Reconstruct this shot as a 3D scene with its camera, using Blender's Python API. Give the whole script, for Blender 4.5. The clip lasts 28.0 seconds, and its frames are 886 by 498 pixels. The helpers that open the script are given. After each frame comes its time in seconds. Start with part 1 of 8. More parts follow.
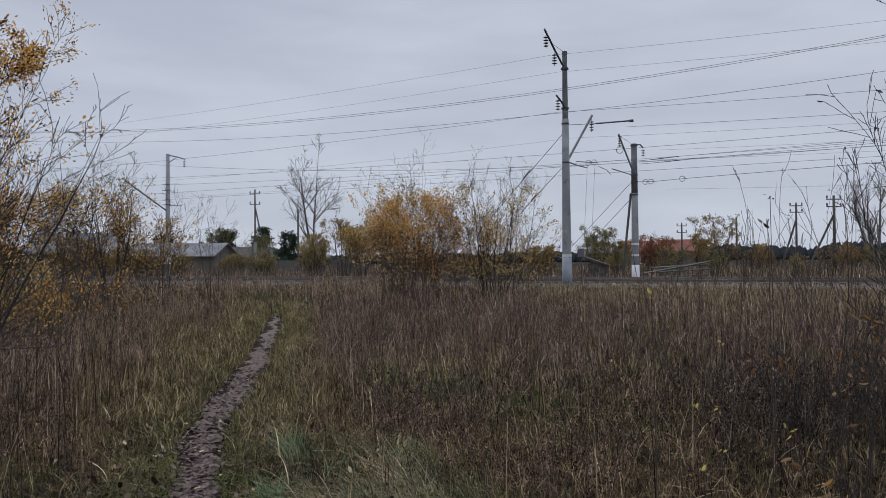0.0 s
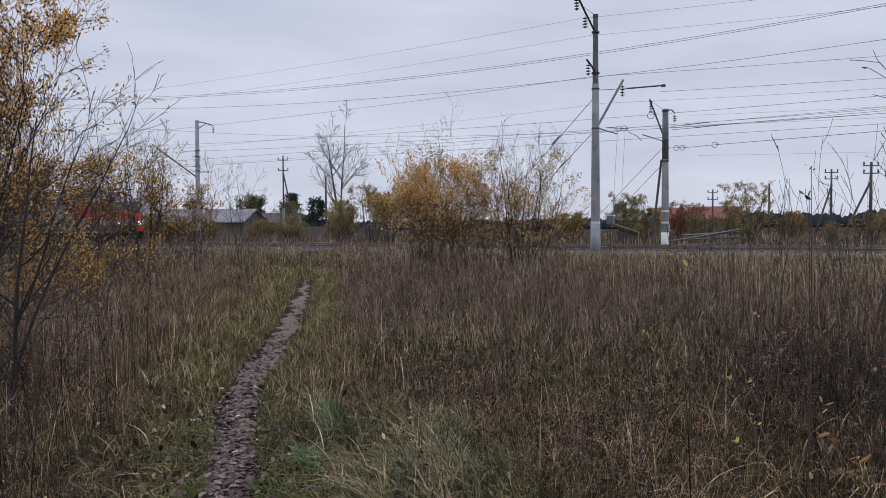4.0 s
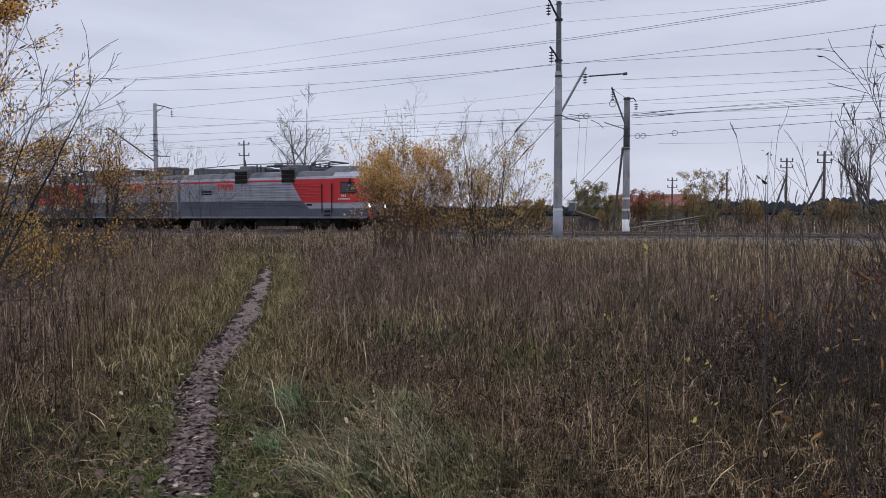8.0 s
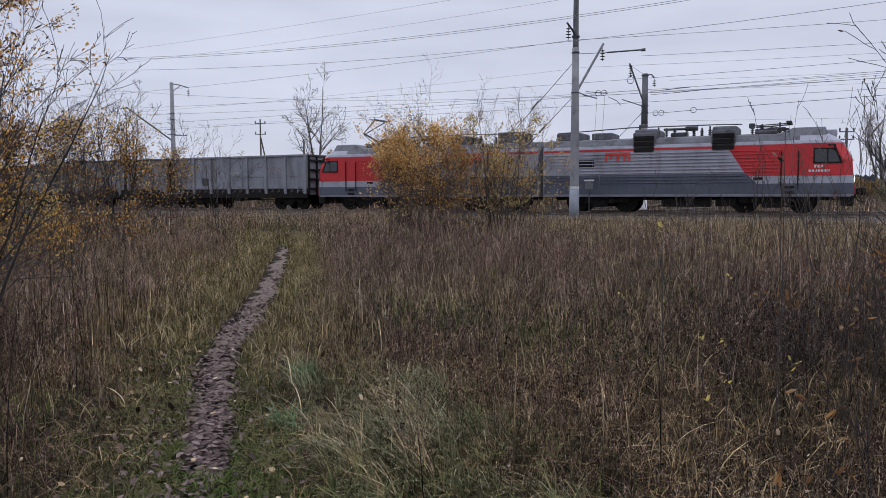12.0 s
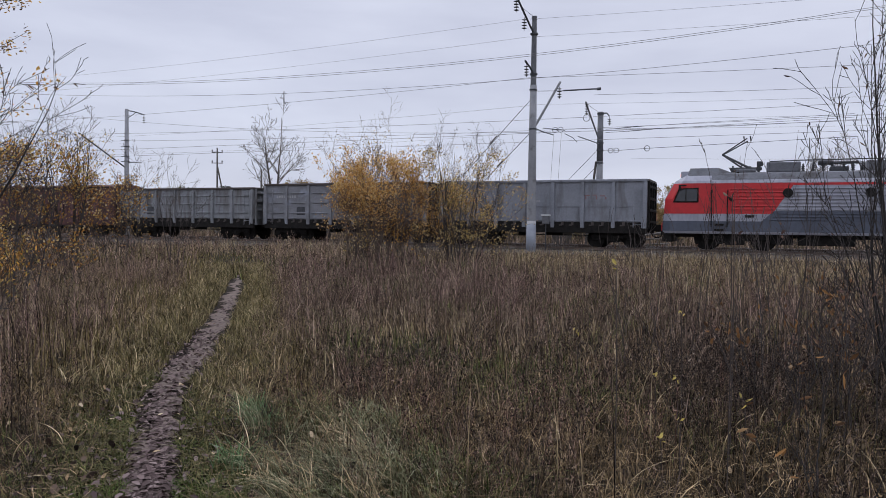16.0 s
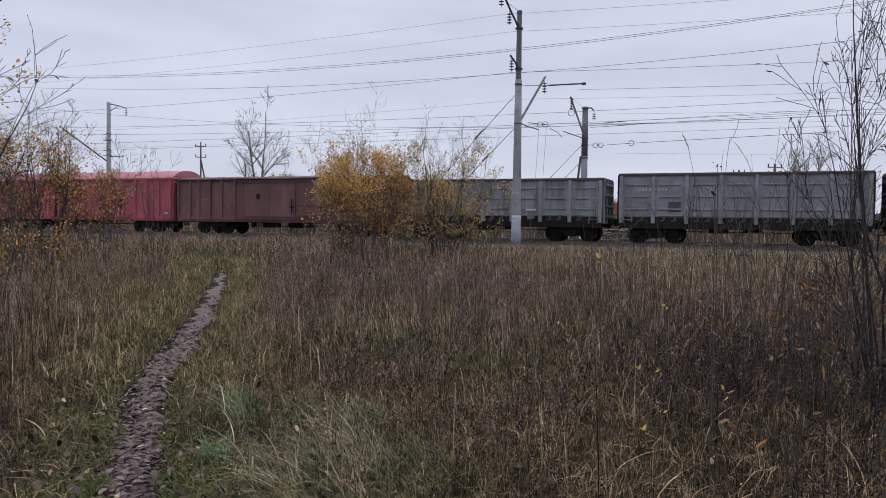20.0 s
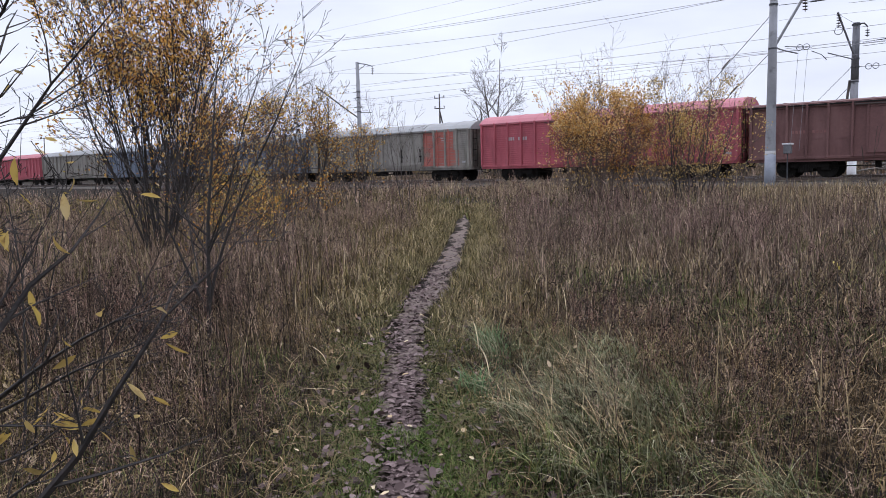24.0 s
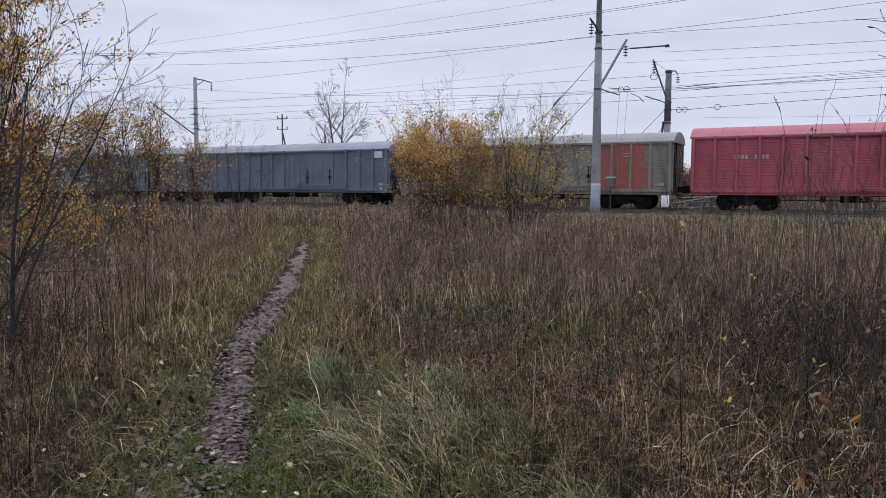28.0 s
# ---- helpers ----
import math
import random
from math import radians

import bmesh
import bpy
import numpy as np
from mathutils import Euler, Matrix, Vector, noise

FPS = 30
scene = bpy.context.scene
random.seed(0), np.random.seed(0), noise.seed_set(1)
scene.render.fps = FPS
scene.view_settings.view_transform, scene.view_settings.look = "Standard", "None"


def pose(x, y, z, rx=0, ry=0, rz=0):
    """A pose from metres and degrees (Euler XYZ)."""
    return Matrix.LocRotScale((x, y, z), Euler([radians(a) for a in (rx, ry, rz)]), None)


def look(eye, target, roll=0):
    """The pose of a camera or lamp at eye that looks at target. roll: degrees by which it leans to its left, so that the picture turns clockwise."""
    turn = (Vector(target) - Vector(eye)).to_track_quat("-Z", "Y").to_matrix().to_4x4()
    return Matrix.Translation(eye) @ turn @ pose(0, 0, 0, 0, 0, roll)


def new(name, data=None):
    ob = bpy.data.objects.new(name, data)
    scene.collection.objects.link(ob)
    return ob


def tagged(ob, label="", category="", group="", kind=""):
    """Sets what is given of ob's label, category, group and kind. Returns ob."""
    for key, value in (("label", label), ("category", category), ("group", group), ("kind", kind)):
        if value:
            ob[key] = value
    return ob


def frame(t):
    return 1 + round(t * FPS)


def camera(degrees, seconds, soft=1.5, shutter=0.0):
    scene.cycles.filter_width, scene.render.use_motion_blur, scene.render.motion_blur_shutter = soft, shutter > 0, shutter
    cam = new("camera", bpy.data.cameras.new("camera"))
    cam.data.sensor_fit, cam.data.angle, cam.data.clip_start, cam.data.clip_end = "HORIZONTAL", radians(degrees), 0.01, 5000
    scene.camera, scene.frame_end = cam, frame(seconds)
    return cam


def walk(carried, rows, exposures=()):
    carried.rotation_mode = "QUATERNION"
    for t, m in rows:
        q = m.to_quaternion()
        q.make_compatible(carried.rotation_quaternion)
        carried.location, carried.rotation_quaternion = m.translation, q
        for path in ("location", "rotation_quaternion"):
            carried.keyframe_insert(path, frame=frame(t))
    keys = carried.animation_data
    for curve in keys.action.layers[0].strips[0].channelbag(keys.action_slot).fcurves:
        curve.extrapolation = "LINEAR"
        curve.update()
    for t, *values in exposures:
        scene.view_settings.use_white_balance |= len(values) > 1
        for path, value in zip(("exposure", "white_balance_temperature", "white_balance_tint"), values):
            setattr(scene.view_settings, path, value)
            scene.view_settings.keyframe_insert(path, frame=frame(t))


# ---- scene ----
cam = camera(61.9, 28.0, soft=0.75)
PATH = [
    (0, (0.07, 0.121, 1.518), (0.067, 2.121, 1.552), -0.5),
    (0.5, (0.07, 0.134, 1.52), (0.041, 2.133, 1.555), -1.1),
    (1, (0.07, 0.162, 1.529), (0.059, 2.162, 1.566), -1.4),
    (1.5, (0.086, 0.186, 1.544), (0.071, 2.185, 1.605), -1.0),
    (2, (0.038, 0.22, 1.562), (0.031, 2.219, 1.626), -0.2),
    (2.5, (-0.008, 0.204, 1.583), (0.032, 2.204, 1.6), 0.4),
    (3, (-0.001, 0.169, 1.565), (0.009, 2.169, 1.542), 0.2),
    (3.5, (0.029, 0.138, 1.55), (-0.01, 2.137, 1.501), 0.0),
    (5.5, (0.027, 0.107, 1.533), (-0.092, 2.103, 1.467), -1.0),
    (6, (0.021, 0.117, 1.525), (-0.087, 2.113, 1.437), -1.1),
    (6.5, (0.025, 0.116, 1.529), (-0.043, 2.113, 1.441), -0.8),
    (7, (0.012, 0.124, 1.526), (0.0, 2.122, 1.432), -0.6),
    (7.5, (0.016, 0.132, 1.525), (0.048, 2.13, 1.428), -0.4),
    (8, (0.029, 0.128, 1.524), (0.052, 2.125, 1.431), -0.1),
    (8.5, (0.037, 0.137, 1.532), (0.058, 2.135, 1.445), 0.0),
    (9, (0.026, 0.139, 1.531), (0.069, 2.138, 1.486), 0.4),
    (9.5, (0.031, 0.145, 1.522), (0.097, 2.141, 1.418), 0.0),
    (10, (0.036, 0.138, 1.523), (0.088, 2.134, 1.408), -0.6),
    (10.5, (0.036, 0.137, 1.512), (0.069, 2.132, 1.371), -0.5),
    (11, (0.035, 0.149, 1.507), (0.044, 2.143, 1.346), -0.4),
    (11.5, (0.041, 0.121, 1.521), (0.024, 2.115, 1.363), -0.3),
    (12, (0.046, 0.119, 1.523), (0.025, 2.114, 1.372), -0.2),
    (12.5, (0.043, 0.121, 1.523), (0.021, 2.116, 1.387), -0.1),
    (14.5, (0.045, 0.138, 1.531), (0.014, 2.135, 1.42), 0.5),
    (15, (0.046, 0.139, 1.532), (0.016, 2.136, 1.415), 0.5),
    (15.5, (0.055, 0.152, 1.533), (0.06, 2.151, 1.463), 0.6),
    (16, (0.061, 0.159, 1.534), (0.154, 2.156, 1.471), 0.7),
    (16.5, (0.055, 0.15, 1.533), (0.134, 2.147, 1.462), 0.6),
    (17, (0.05, 0.138, 1.531), (0.138, 2.134, 1.425), 0.2),
    (17.5, (0.053, 0.145, 1.529), (0.163, 2.139, 1.425), 0.4),
    (18, (0.06, 0.155, 1.529), (0.175, 2.149, 1.432), 0.4),
    (18.5, (0.065, 0.163, 1.527), (0.22, 2.154, 1.431), 0.6),
    (19, (0.066, 0.163, 1.527), (0.25, 2.152, 1.431), 0.9),
    (19.5, (0.068, 0.163, 1.528), (0.215, 2.156, 1.444), 0.9),
    (20, (0.061, 0.15, 1.529), (0.194, 2.144, 1.452), 0.7),
    (20.5, (0.041, 0.127, 1.533), (0.035, 2.125, 1.439), -0.2),
    (21, (0.002, 0.124, 1.535), (-0.367, 2.087, 1.426), -1.4),
    (21.5, (-0.011, 0.115, 1.527), (-0.469, 2.058, 1.407), -1.4),
    (22, (-0.056, 0.147, 1.499), (-0.587, 2.067, 1.321), -1.6),
    (22.5, (-0.067, 0.16, 1.476), (-0.588, 2.078, 1.255), -1.6),
    (24.5, (-0.021, 0.148, 1.491), (-0.478, 2.082, 1.27), -1.5),
    (25, (-0.016, 0.13, 1.496), (-0.389, 2.082, 1.271), -1.2),
    (25.5, (-0.007, 0.13, 1.496), (-0.293, 2.097, 1.276), -0.5),
    (26, (-0.006, 0.155, 1.487), (-0.227, 2.129, 1.26), 0.3),
    (26.5, (-0.001, 0.152, 1.493), (-0.208, 2.127, 1.258), 1.0),
    (27, (0.01, 0.143, 1.511), (-0.178, 2.123, 1.301), 0.7),
    (27.5, (0.014, 0.124, 1.521), (-0.201, 2.105, 1.358), -0.2),
    (28, (0.048, 0.136, 1.529), (-0.027, 2.128, 1.367), 0.2),
]
walk(cam, [(t, look(eye, target, roll)) for t, eye, target, roll in PATH], [(0, -0.24, 6500, 5), (1.2, -0.2, 6500, 6), (2.0, 0.03, 6500, 8), (3.5, -0.02, 6500, 8), (8, 0.01, 6500, 10), (16, 0.04, 6500, 10), (20, 0.04, 6500, 10), (21.5, 0.2, 6550, 10), (22.5, 0.3, 6500, 10), (25, 0.56, 6400, 9), (26, 0.46, 6350, 8), (27, 0.3, 6400, 9), (28, 0.16, 6450, 9)])

# ---- light ----
world = bpy.data.worlds.new("overcast")
scene.world = world
world.use_nodes = True
wn, wl = world.node_tree.nodes, world.node_tree.links
wn.clear()
w_out = wn.new("ShaderNodeOutputWorld")
w_bg = wn.new("ShaderNodeBackground")
w_sky = wn.new("ShaderNodeTexSky")
w_sky.sky_type = "NISHITA"
w_sky.sun_disc = False
w_sky.sun_elevation = radians(24)
w_sky.sun_rotation = radians(150)
w_dim = wn.new("ShaderNodeMix")
w_dim.data_type = "RGBA"
w_dim.blend_type = "MULTIPLY"
w_dim.inputs[0].default_value = 1.0
w_dim.inputs[7].default_value = (0.1, 0.1, 0.1, 1)
w_co = wn.new("ShaderNodeTexCoord")
w_map = wn.new("ShaderNodeMapping")
w_map.inputs["Scale"].default_value = (1.0, 1.0, 4.5)
w_map.inputs["Rotation"].default_value = (0.0, 0.12, 0.0)
w_noise = wn.new("ShaderNodeTexNoise")
w_noise.inputs["Scale"].default_value = 3.2
w_noise.inputs["Detail"].default_value = 7.0
w_noise.inputs["Roughness"].default_value = 0.52
w_ramp = wn.new("ShaderNodeValToRGB")
w_ramp.color_ramp.elements[0].position = 0.30
w_ramp.color_ramp.elements[0].color = (0.56, 0.585, 0.724, 1)
w_ramp.color_ramp.elements[1].position = 0.70
w_ramp.color_ramp.elements[1].color = (0.69, 0.72, 0.86, 1)
w_mix = wn.new("ShaderNodeMix")
w_mix.data_type = "RGBA"
w_mix.inputs[0].default_value = 0.93
wl.new(w_co.outputs["Generated"], w_map.inputs["Vector"])
wl.new(w_map.outputs["Vector"], w_noise.inputs["Vector"])
wl.new(w_noise.outputs["Fac"], w_ramp.inputs["Fac"])
wl.new(w_sky.outputs["Color"], w_dim.inputs[6])
wl.new(w_dim.outputs[2], w_mix.inputs[6])
wl.new(w_ramp.outputs["Color"], w_mix.inputs[7])
# an overcast dome is brighter overhead than near the horizon
w_sep = wn.new("ShaderNodeSeparateXYZ")
w_up = wn.new("ShaderNodeMapRange")
w_up.interpolation_type = "SMOOTHSTEP"
w_up.inputs["From Min"].default_value = 0.38
w_up.inputs["From Max"].default_value = 0.95
w_up.inputs["To Min"].default_value = 1.0
w_up.inputs["To Max"].default_value = 2.65
wl.new(w_co.outputs["Generated"], w_sep.inputs["Vector"])
wl.new(w_sep.outputs["Z"], w_up.inputs["Value"])
wl.new(w_up.outputs["Result"], w_bg.inputs["Strength"])
wl.new(w_mix.outputs[2], w_bg.inputs["Color"])
wl.new(w_bg.outputs["Background"], w_out.inputs["Surface"])

sun = new("sun", bpy.data.lights.new("sun", "SUN"))
sun.data.energy = 0.5
sun.data.angle = radians(30)
sun.data.color = (1.0, 0.97, 0.93)
sun.matrix_world = pose(0, 0, 60, 48, 0, 210)


# ---- materials ----
def mat(name, dark, light, scale=3.0, rough=0.85, metal=0.0, bump=0.0, fine=40.0, island=0.0, obj=0.0, gloss=0.5, through_light=0.0, patch=None, stretch=None, shade_noise=None):
    """Two-scale noise between a dark and a light colour, with per-island or per-object variation and fine relief."""
    m = bpy.data.materials.new(name)
    m.use_nodes = True
    nt = m.node_tree
    nd, ln = nt.nodes, nt.links
    bs = nd["Principled BSDF"]
    co = nd.new("ShaderNodeTexCoord")
    n1 = nd.new("ShaderNodeTexNoise")
    n1.inputs["Scale"].default_value = scale
    n1.inputs["Detail"].default_value = 5.0
    n2 = nd.new("ShaderNodeTexNoise")
    n2.inputs["Scale"].default_value = fine
    n2.inputs["Detail"].default_value = 3.0
    ln.new(co.outputs["Object"], n1.inputs["Vector"])
    ln.new(co.outputs["Object"], n2.inputs["Vector"])
    add = nd.new("ShaderNodeMath")
    add.operation = "MULTIPLY_ADD"
    add.inputs[1].default_value = 0.35
    ln.new(n2.outputs["Fac"], add.inputs[0])
    sc = nd.new("ShaderNodeMath")
    sc.operation = "MULTIPLY"
    sc.inputs[1].default_value = 0.65
    ln.new(n1.outputs["Fac"], sc.inputs[0])
    ln.new(sc.outputs[0], add.inputs[2])
    fac = add.outputs[0]
    geo = None
    for amount, kind in ((island, "island"), (obj, "object")):
        if not amount:
            continue
        if kind == "island":
            geo = nd.new("ShaderNodeNewGeometry")
            rnd = geo.outputs["Random Per Island"]
        else:
            info = nd.new("ShaderNodeObjectInfo")
            rnd = info.outputs["Random"]
        mx = nd.new("ShaderNodeMix")
        mx.inputs[0].default_value = amount
        ln.new(fac, mx.inputs[2])
        ln.new(rnd, mx.inputs[3])
        fac = mx.outputs[0]
    rp = nd.new("ShaderNodeValToRGB")
    cols = [dark, light] if isinstance(dark[0], (int, float)) else list(dark)
    if shade_noise:
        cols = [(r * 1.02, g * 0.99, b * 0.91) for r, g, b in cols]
    lo, hi = (0.32, 0.68) if not (island or obj) else (0.12, 0.88)
    els = rp.color_ramp.elements
    while len(els) < len(cols):
        els.new(0.5)
    for i, c in enumerate(cols):
        els[i].position = lo + (hi - lo) * i / (len(cols) - 1)
        els[i].color = (*c, 1)
    ln.new(fac, rp.inputs["Fac"])
    colour = rp.outputs["Color"]
    if patch:
        pcol, pscale, plo, phi = patch
        n3 = nd.new("ShaderNodeTexNoise")
        n3.inputs["Scale"].default_value = pscale
        n3.inputs["Detail"].default_value = 4.0
        n3.inputs["Roughness"].default_value = 0.6
        if stretch:
            mp = nd.new("ShaderNodeMapping")
            mp.inputs["Scale"].default_value = stretch
            ln.new(co.outputs["Object"], mp.inputs["Vector"])
            ln.new(mp.outputs["Vector"], n3.inputs["Vector"])
        else:
            ln.new(co.outputs["Object"], n3.inputs["Vector"])
        mr = nd.new("ShaderNodeMapRange")
        mr.inputs["From Min"].default_value = plo
        mr.inputs["From Max"].default_value = phi
        ln.new(n3.outputs["Fac"], mr.inputs["Value"])
        pm = nd.new("ShaderNodeMix")
        pm.data_type = "RGBA"
        pm.inputs[7].default_value = (*pcol, 1)
        ln.new(mr.outputs["Result"], pm.inputs[0])
        ln.new(colour, pm.inputs[6])
        colour = pm.outputs[2]
    # patchy noise puts shaded gaps between plants into the colour, lighter elsewhere
    if shade_noise:
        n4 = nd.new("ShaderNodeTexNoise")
        n4.inputs["Scale"].default_value = shade_noise[0]
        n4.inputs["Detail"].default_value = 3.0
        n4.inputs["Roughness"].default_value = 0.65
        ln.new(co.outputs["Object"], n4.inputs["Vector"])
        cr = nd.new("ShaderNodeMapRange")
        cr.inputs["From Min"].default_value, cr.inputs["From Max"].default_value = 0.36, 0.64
        cr.inputs["To Min"].default_value, cr.inputs["To Max"].default_value = shade_noise[1], shade_noise[2]
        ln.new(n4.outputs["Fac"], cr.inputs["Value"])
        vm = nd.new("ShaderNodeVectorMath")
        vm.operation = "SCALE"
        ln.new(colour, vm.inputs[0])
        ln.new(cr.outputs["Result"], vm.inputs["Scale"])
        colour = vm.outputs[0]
    ln.new(colour, bs.inputs["Base Color"])
    bs.inputs["Roughness"].default_value = rough
    bs.inputs["Metallic"].default_value = metal
    bs.inputs["Specular IOR Level"].default_value = gloss
    if bump:
        bp = nd.new("ShaderNodeBump")
        bp.inputs["Strength"].default_value = bump
        bp.inputs["Distance"].default_value = 0.02
        ln.new(n2.outputs["Fac"], bp.inputs["Height"])
        ln.new(bp.outputs["Normal"], bs.inputs["Normal"])
    if through_light:
        tr = nd.new("ShaderNodeBsdfTranslucent")
        ln.new(colour, tr.inputs["Color"])
        ms = nd.new("ShaderNodeMixShader")
        ms.inputs[0].default_value = through_light
        ln.new(bs.outputs["BSDF"], ms.inputs[1])
        ln.new(tr.outputs["BSDF"], ms.inputs[2])
        ln.new(ms.outputs["Shader"], nd["Material Output"].inputs["Surface"])
    return m


V = dict(rough=0.95, gloss=0.15)
# near tones run dark: shade among the stalks is put into the colour
M_WEED = mat("dry_weed", [(0.0067, 0.0045, 0.0037), (0.0227, 0.0153, 0.0133), (0.0679, 0.0455, 0.0378), (0.2111, 0.1474, 0.1180), (0.5000, 0.3752, 0.2945)], None, 0.5, fine=6, island=0.88, shade_noise=(4.5, 0.24, 2.0), **V)
M_WEED_RED = mat("red_brown_weed", [(0.0077, 0.0042, 0.0037), (0.0281, 0.0143, 0.0133), (0.0796, 0.0445, 0.0390), (0.1987, 0.1203, 0.1026), (0.3900, 0.2660, 0.2185)], None, 0.5, fine=6, island=0.87, shade_noise=(4.5, 0.24, 2.0), **V)
M_WEED_DARK = mat("dark_weed", [(0.0048, 0.0037, 0.0037), (0.0140, 0.0102, 0.0092), (0.0363, 0.0255, 0.0222), (0.0994, 0.0719, 0.0601), (0.2200, 0.1662, 0.1330)], None, 0.5, fine=6, island=0.87, shade_noise=(4.5, 0.24, 2.0), **V)
M_WEED_FAR = mat("dry_weed_far", [(0.0448, 0.0316, 0.0278), (0.1198, 0.0836, 0.0719), (0.2341, 0.1684, 0.1380), (0.4010, 0.2961, 0.2366), (0.7022, 0.5469, 0.4280)], None, 0.22, fine=3, island=0.72, patch=((0.34, 0.24, 0.15), 0.18, 0.48, 0.8), shade_noise=(2.2, 0.30, 1.72), **V)
M_WEED_FAR_RED = mat("red_brown_weed_far", [(0.0448, 0.0271, 0.0278), (0.1053, 0.0655, 0.0650), (0.1915, 0.1243, 0.1148), (0.3270, 0.2237, 0.1995), (0.5667, 0.4226, 0.3573)], None, 0.22, fine=3, island=0.72, shade_noise=(2.2, 0.30, 1.72), **V)
M_WEED_FAR_DARK = mat("dark_weed_far", [(0.026, 0.018, 0.017), (0.062, 0.042, 0.037), (0.118, 0.083, 0.070), (0.220, 0.160, 0.130), (0.462, 0.352, 0.281)], None, 0.22, fine=3, island=0.72, shade_noise=(2.2, 0.30, 1.72), **V)
M_STALK = mat("dark_stalk", [(0.015, 0.011, 0.010), (0.035, 0.026, 0.022), (0.07, 0.053, 0.045)], None, 0.5, fine=6, island=0.7, shade_noise=(4.5, 0.24, 2.0), **V)
M_SEED = mat("seed_heads", [(0.0060, 0.0048, 0.0038), (0.0280, 0.0200, 0.0165), (0.1000, 0.0740, 0.0600), (0.2600, 0.1980, 0.1550)], None, 0.5, fine=8, island=0.9, shade_noise=(4.5, 0.4, 1.8), **V)
M_SEED_RED = mat("red_brown_seed_heads", [(0.0070, 0.0042, 0.0036), (0.0300, 0.0168, 0.0145), (0.0850, 0.0510, 0.0430), (0.2200, 0.1500, 0.1230)], None, 0.5, fine=8, island=0.9, shade_noise=(4.5, 0.4, 1.8), **V)
M_SEED_DARK = mat("dark_seed_heads", [(0.008, 0.006, 0.006), (0.022, 0.016, 0.015), (0.055, 0.042, 0.038), (0.20, 0.165, 0.14)], None, 0.5, fine=8, island=0.85, shade_noise=(4.5, 0.24, 2.0), **V)
M_STRAW = mat("straw_grass", [(0.080, 0.059, 0.035), (0.17, 0.128, 0.076), (0.29, 0.228, 0.138), (0.50, 0.415, 0.285)], None, 0.4, fine=5, island=0.78, through_light=0.1, shade_noise=(4.5, 0.24, 2.0), **V)
M_STRAW_NEAR = mat("straw_mat", [(0.0309, 0.0208, 0.0114), (0.0791, 0.0545, 0.0290), (0.1505, 0.1082, 0.0595), (0.3355, 0.2525, 0.1562)], None, 0.6, fine=5, island=0.82, through_light=0.1, shade_noise=(4.5, 0.24, 2.0), **V)
M_GRASS = mat("autumn_grass", [(0.0360, 0.0327, 0.0125), (0.0920, 0.0790, 0.0281), (0.1680, 0.1353, 0.0546), (0.3200, 0.2508, 0.1326)], None, 0.5, fine=4, island=0.75, through_light=0.15, shade_noise=(4.5, 0.24, 2.0), **V)
M_TURF = mat("field_green_grass", [(0.026, 0.038, 0.012), (0.062, 0.083, 0.027), (0.115, 0.138, 0.048), (0.22, 0.215, 0.095)], None, 0.6, fine=5, island=0.75, through_light=0.15, shade_noise=(4.5, 0.24, 2.0), **V)
M_MOSS = mat("mossy_turf", [(0.0285, 0.0506, 0.0110), (0.0665, 0.1058, 0.0242), (0.1187, 0.1552, 0.0418), (0.1995, 0.2070, 0.0770)], None, 1.4, fine=7, island=0.7, through_light=0.1, **V)
M_TUFT = mat("pale_tuft_grass", [(0.0414, 0.0479, 0.0221), (0.1082, 0.1177, 0.0588), (0.2117, 0.2143, 0.1194), (0.3951, 0.3838, 0.2434)], None, 0.8, fine=5, island=0.8, through_light=0.15, **V)
M_THATCH = mat("matted_dead_grass", [(0.0060, 0.0040, 0.0030), (0.0216, 0.0139, 0.0085), (0.0482, 0.0342, 0.0170), (0.0991, 0.0684, 0.0387), (0.2583, 0.1914, 0.1200)], None, 0.9, fine=6, island=0.87, shade_noise=(4.5, 0.24, 2.0), **V)
M_THATCH_FAR = mat("dull_dead_grass", [(0.0381, 0.0271, 0.0220), (0.0918, 0.0655, 0.0510), (0.1680, 0.1243, 0.0951), (0.3584, 0.2825, 0.2204)], None, 0.4, fine=4, island=0.8, shade_noise=(2.2, 0.30, 1.72), **V)
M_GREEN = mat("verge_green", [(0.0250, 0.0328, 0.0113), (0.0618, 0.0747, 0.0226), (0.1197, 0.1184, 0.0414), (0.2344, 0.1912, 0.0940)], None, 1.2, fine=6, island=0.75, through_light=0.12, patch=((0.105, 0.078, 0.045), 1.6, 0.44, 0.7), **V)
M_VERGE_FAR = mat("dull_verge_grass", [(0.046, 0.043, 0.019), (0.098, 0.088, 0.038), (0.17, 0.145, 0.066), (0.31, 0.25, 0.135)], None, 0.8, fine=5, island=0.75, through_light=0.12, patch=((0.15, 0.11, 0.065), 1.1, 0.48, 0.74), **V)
M_VERGE_OLIVE = mat("olive_verge_grass", [(0.0645, 0.0581, 0.0286), (0.1333, 0.1162, 0.0571), (0.2236, 0.1867, 0.1000), (0.3612, 0.2946, 0.1938)], None, 0.8, fine=5, island=0.75, through_light=0.12, shade_noise=(3.0, 0.4, 1.7), **V)
M_MINT = mat("blue_green_grass", [(0.055, 0.108, 0.042), (0.105, 0.18, 0.078), (0.20, 0.285, 0.145)], None, 3.0, fine=9, island=0.7, through_light=0.2, **V)
M_LITTER = mat("leaf_litter", [(0.055, 0.038, 0.035), (0.096, 0.068, 0.063), (0.142, 0.102, 0.095), (0.22, 0.166, 0.153)], None, 1.0, fine=9, island=0.8, **V)
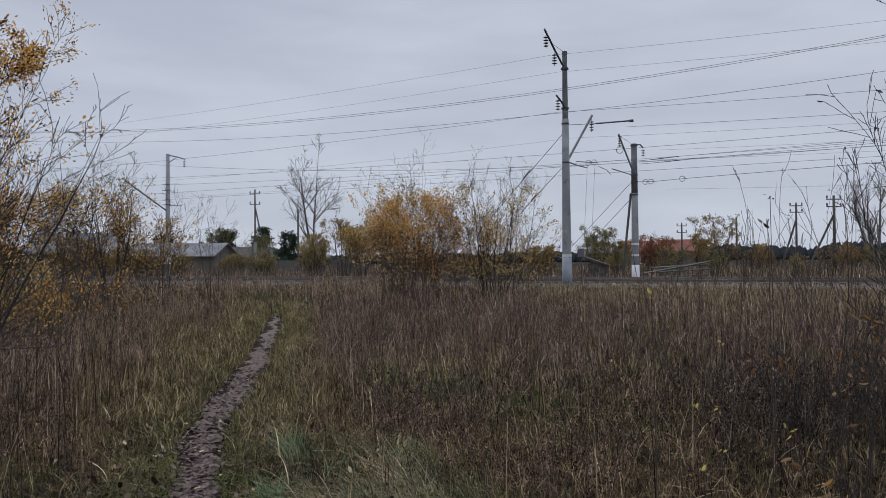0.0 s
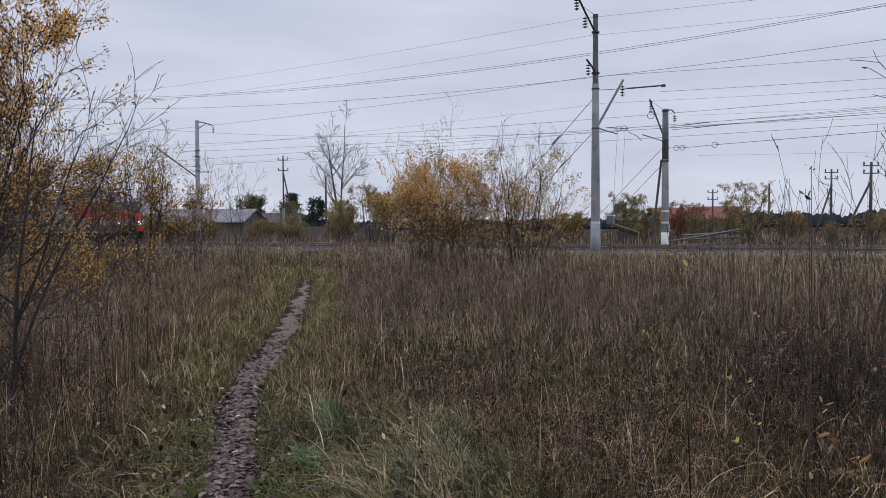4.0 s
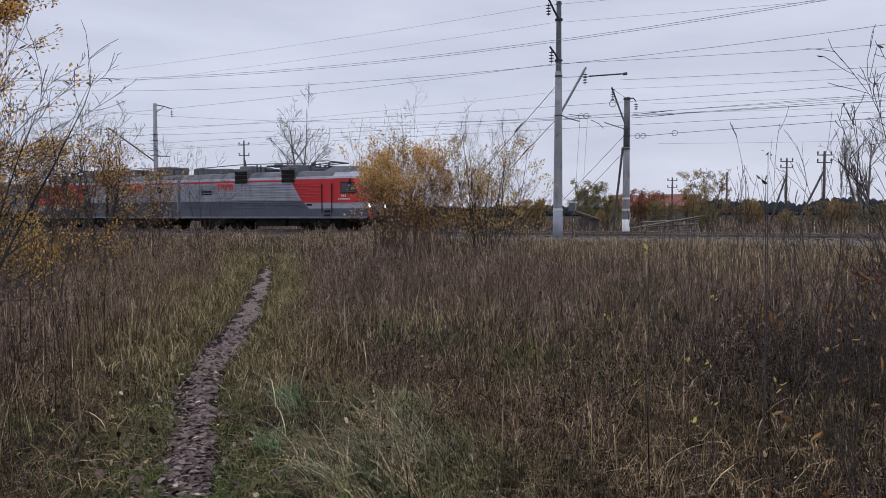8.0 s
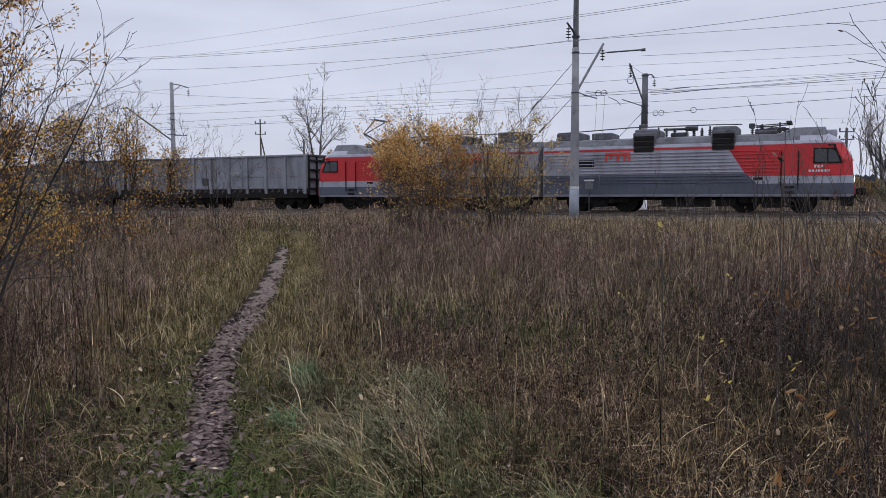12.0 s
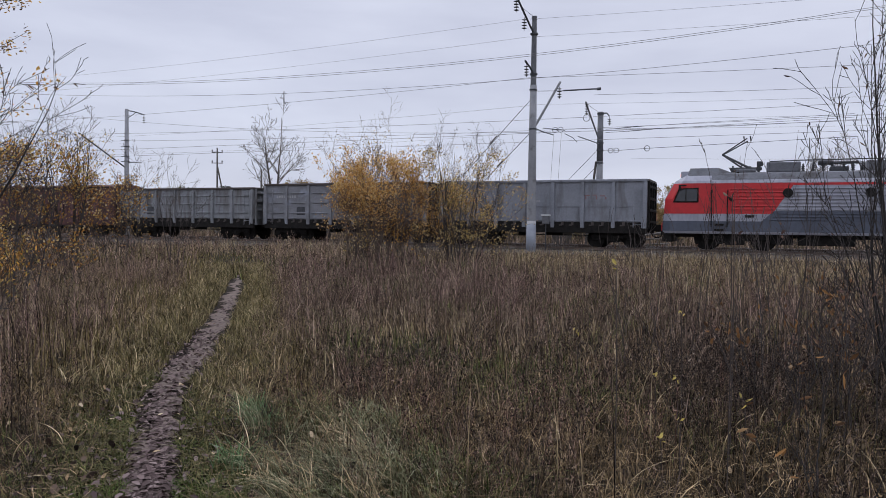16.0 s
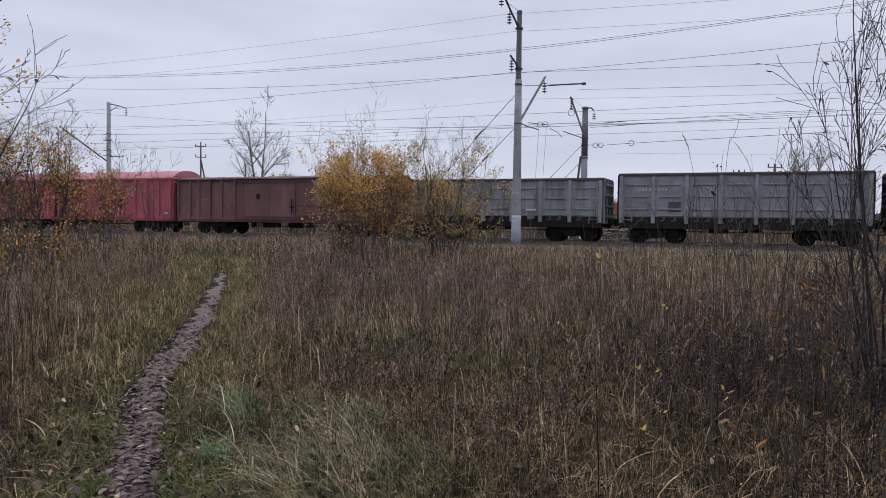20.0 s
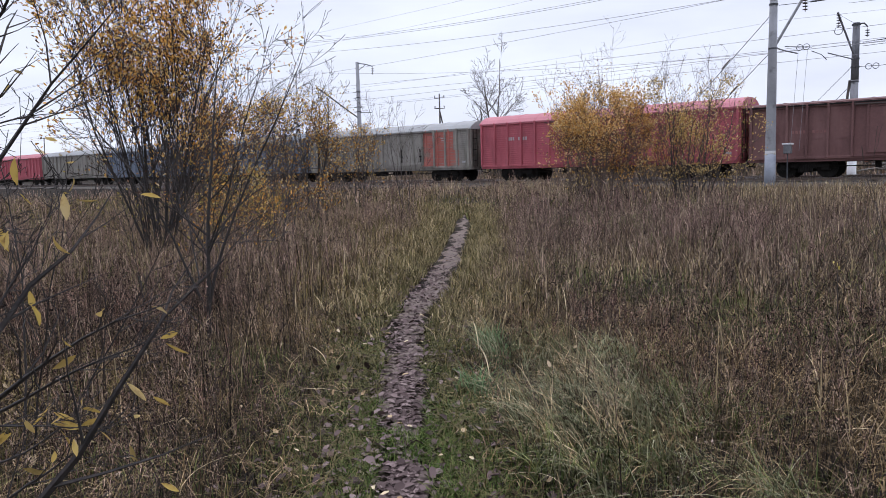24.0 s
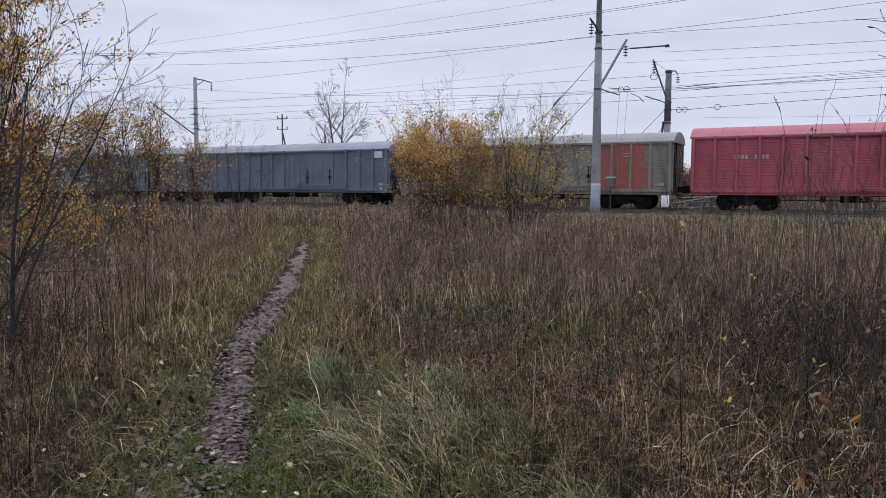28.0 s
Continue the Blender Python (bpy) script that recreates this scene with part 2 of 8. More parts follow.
M_LITTER_DARK = mat("dark_leaf_litter", [(0.016, 0.011, 0.009), (0.042, 0.027, 0.022), (0.085, 0.057, 0.045), (0.17, 0.12, 0.09)], None, 1.0, fine=9, island=0.85, **V)
M_LITTER_PALE = mat("pale_leaf", [(0.26, 0.17, 0.09), (0.40, 0.30, 0.18), (0.54, 0.44, 0.29)], None, 1.0, fine=9, island=0.8, **V)
M_BARK = mat("grey_brown_bark", (0.028, 0.023, 0.021), (0.082, 0.070, 0.063), 9.0, rough=0.95, bump=0.5, fine=45)
M_BARK_DARK = mat("dark_wet_bark", (0.010, 0.008, 0.007), (0.038, 0.031, 0.027), 7.0, rough=0.9, bump=0.4, fine=45)
M_BARK_PALE = mat("pale_bark", (0.055, 0.046, 0.041), (0.13, 0.112, 0.098), 6.0, rough=0.95, bump=0.5, fine=35)
M_BARK_GREY = mat("grey_bark", (0.11, 0.098, 0.092), (0.22, 0.20, 0.185), 6.0, rough=0.95, bump=0.5, fine=35)
M_BARK_TAN = mat("tan_twig_bark", (0.075, 0.054, 0.044), (0.19, 0.145, 0.115), 5.0, rough=0.95, fine=30, bump=0.3)
M_FAR_STRAW = mat("far_tawny_grass", [(0.045, 0.034, 0.020), (0.095, 0.071, 0.040), (0.16, 0.122, 0.068), (0.26, 0.205, 0.125)], None, 0.3, fine=2, island=0.7, **V)
M_TWIG = mat("brown_twigs", (0.030, 0.023, 0.020), (0.095, 0.075, 0.064), 2.0, rough=0.95, fine=20, island=0.4)
M_LEAF_GOLD = mat("golden_leaves", [(0.42, 0.21, 0.070), (0.64, 0.37, 0.115), (0.78, 0.51, 0.19), (0.68, 0.53, 0.30)], None, 0.9, fine=4, island=0.8, through_light=0.5, **V)
M_LEAF_AMBER = mat("amber_leaves", [(0.3500, 0.1525, 0.0360), (0.6250, 0.3050, 0.0540), (0.8500, 0.4880, 0.1080), (0.6500, 0.4636, 0.1800)], None, 0.9, fine=4, island=0.8, through_light=0.52, **V)
M_LEAF_YELLOW_DULL = mat("dull_yellow_leaves", [(0.28, 0.18, 0.06), (0.50, 0.34, 0.10), (0.64, 0.49, 0.20), (0.68, 0.57, 0.35)], None, 0.9, fine=4, island=0.8, through_light=0.4, **V)
M_LEAF_RUST = mat("rusty_leaves", [(0.23, 0.105, 0.034), (0.40, 0.20, 0.046), (0.54, 0.31, 0.072)], None, 0.9, fine=4, island=0.75, through_light=0.5, **V)
M_LEAF_RUSSET = mat("russet_leaves", [(0.085, 0.050, 0.030), (0.17, 0.088, 0.040), (0.30, 0.155, 0.055), (0.34, 0.25, 0.15)], None, 0.9, fine=6, island=0.85, through_light=0.3, **V)
M_FAR_RUST = mat("dull_rusty_leaves", [(0.16, 0.094, 0.044), (0.26, 0.158, 0.070), (0.35, 0.235, 0.105)], None, 0.5, fine=3, island=0.7, through_light=0.35, **V)
M_FAR_TAWNY = mat("dull_tawny_leaves", [(0.18, 0.135, 0.064), (0.29, 0.22, 0.095), (0.42, 0.325, 0.14)], None, 0.5, fine=3, island=0.7, through_light=0.35, **V)
M_LEAF_OLIVE = mat("olive_leaves", [(0.19, 0.155, 0.045), (0.36, 0.28, 0.075), (0.54, 0.42, 0.11)], None, 0.9, fine=4, island=0.75, through_light=0.45, **V)
M_LEAF_OCHRE = mat("ochre_leaves", [(0.22, 0.16, 0.06), (0.40, 0.28, 0.075), (0.52, 0.37, 0.10), (0.42, 0.33, 0.19)], None, 3.0, fine=40, island=0.7, through_light=0.4, patch=((0.20, 0.11, 0.05), 25, 0.55, 0.7), **V)
# dull brown leaves, darkened in colour to stand for backlit silhouettes
M_LEAF_DULL_BACKLIT = mat("dull_brown_leaves_backlit_tone", [(0.055, 0.034, 0.030), (0.115, 0.068, 0.050), (0.20, 0.12, 0.075)], None, 0.9, fine=4, island=0.75, through_light=0.25, **V)
M_LEAF_GREEN = mat("dull_green_leaves", [(0.07, 0.078, 0.03), (0.14, 0.14, 0.055), (0.25, 0.22, 0.10)], None, 0.6, fine=3, island=0.7, through_light=0.35, **V)
M_LEAF_RED = mat("red_leaves", [(0.17, 0.055, 0.036), (0.28, 0.105, 0.062), (0.35, 0.18, 0.10)], None, 0.6, fine=3, island=0.7, through_light=0.3, **V)
M_LEAF_YELLOW = mat("yellow_leaves", [(0.46, 0.35, 0.07), (0.60, 0.50, 0.17)], None, 2.0, fine=9, island=0.7, through_light=0.35, **V)
# near-black soil, the shade of gaps under the growth put into its colour
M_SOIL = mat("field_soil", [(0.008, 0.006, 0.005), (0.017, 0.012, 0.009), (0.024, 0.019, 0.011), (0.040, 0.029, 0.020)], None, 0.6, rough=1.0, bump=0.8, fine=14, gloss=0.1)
M_PATH = mat("trodden_earth", (0.105, 0.080, 0.068), (0.215, 0.170, 0.145), 2.2, rough=1.0, bump=0.25, fine=26, gloss=0.1)
M_BALLAST = mat("ballast_stones", [(0.045, 0.036, 0.030), (0.095, 0.080, 0.068), (0.16, 0.14, 0.12)], None, 3.0, rough=0.95, bump=1.0, fine=22, island=0.4)
M_CONCRETE = mat("weathered_concrete", (0.185, 0.19, 0.20), (0.30, 0.305, 0.315), 1.6, rough=0.9, bump=0.3, fine=60, patch=((0.12, 0.12, 0.12), 2.2, 0.56, 0.75))
M_CONCRETE_DARK = mat("sooty_concrete", (0.075, 0.078, 0.085), (0.17, 0.175, 0.185), 2.0, rough=0.9, bump=0.3, fine=60)
M_SLEEPER = mat("dirty_sleeper_concrete", (0.075, 0.066, 0.058), (0.16, 0.145, 0.13), 3.0, rough=0.9, bump=0.3, fine=50, obj=0.3)
M_WHITE = mat("white_paint", (0.50, 0.50, 0.50), (0.68, 0.68, 0.67), 5.0, rough=0.7, fine=40)
M_STEEL = mat("dark_painted_steel", (0.035, 0.037, 0.042), (0.085, 0.088, 0.095), 5.0, rough=0.6, metal=0.3, bump=0.1, fine=60)
M_STEEL_GREY = mat("grey_painted_steel", (0.12, 0.123, 0.13), (0.22, 0.224, 0.235), 5.0, rough=0.6, metal=0.2, bump=0.1, fine=60)
M_RAIL = mat("rail_steel", (0.10, 0.075, 0.06), (0.20, 0.155, 0.13), 4.0, rough=0.6, metal=0.4, fine=40)
M_RAIL_TOP = mat("polished_rail_head", (0.5, 0.5, 0.52), (0.66, 0.66, 0.68), 6.0, rough=0.32, metal=0.9, fine=40)
M_CERAMIC = mat("brown_insulator", (0.05, 0.045, 0.045), (0.10, 0.09, 0.09), 9.0, rough=0.35, fine=40)
M_WIRE = mat("weathered_wire", (0.15, 0.15, 0.16), (0.27, 0.27, 0.285), 1.0, rough=0.6, metal=0.2, fine=9)
M_WOOD = mat("old_timber", (0.045, 0.040, 0.036), (0.12, 0.106, 0.096), 4.0, rough=0.95, bump=0.5, fine=40)
M_WOOD_PALE = mat("bleached_boards", (0.105, 0.095, 0.085), (0.21, 0.195, 0.178), 3.0, rough=0.95, bump=0.4, fine=30, island=0.3)
M_LOCO_RED = mat("loco_red", (0.44, 0.017, 0.021), (0.56, 0.030, 0.032), 0.8, rough=0.5, fine=9, patch=((0.30, 0.022, 0.024), 1.4, 0.55, 0.8))
M_LOCO_GREY = mat("loco_silver_grey", (0.265, 0.272, 0.315), (0.36, 0.367, 0.41), 0.7, rough=0.6, fine=8, patch=((0.18, 0.175, 0.18), 1.1, 0.52, 0.8), stretch=(1.5, 1, 0.3))
M_LOCO_DARK = mat("loco_slate_grey", (0.052, 0.061, 0.083), (0.088, 0.101, 0.132), 0.8, rough=0.6, fine=8, patch=((0.048, 0.047, 0.050), 1.2, 0.55, 0.8), stretch=(1.5, 1, 0.3))
M_LOCO_ROOF = mat("loco_roof_grey", (0.085, 0.088, 0.098), (0.16, 0.164, 0.178), 0.9, rough=0.85, fine=9, patch=((0.05, 0.046, 0.044), 1.3, 0.5, 0.7))
M_SOOT = mat("black_running_gear", (0.008, 0.0075, 0.007), (0.026, 0.024, 0.022), 4.0, rough=0.9, bump=0.3, fine=30, gloss=0.15)
M_GLASS = mat("dark_cab_glass", (0.02, 0.024, 0.028), (0.04, 0.045, 0.05), 0.5, rough=0.08, fine=2, gloss=0.6)
M_GONDOLA = mat("gondola_grey", (0.150, 0.152, 0.162), (0.235, 0.238, 0.25), 0.9, rough=0.85, fine=9, patch=((0.27, 0.29, 0.33), 0.9, 0.54, 0.72), stretch=(1.2, 1.0, 1.4))
M_GONDOLA_PALE = mat("gondola_pale_grey", (0.185, 0.195, 0.218), (0.27, 0.284, 0.312), 0.9, rough=0.85, fine=9, patch=((0.11, 0.105, 0.108), 1.2, 0.5, 0.74), stretch=(1.6, 1.0, 0.4))
M_GONDOLA_BLUE = mat("gondola_blue_grey", (0.18, 0.19, 0.20), (0.27, 0.28, 0.29), 0.9, rough=0.85, fine=9, patch=((0.085, 0.07, 0.06), 1.2, 0.48, 0.70), stretch=(1.6, 1.0, 0.28))
M_GRIME_AND_SHADE = mat("grimy_rust_and_eaves_shade", (0.045, 0.038, 0.035), (0.11, 0.09, 0.08), 2.0, rough=0.9, fine=20)
M_BOX_BROWN = mat("boxcar_brown", (0.095, 0.043, 0.040), (0.16, 0.078, 0.070), 0.8, rough=0.8, fine=9, patch=((0.20, 0.105, 0.095), 0.5, 0.54, 0.74), stretch=(1.6, 1, 0.4))
M_BOX_RED = mat("boxcar_red", (0.33, 0.066, 0.086), (0.44, 0.110, 0.132), 0.7, rough=0.75, fine=9, patch=((0.23, 0.055, 0.066), 0.9, 0.52, 0.78), stretch=(1.3, 1, 0.35))
M_BOX_RED_ROOF = mat("boxcar_red_roof", (0.36, 0.115, 0.135), (0.45, 0.165, 0.185), 0.7, rough=0.75, fine=9)
M_BOX_GREY = mat("boxcar_taupe_grey", (0.185, 0.172, 0.148), (0.29, 0.272, 0.238), 1.4, rough=0.85, fine=12, patch=((0.125, 0.115, 0.096), 0.9, 0.52, 0.75), stretch=(2.5, 1, 0.35))
M_BOX_GREY_ROOF = mat("boxcar_pale_roof", (0.22, 0.222, 0.215), (0.30, 0.302, 0.295), 0.7, rough=0.75, fine=9)
M_BOX_ORANGE = mat("boxcar_faded_orange", (0.30, 0.085, 0.066), (0.40, 0.135, 0.105), 1.1, rough=0.8, fine=12, patch=((0.22, 0.17, 0.14), 0.9, 0.52, 0.68))
M_BOX_BLUE = mat("boxcar_slate_blue", (0.10, 0.125, 0.165), (0.165, 0.193, 0.24), 0.8, rough=0.8, fine=9, patch=((0.075, 0.085, 0.10), 1.0, 0.55, 0.78))
M_BOX_BLUE_ROOF = mat("boxcar_blue_roof", (0.18, 0.205, 0.225), (0.265, 0.29, 0.31), 0.7, rough=0.75, fine=9)
M_MARK = mat("faded_white_stencil", (0.27, 0.265, 0.265), (0.42, 0.415, 0.415), 6.0, rough=0.8, fine=30)
M_FADED_RED = mat("faded_red_paint", (0.20, 0.115, 0.115), (0.27, 0.15, 0.15), 4.0, rough=0.8, fine=25)
M_BOX_PINK = mat("faded_pink_repaint", (0.20, 0.088, 0.080), (0.29, 0.135, 0.122), 1.5, rough=0.85, fine=12, patch=((0.15, 0.07, 0.062), 2.0, 0.5, 0.7))
M_MARK_RED = mat("red_lettering_shape", (0.55, 0.05, 0.04), (0.62, 0.07, 0.05), 2.0, rough=0.6, fine=20)
M_SLATE = mat("grey_roof_sheets", (0.13, 0.13, 0.137), (0.25, 0.25, 0.26), 0.8, rough=0.9, bump=0.3, fine=6, patch=((0.085, 0.07, 0.06), 0.9, 0.5, 0.7))
M_HOUSE = mat("weathered_house_wall", (0.10, 0.085, 0.075), (0.19, 0.165, 0.14), 0.8, rough=0.95, fine=6)
M_BRICK = mat("red_brick_wall", (0.15, 0.048, 0.038), (0.23, 0.083, 0.062), 1.0, rough=0.95, fine=12)
M_CONIFER = mat("dark_conifer", [(0.018, 0.028, 0.020), (0.035, 0.05, 0.034), (0.06, 0.075, 0.05)], None, 0.08, fine=0.6, island=0.4, **V)
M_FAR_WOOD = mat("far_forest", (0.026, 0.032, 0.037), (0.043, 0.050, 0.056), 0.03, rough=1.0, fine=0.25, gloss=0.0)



def lamp(name, colour, power):
    m = mat(name, colour, colour, 4.0, rough=0.3)
    bs = m.node_tree.nodes["Principled BSDF"]
    bs.inputs["Emission Color"].default_value = (*colour, 1)
    bs.inputs["Emission Strength"].default_value = power
    return m


M_LAMP = lamp("lit_headlight_glass", (0.95, 0.95, 0.9), 2.2)
M_LAMP_AMBER = lamp("lit_amber_glass", (0.85, 0.30, 0.08), 0.8)


# ---- mesh helpers ----
class Sheet:
    """Collects vertices and faces for one mesh."""

    def __init__(self):
        self.v, self.f = [], []

    def quad_ring(self, rings, cap=True):
        k = len(rings[0])
        b = len(self.v)
        for ring in rings:
            self.v.extend(tuple(p) for p in ring)
        for i in range(len(rings) - 1):
            for j in range(k):
                a, c = b + i * k + j, b + i * k + (j + 1) % k
                self.f.append((a, c, c + k, a + k))
        if cap and k > 2:
            self.f.append(tuple(range(b + k - 1, b - 1, -1)))
            self.f.append(tuple(range(b + (len(rings) - 1) * k, b + len(rings) * k)))
        return self

    def box(self, cx, cy, cz, sx, sy, sz, c=0.0):
        x, y, z = sx / 2, sy / 2, sz / 2
        if c <= 0:
            rings = [[(cx - x, cy - y, cz + h), (cx + x, cy - y, cz + h), (cx + x, cy + y, cz + h), (cx - x, cy + y, cz + h)] for h in (-z, z)]
            return self.quad_ring(rings)
        c = min(c, x * 0.9, y * 0.9, z * 0.9)

        def oct_ring(h, i):
            return [(cx - x + c + i, cy - y + i, cz + h), (cx + x - c - i, cy - y + i, cz + h), (cx + x - i, cy - y + c + i, cz + h), (cx + x - i, cy + y - c - i, cz + h),
                    (cx + x - c - i, cy + y - i, cz + h), (cx - x + c + i, cy + y - i, cz + h), (cx - x + i, cy + y - c - i, cz + h), (cx - x + i, cy - y + c + i, cz + h)]
        return self.quad_ring([oct_ring(-z, c * 0.45), oct_ring(-z + c, 0), oct_ring(z - c, 0), oct_ring(z, c * 0.45)])

    def tube(self, pts, radii, k=6, cap=True):
        pts = [Vector(p) for p in pts]
        if not hasattr(radii, "__len__"):
            radii = [radii] * len(pts)
        rings = []
        for i, p in enumerate(pts):
            d = (pts[min(i + 1, len(pts) - 1)] - pts[max(i - 1, 0)])
            d = d.normalized() if d.length > 1e-9 else Vector((0, 0, 1))
            a = d.cross(Vector((0, 0, 1)) if abs(d.z) < 0.9 else Vector((1, 0, 0))).normalized()
            b = d.cross(a)
            rings.append([p + (a * math.cos(q) + b * math.sin(q)) * radii[i] for q in (2 * math.pi * j / k for j in range(k))])
        return self.quad_ring(rings, cap)

    def prism(self, profile, x0, x1):
        """A profile in (y, z) run along x."""
        return self.quad_ring([[(x0, y, z) for y, z in profile], [(x1, y, z) for y, z in profile]])

    def face(self, *pts):
        b = len(self.v)
        self.v.extend(tuple(p) for p in pts)
        self.f.append(tuple(range(b, b + len(pts))))
        return self

    def mesh(self, name, material, smooth=False):
        me = bpy.data.meshes.new(name)
        me.from_pydata(self.v, [], self.f)
        me.materials.append(material)
        if smooth:
            me.shade_smooth()
        return me


def part(name, sheet, material, parent=None, label="", smooth=False, m=None):
    me = sheet if isinstance(sheet, bpy.types.Mesh) else sheet.mesh(name, material, smooth)
    ob = new(name, me)
    if parent:
        ob.parent = parent
    if m is not None:
        ob.matrix_basis = m
    if label:
        ob["label"] = label
    return ob


def thing(name, m, label, category, group="", kind=""):
    ob = new(name)
    ob.empty_display_size = 0.2
    ob.matrix_basis = m
    return tagged(ob, label, category, group, kind)


def array_mesh(name, verts, loops, size, material):
    """A mesh from numpy arrays, all of whose faces have size corners."""
    me = bpy.data.meshes.new(name)
    nf = len(loops) // size
    me.vertices.add(len(verts))
    me.vertices.foreach_set("co", np.ascontiguousarray(verts, dtype=np.float32).ravel())
    me.loops.add(len(loops))
    me.loops.foreach_set("vertex_index", np.ascontiguousarray(loops, dtype=np.int32))
    me.polygons.add(nf)
    me.polygons.foreach_set("loop_start", np.arange(0, nf * size, size, dtype=np.int32))
    me.materials.append(material)
    me.update(calc_edges=True)
    return me


# ---- the railway's own axes: x along the line as the train goes, y away from the path ----
TRACK = pose(6.37, 38.07, 0, 0, 0, -26)
RAIL_Z = 0.5
NEAR_Y, FAR_Y = 3.1, 7.2


def on_track(x, y, z=0, rz=0):
    return TRACK @ pose(x, y, z, 0, 0, rz)


PATH_XY = [(-0.35, -6), (-0.5, 0), (-0.82, 2.5), (-1.15, 3.6), (-1.70, 5.4), (-2.05, 6.6), (-2.74, 11), (-3.3, 14), (-3.85, 17), (-4.7, 21), (-5.6, 25), (-7.0, 30), (-8.6, 34)]


def path_x(y):
    return np.interp(y, [p[1] for p in PATH_XY], [p[0] for p in PATH_XY])


def wave(x, y, f, s):
    """Cheap smooth noise in 0..1 for numpy arrays."""
    return 0.5 + 0.25 * (np.sin(x * f + s) * np.cos(y * f * 1.13 - s * 1.7) + np.sin((x * 0.61 + y * 0.83) * f * 2.1 + s * 2.3) * 0.6 + np.sin((y * 0.7 - x * 0.9) * f * 3.7 + s * 0.9) * 0.4)


def ground_z(x, y):
    """The field: flat, rising to the embankment's foot."""
    c, s = math.cos(radians(26)), math.sin(radians(26))
    q = (x - 6.37) * s + (y - 38.07) * c
    rise = np.clip((q + 7) / 6.5, 0, 1)
    rise = rise * rise * (3 - 2 * rise) * 0.18
    fall = np.clip((q - 10) / 60, 0, 1)
    return rise + 0.05 * (wave(x, y, 0.5, 1.0) - 0.5) + fall * 0.25


# ---- ground ----
def build_ground():
    radii = np.concatenate([[0.0], 0.4 * 1.083 ** np.arange(0, 118)])
    radii[-1] = 4600.0
    ang = np.linspace(0, 2 * np.pi, 240, endpoint=False)
    xs = radii[:, None] * np.cos(ang)
    ys = radii[:, None] * np.sin(ang)
    zs = ground_z(xs, ys)
    far = np.clip((radii - 150) / 500, 0, 1)[:, None]
    zs = zs * (1 - far) + far * 0.6
    v = np.stack([xs, ys, zs], -1).reshape(-1, 3)
    i, j = np.meshgrid(np.arange(len(radii) - 1), np.arange(240), indexing="ij")
    a, b = i * 240 + j, i * 240 + (j + 1) % 240
    loops = np.stack([a, a + 240, b + 240, b], -1).reshape(-1)
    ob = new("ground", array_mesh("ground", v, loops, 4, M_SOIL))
    tagged(ob, "autumn field of dark soil and matted dead grass", "ground", kind="structure")
    # the footpath, a worn strip lying in the field
    ys = np.arange(-5.0, 22.5, 0.12)
    cx = path_x(ys) + 0.05 * np.sin(ys * 2.3) + 0.03 * np.sin(ys * 7.9)
    half = 0.068 + 0.05 * np.clip((ys - 4.0) / 1.0, 0, 1) + 0.035 * np.sin(ys * 1.7) + 0.03 * np.sin(ys * 6.1) + 0.035 * np.clip((ys - 4.2) / 2, 0, 1) - 0.02 * np.clip((ys - 7) / 8, 0, 1) - 0.11 * np.clip((ys - 15) / 7, 0, 1)
    cols = []
    for k, f in enumerate((-1.0, -0.6, 0.0, 0.6, 1.0)):
        jag = (0.05 * np.sin(ys * 9.7 + k * 2.1) + 0.04 * np.sin(ys * 17.3 + k * 1.3)) * (abs(f) > 0.9)
        x = cx + half * f + jag
        cols.append(np.stack([x, ys, ground_z(x, ys) + (0.012 if abs(f) < 0.9 else -0.004)], -1))
    v = np.stack(cols, 1).reshape(-1, 3)
    i, j = np.meshgrid(np.arange(len(ys) - 1), np.arange(4), indexing="ij")
    a = i * 5 + j
    loops = np.stack([a, a + 1, a + 6, a + 5], -1).reshape(-1)
    ob = new("footpath", array_mesh("footpath", v, loops, 4, M_PATH))
    tagged(ob, "narrow trodden earth footpath strewn with fallen leaves", "footpath", kind="structure")


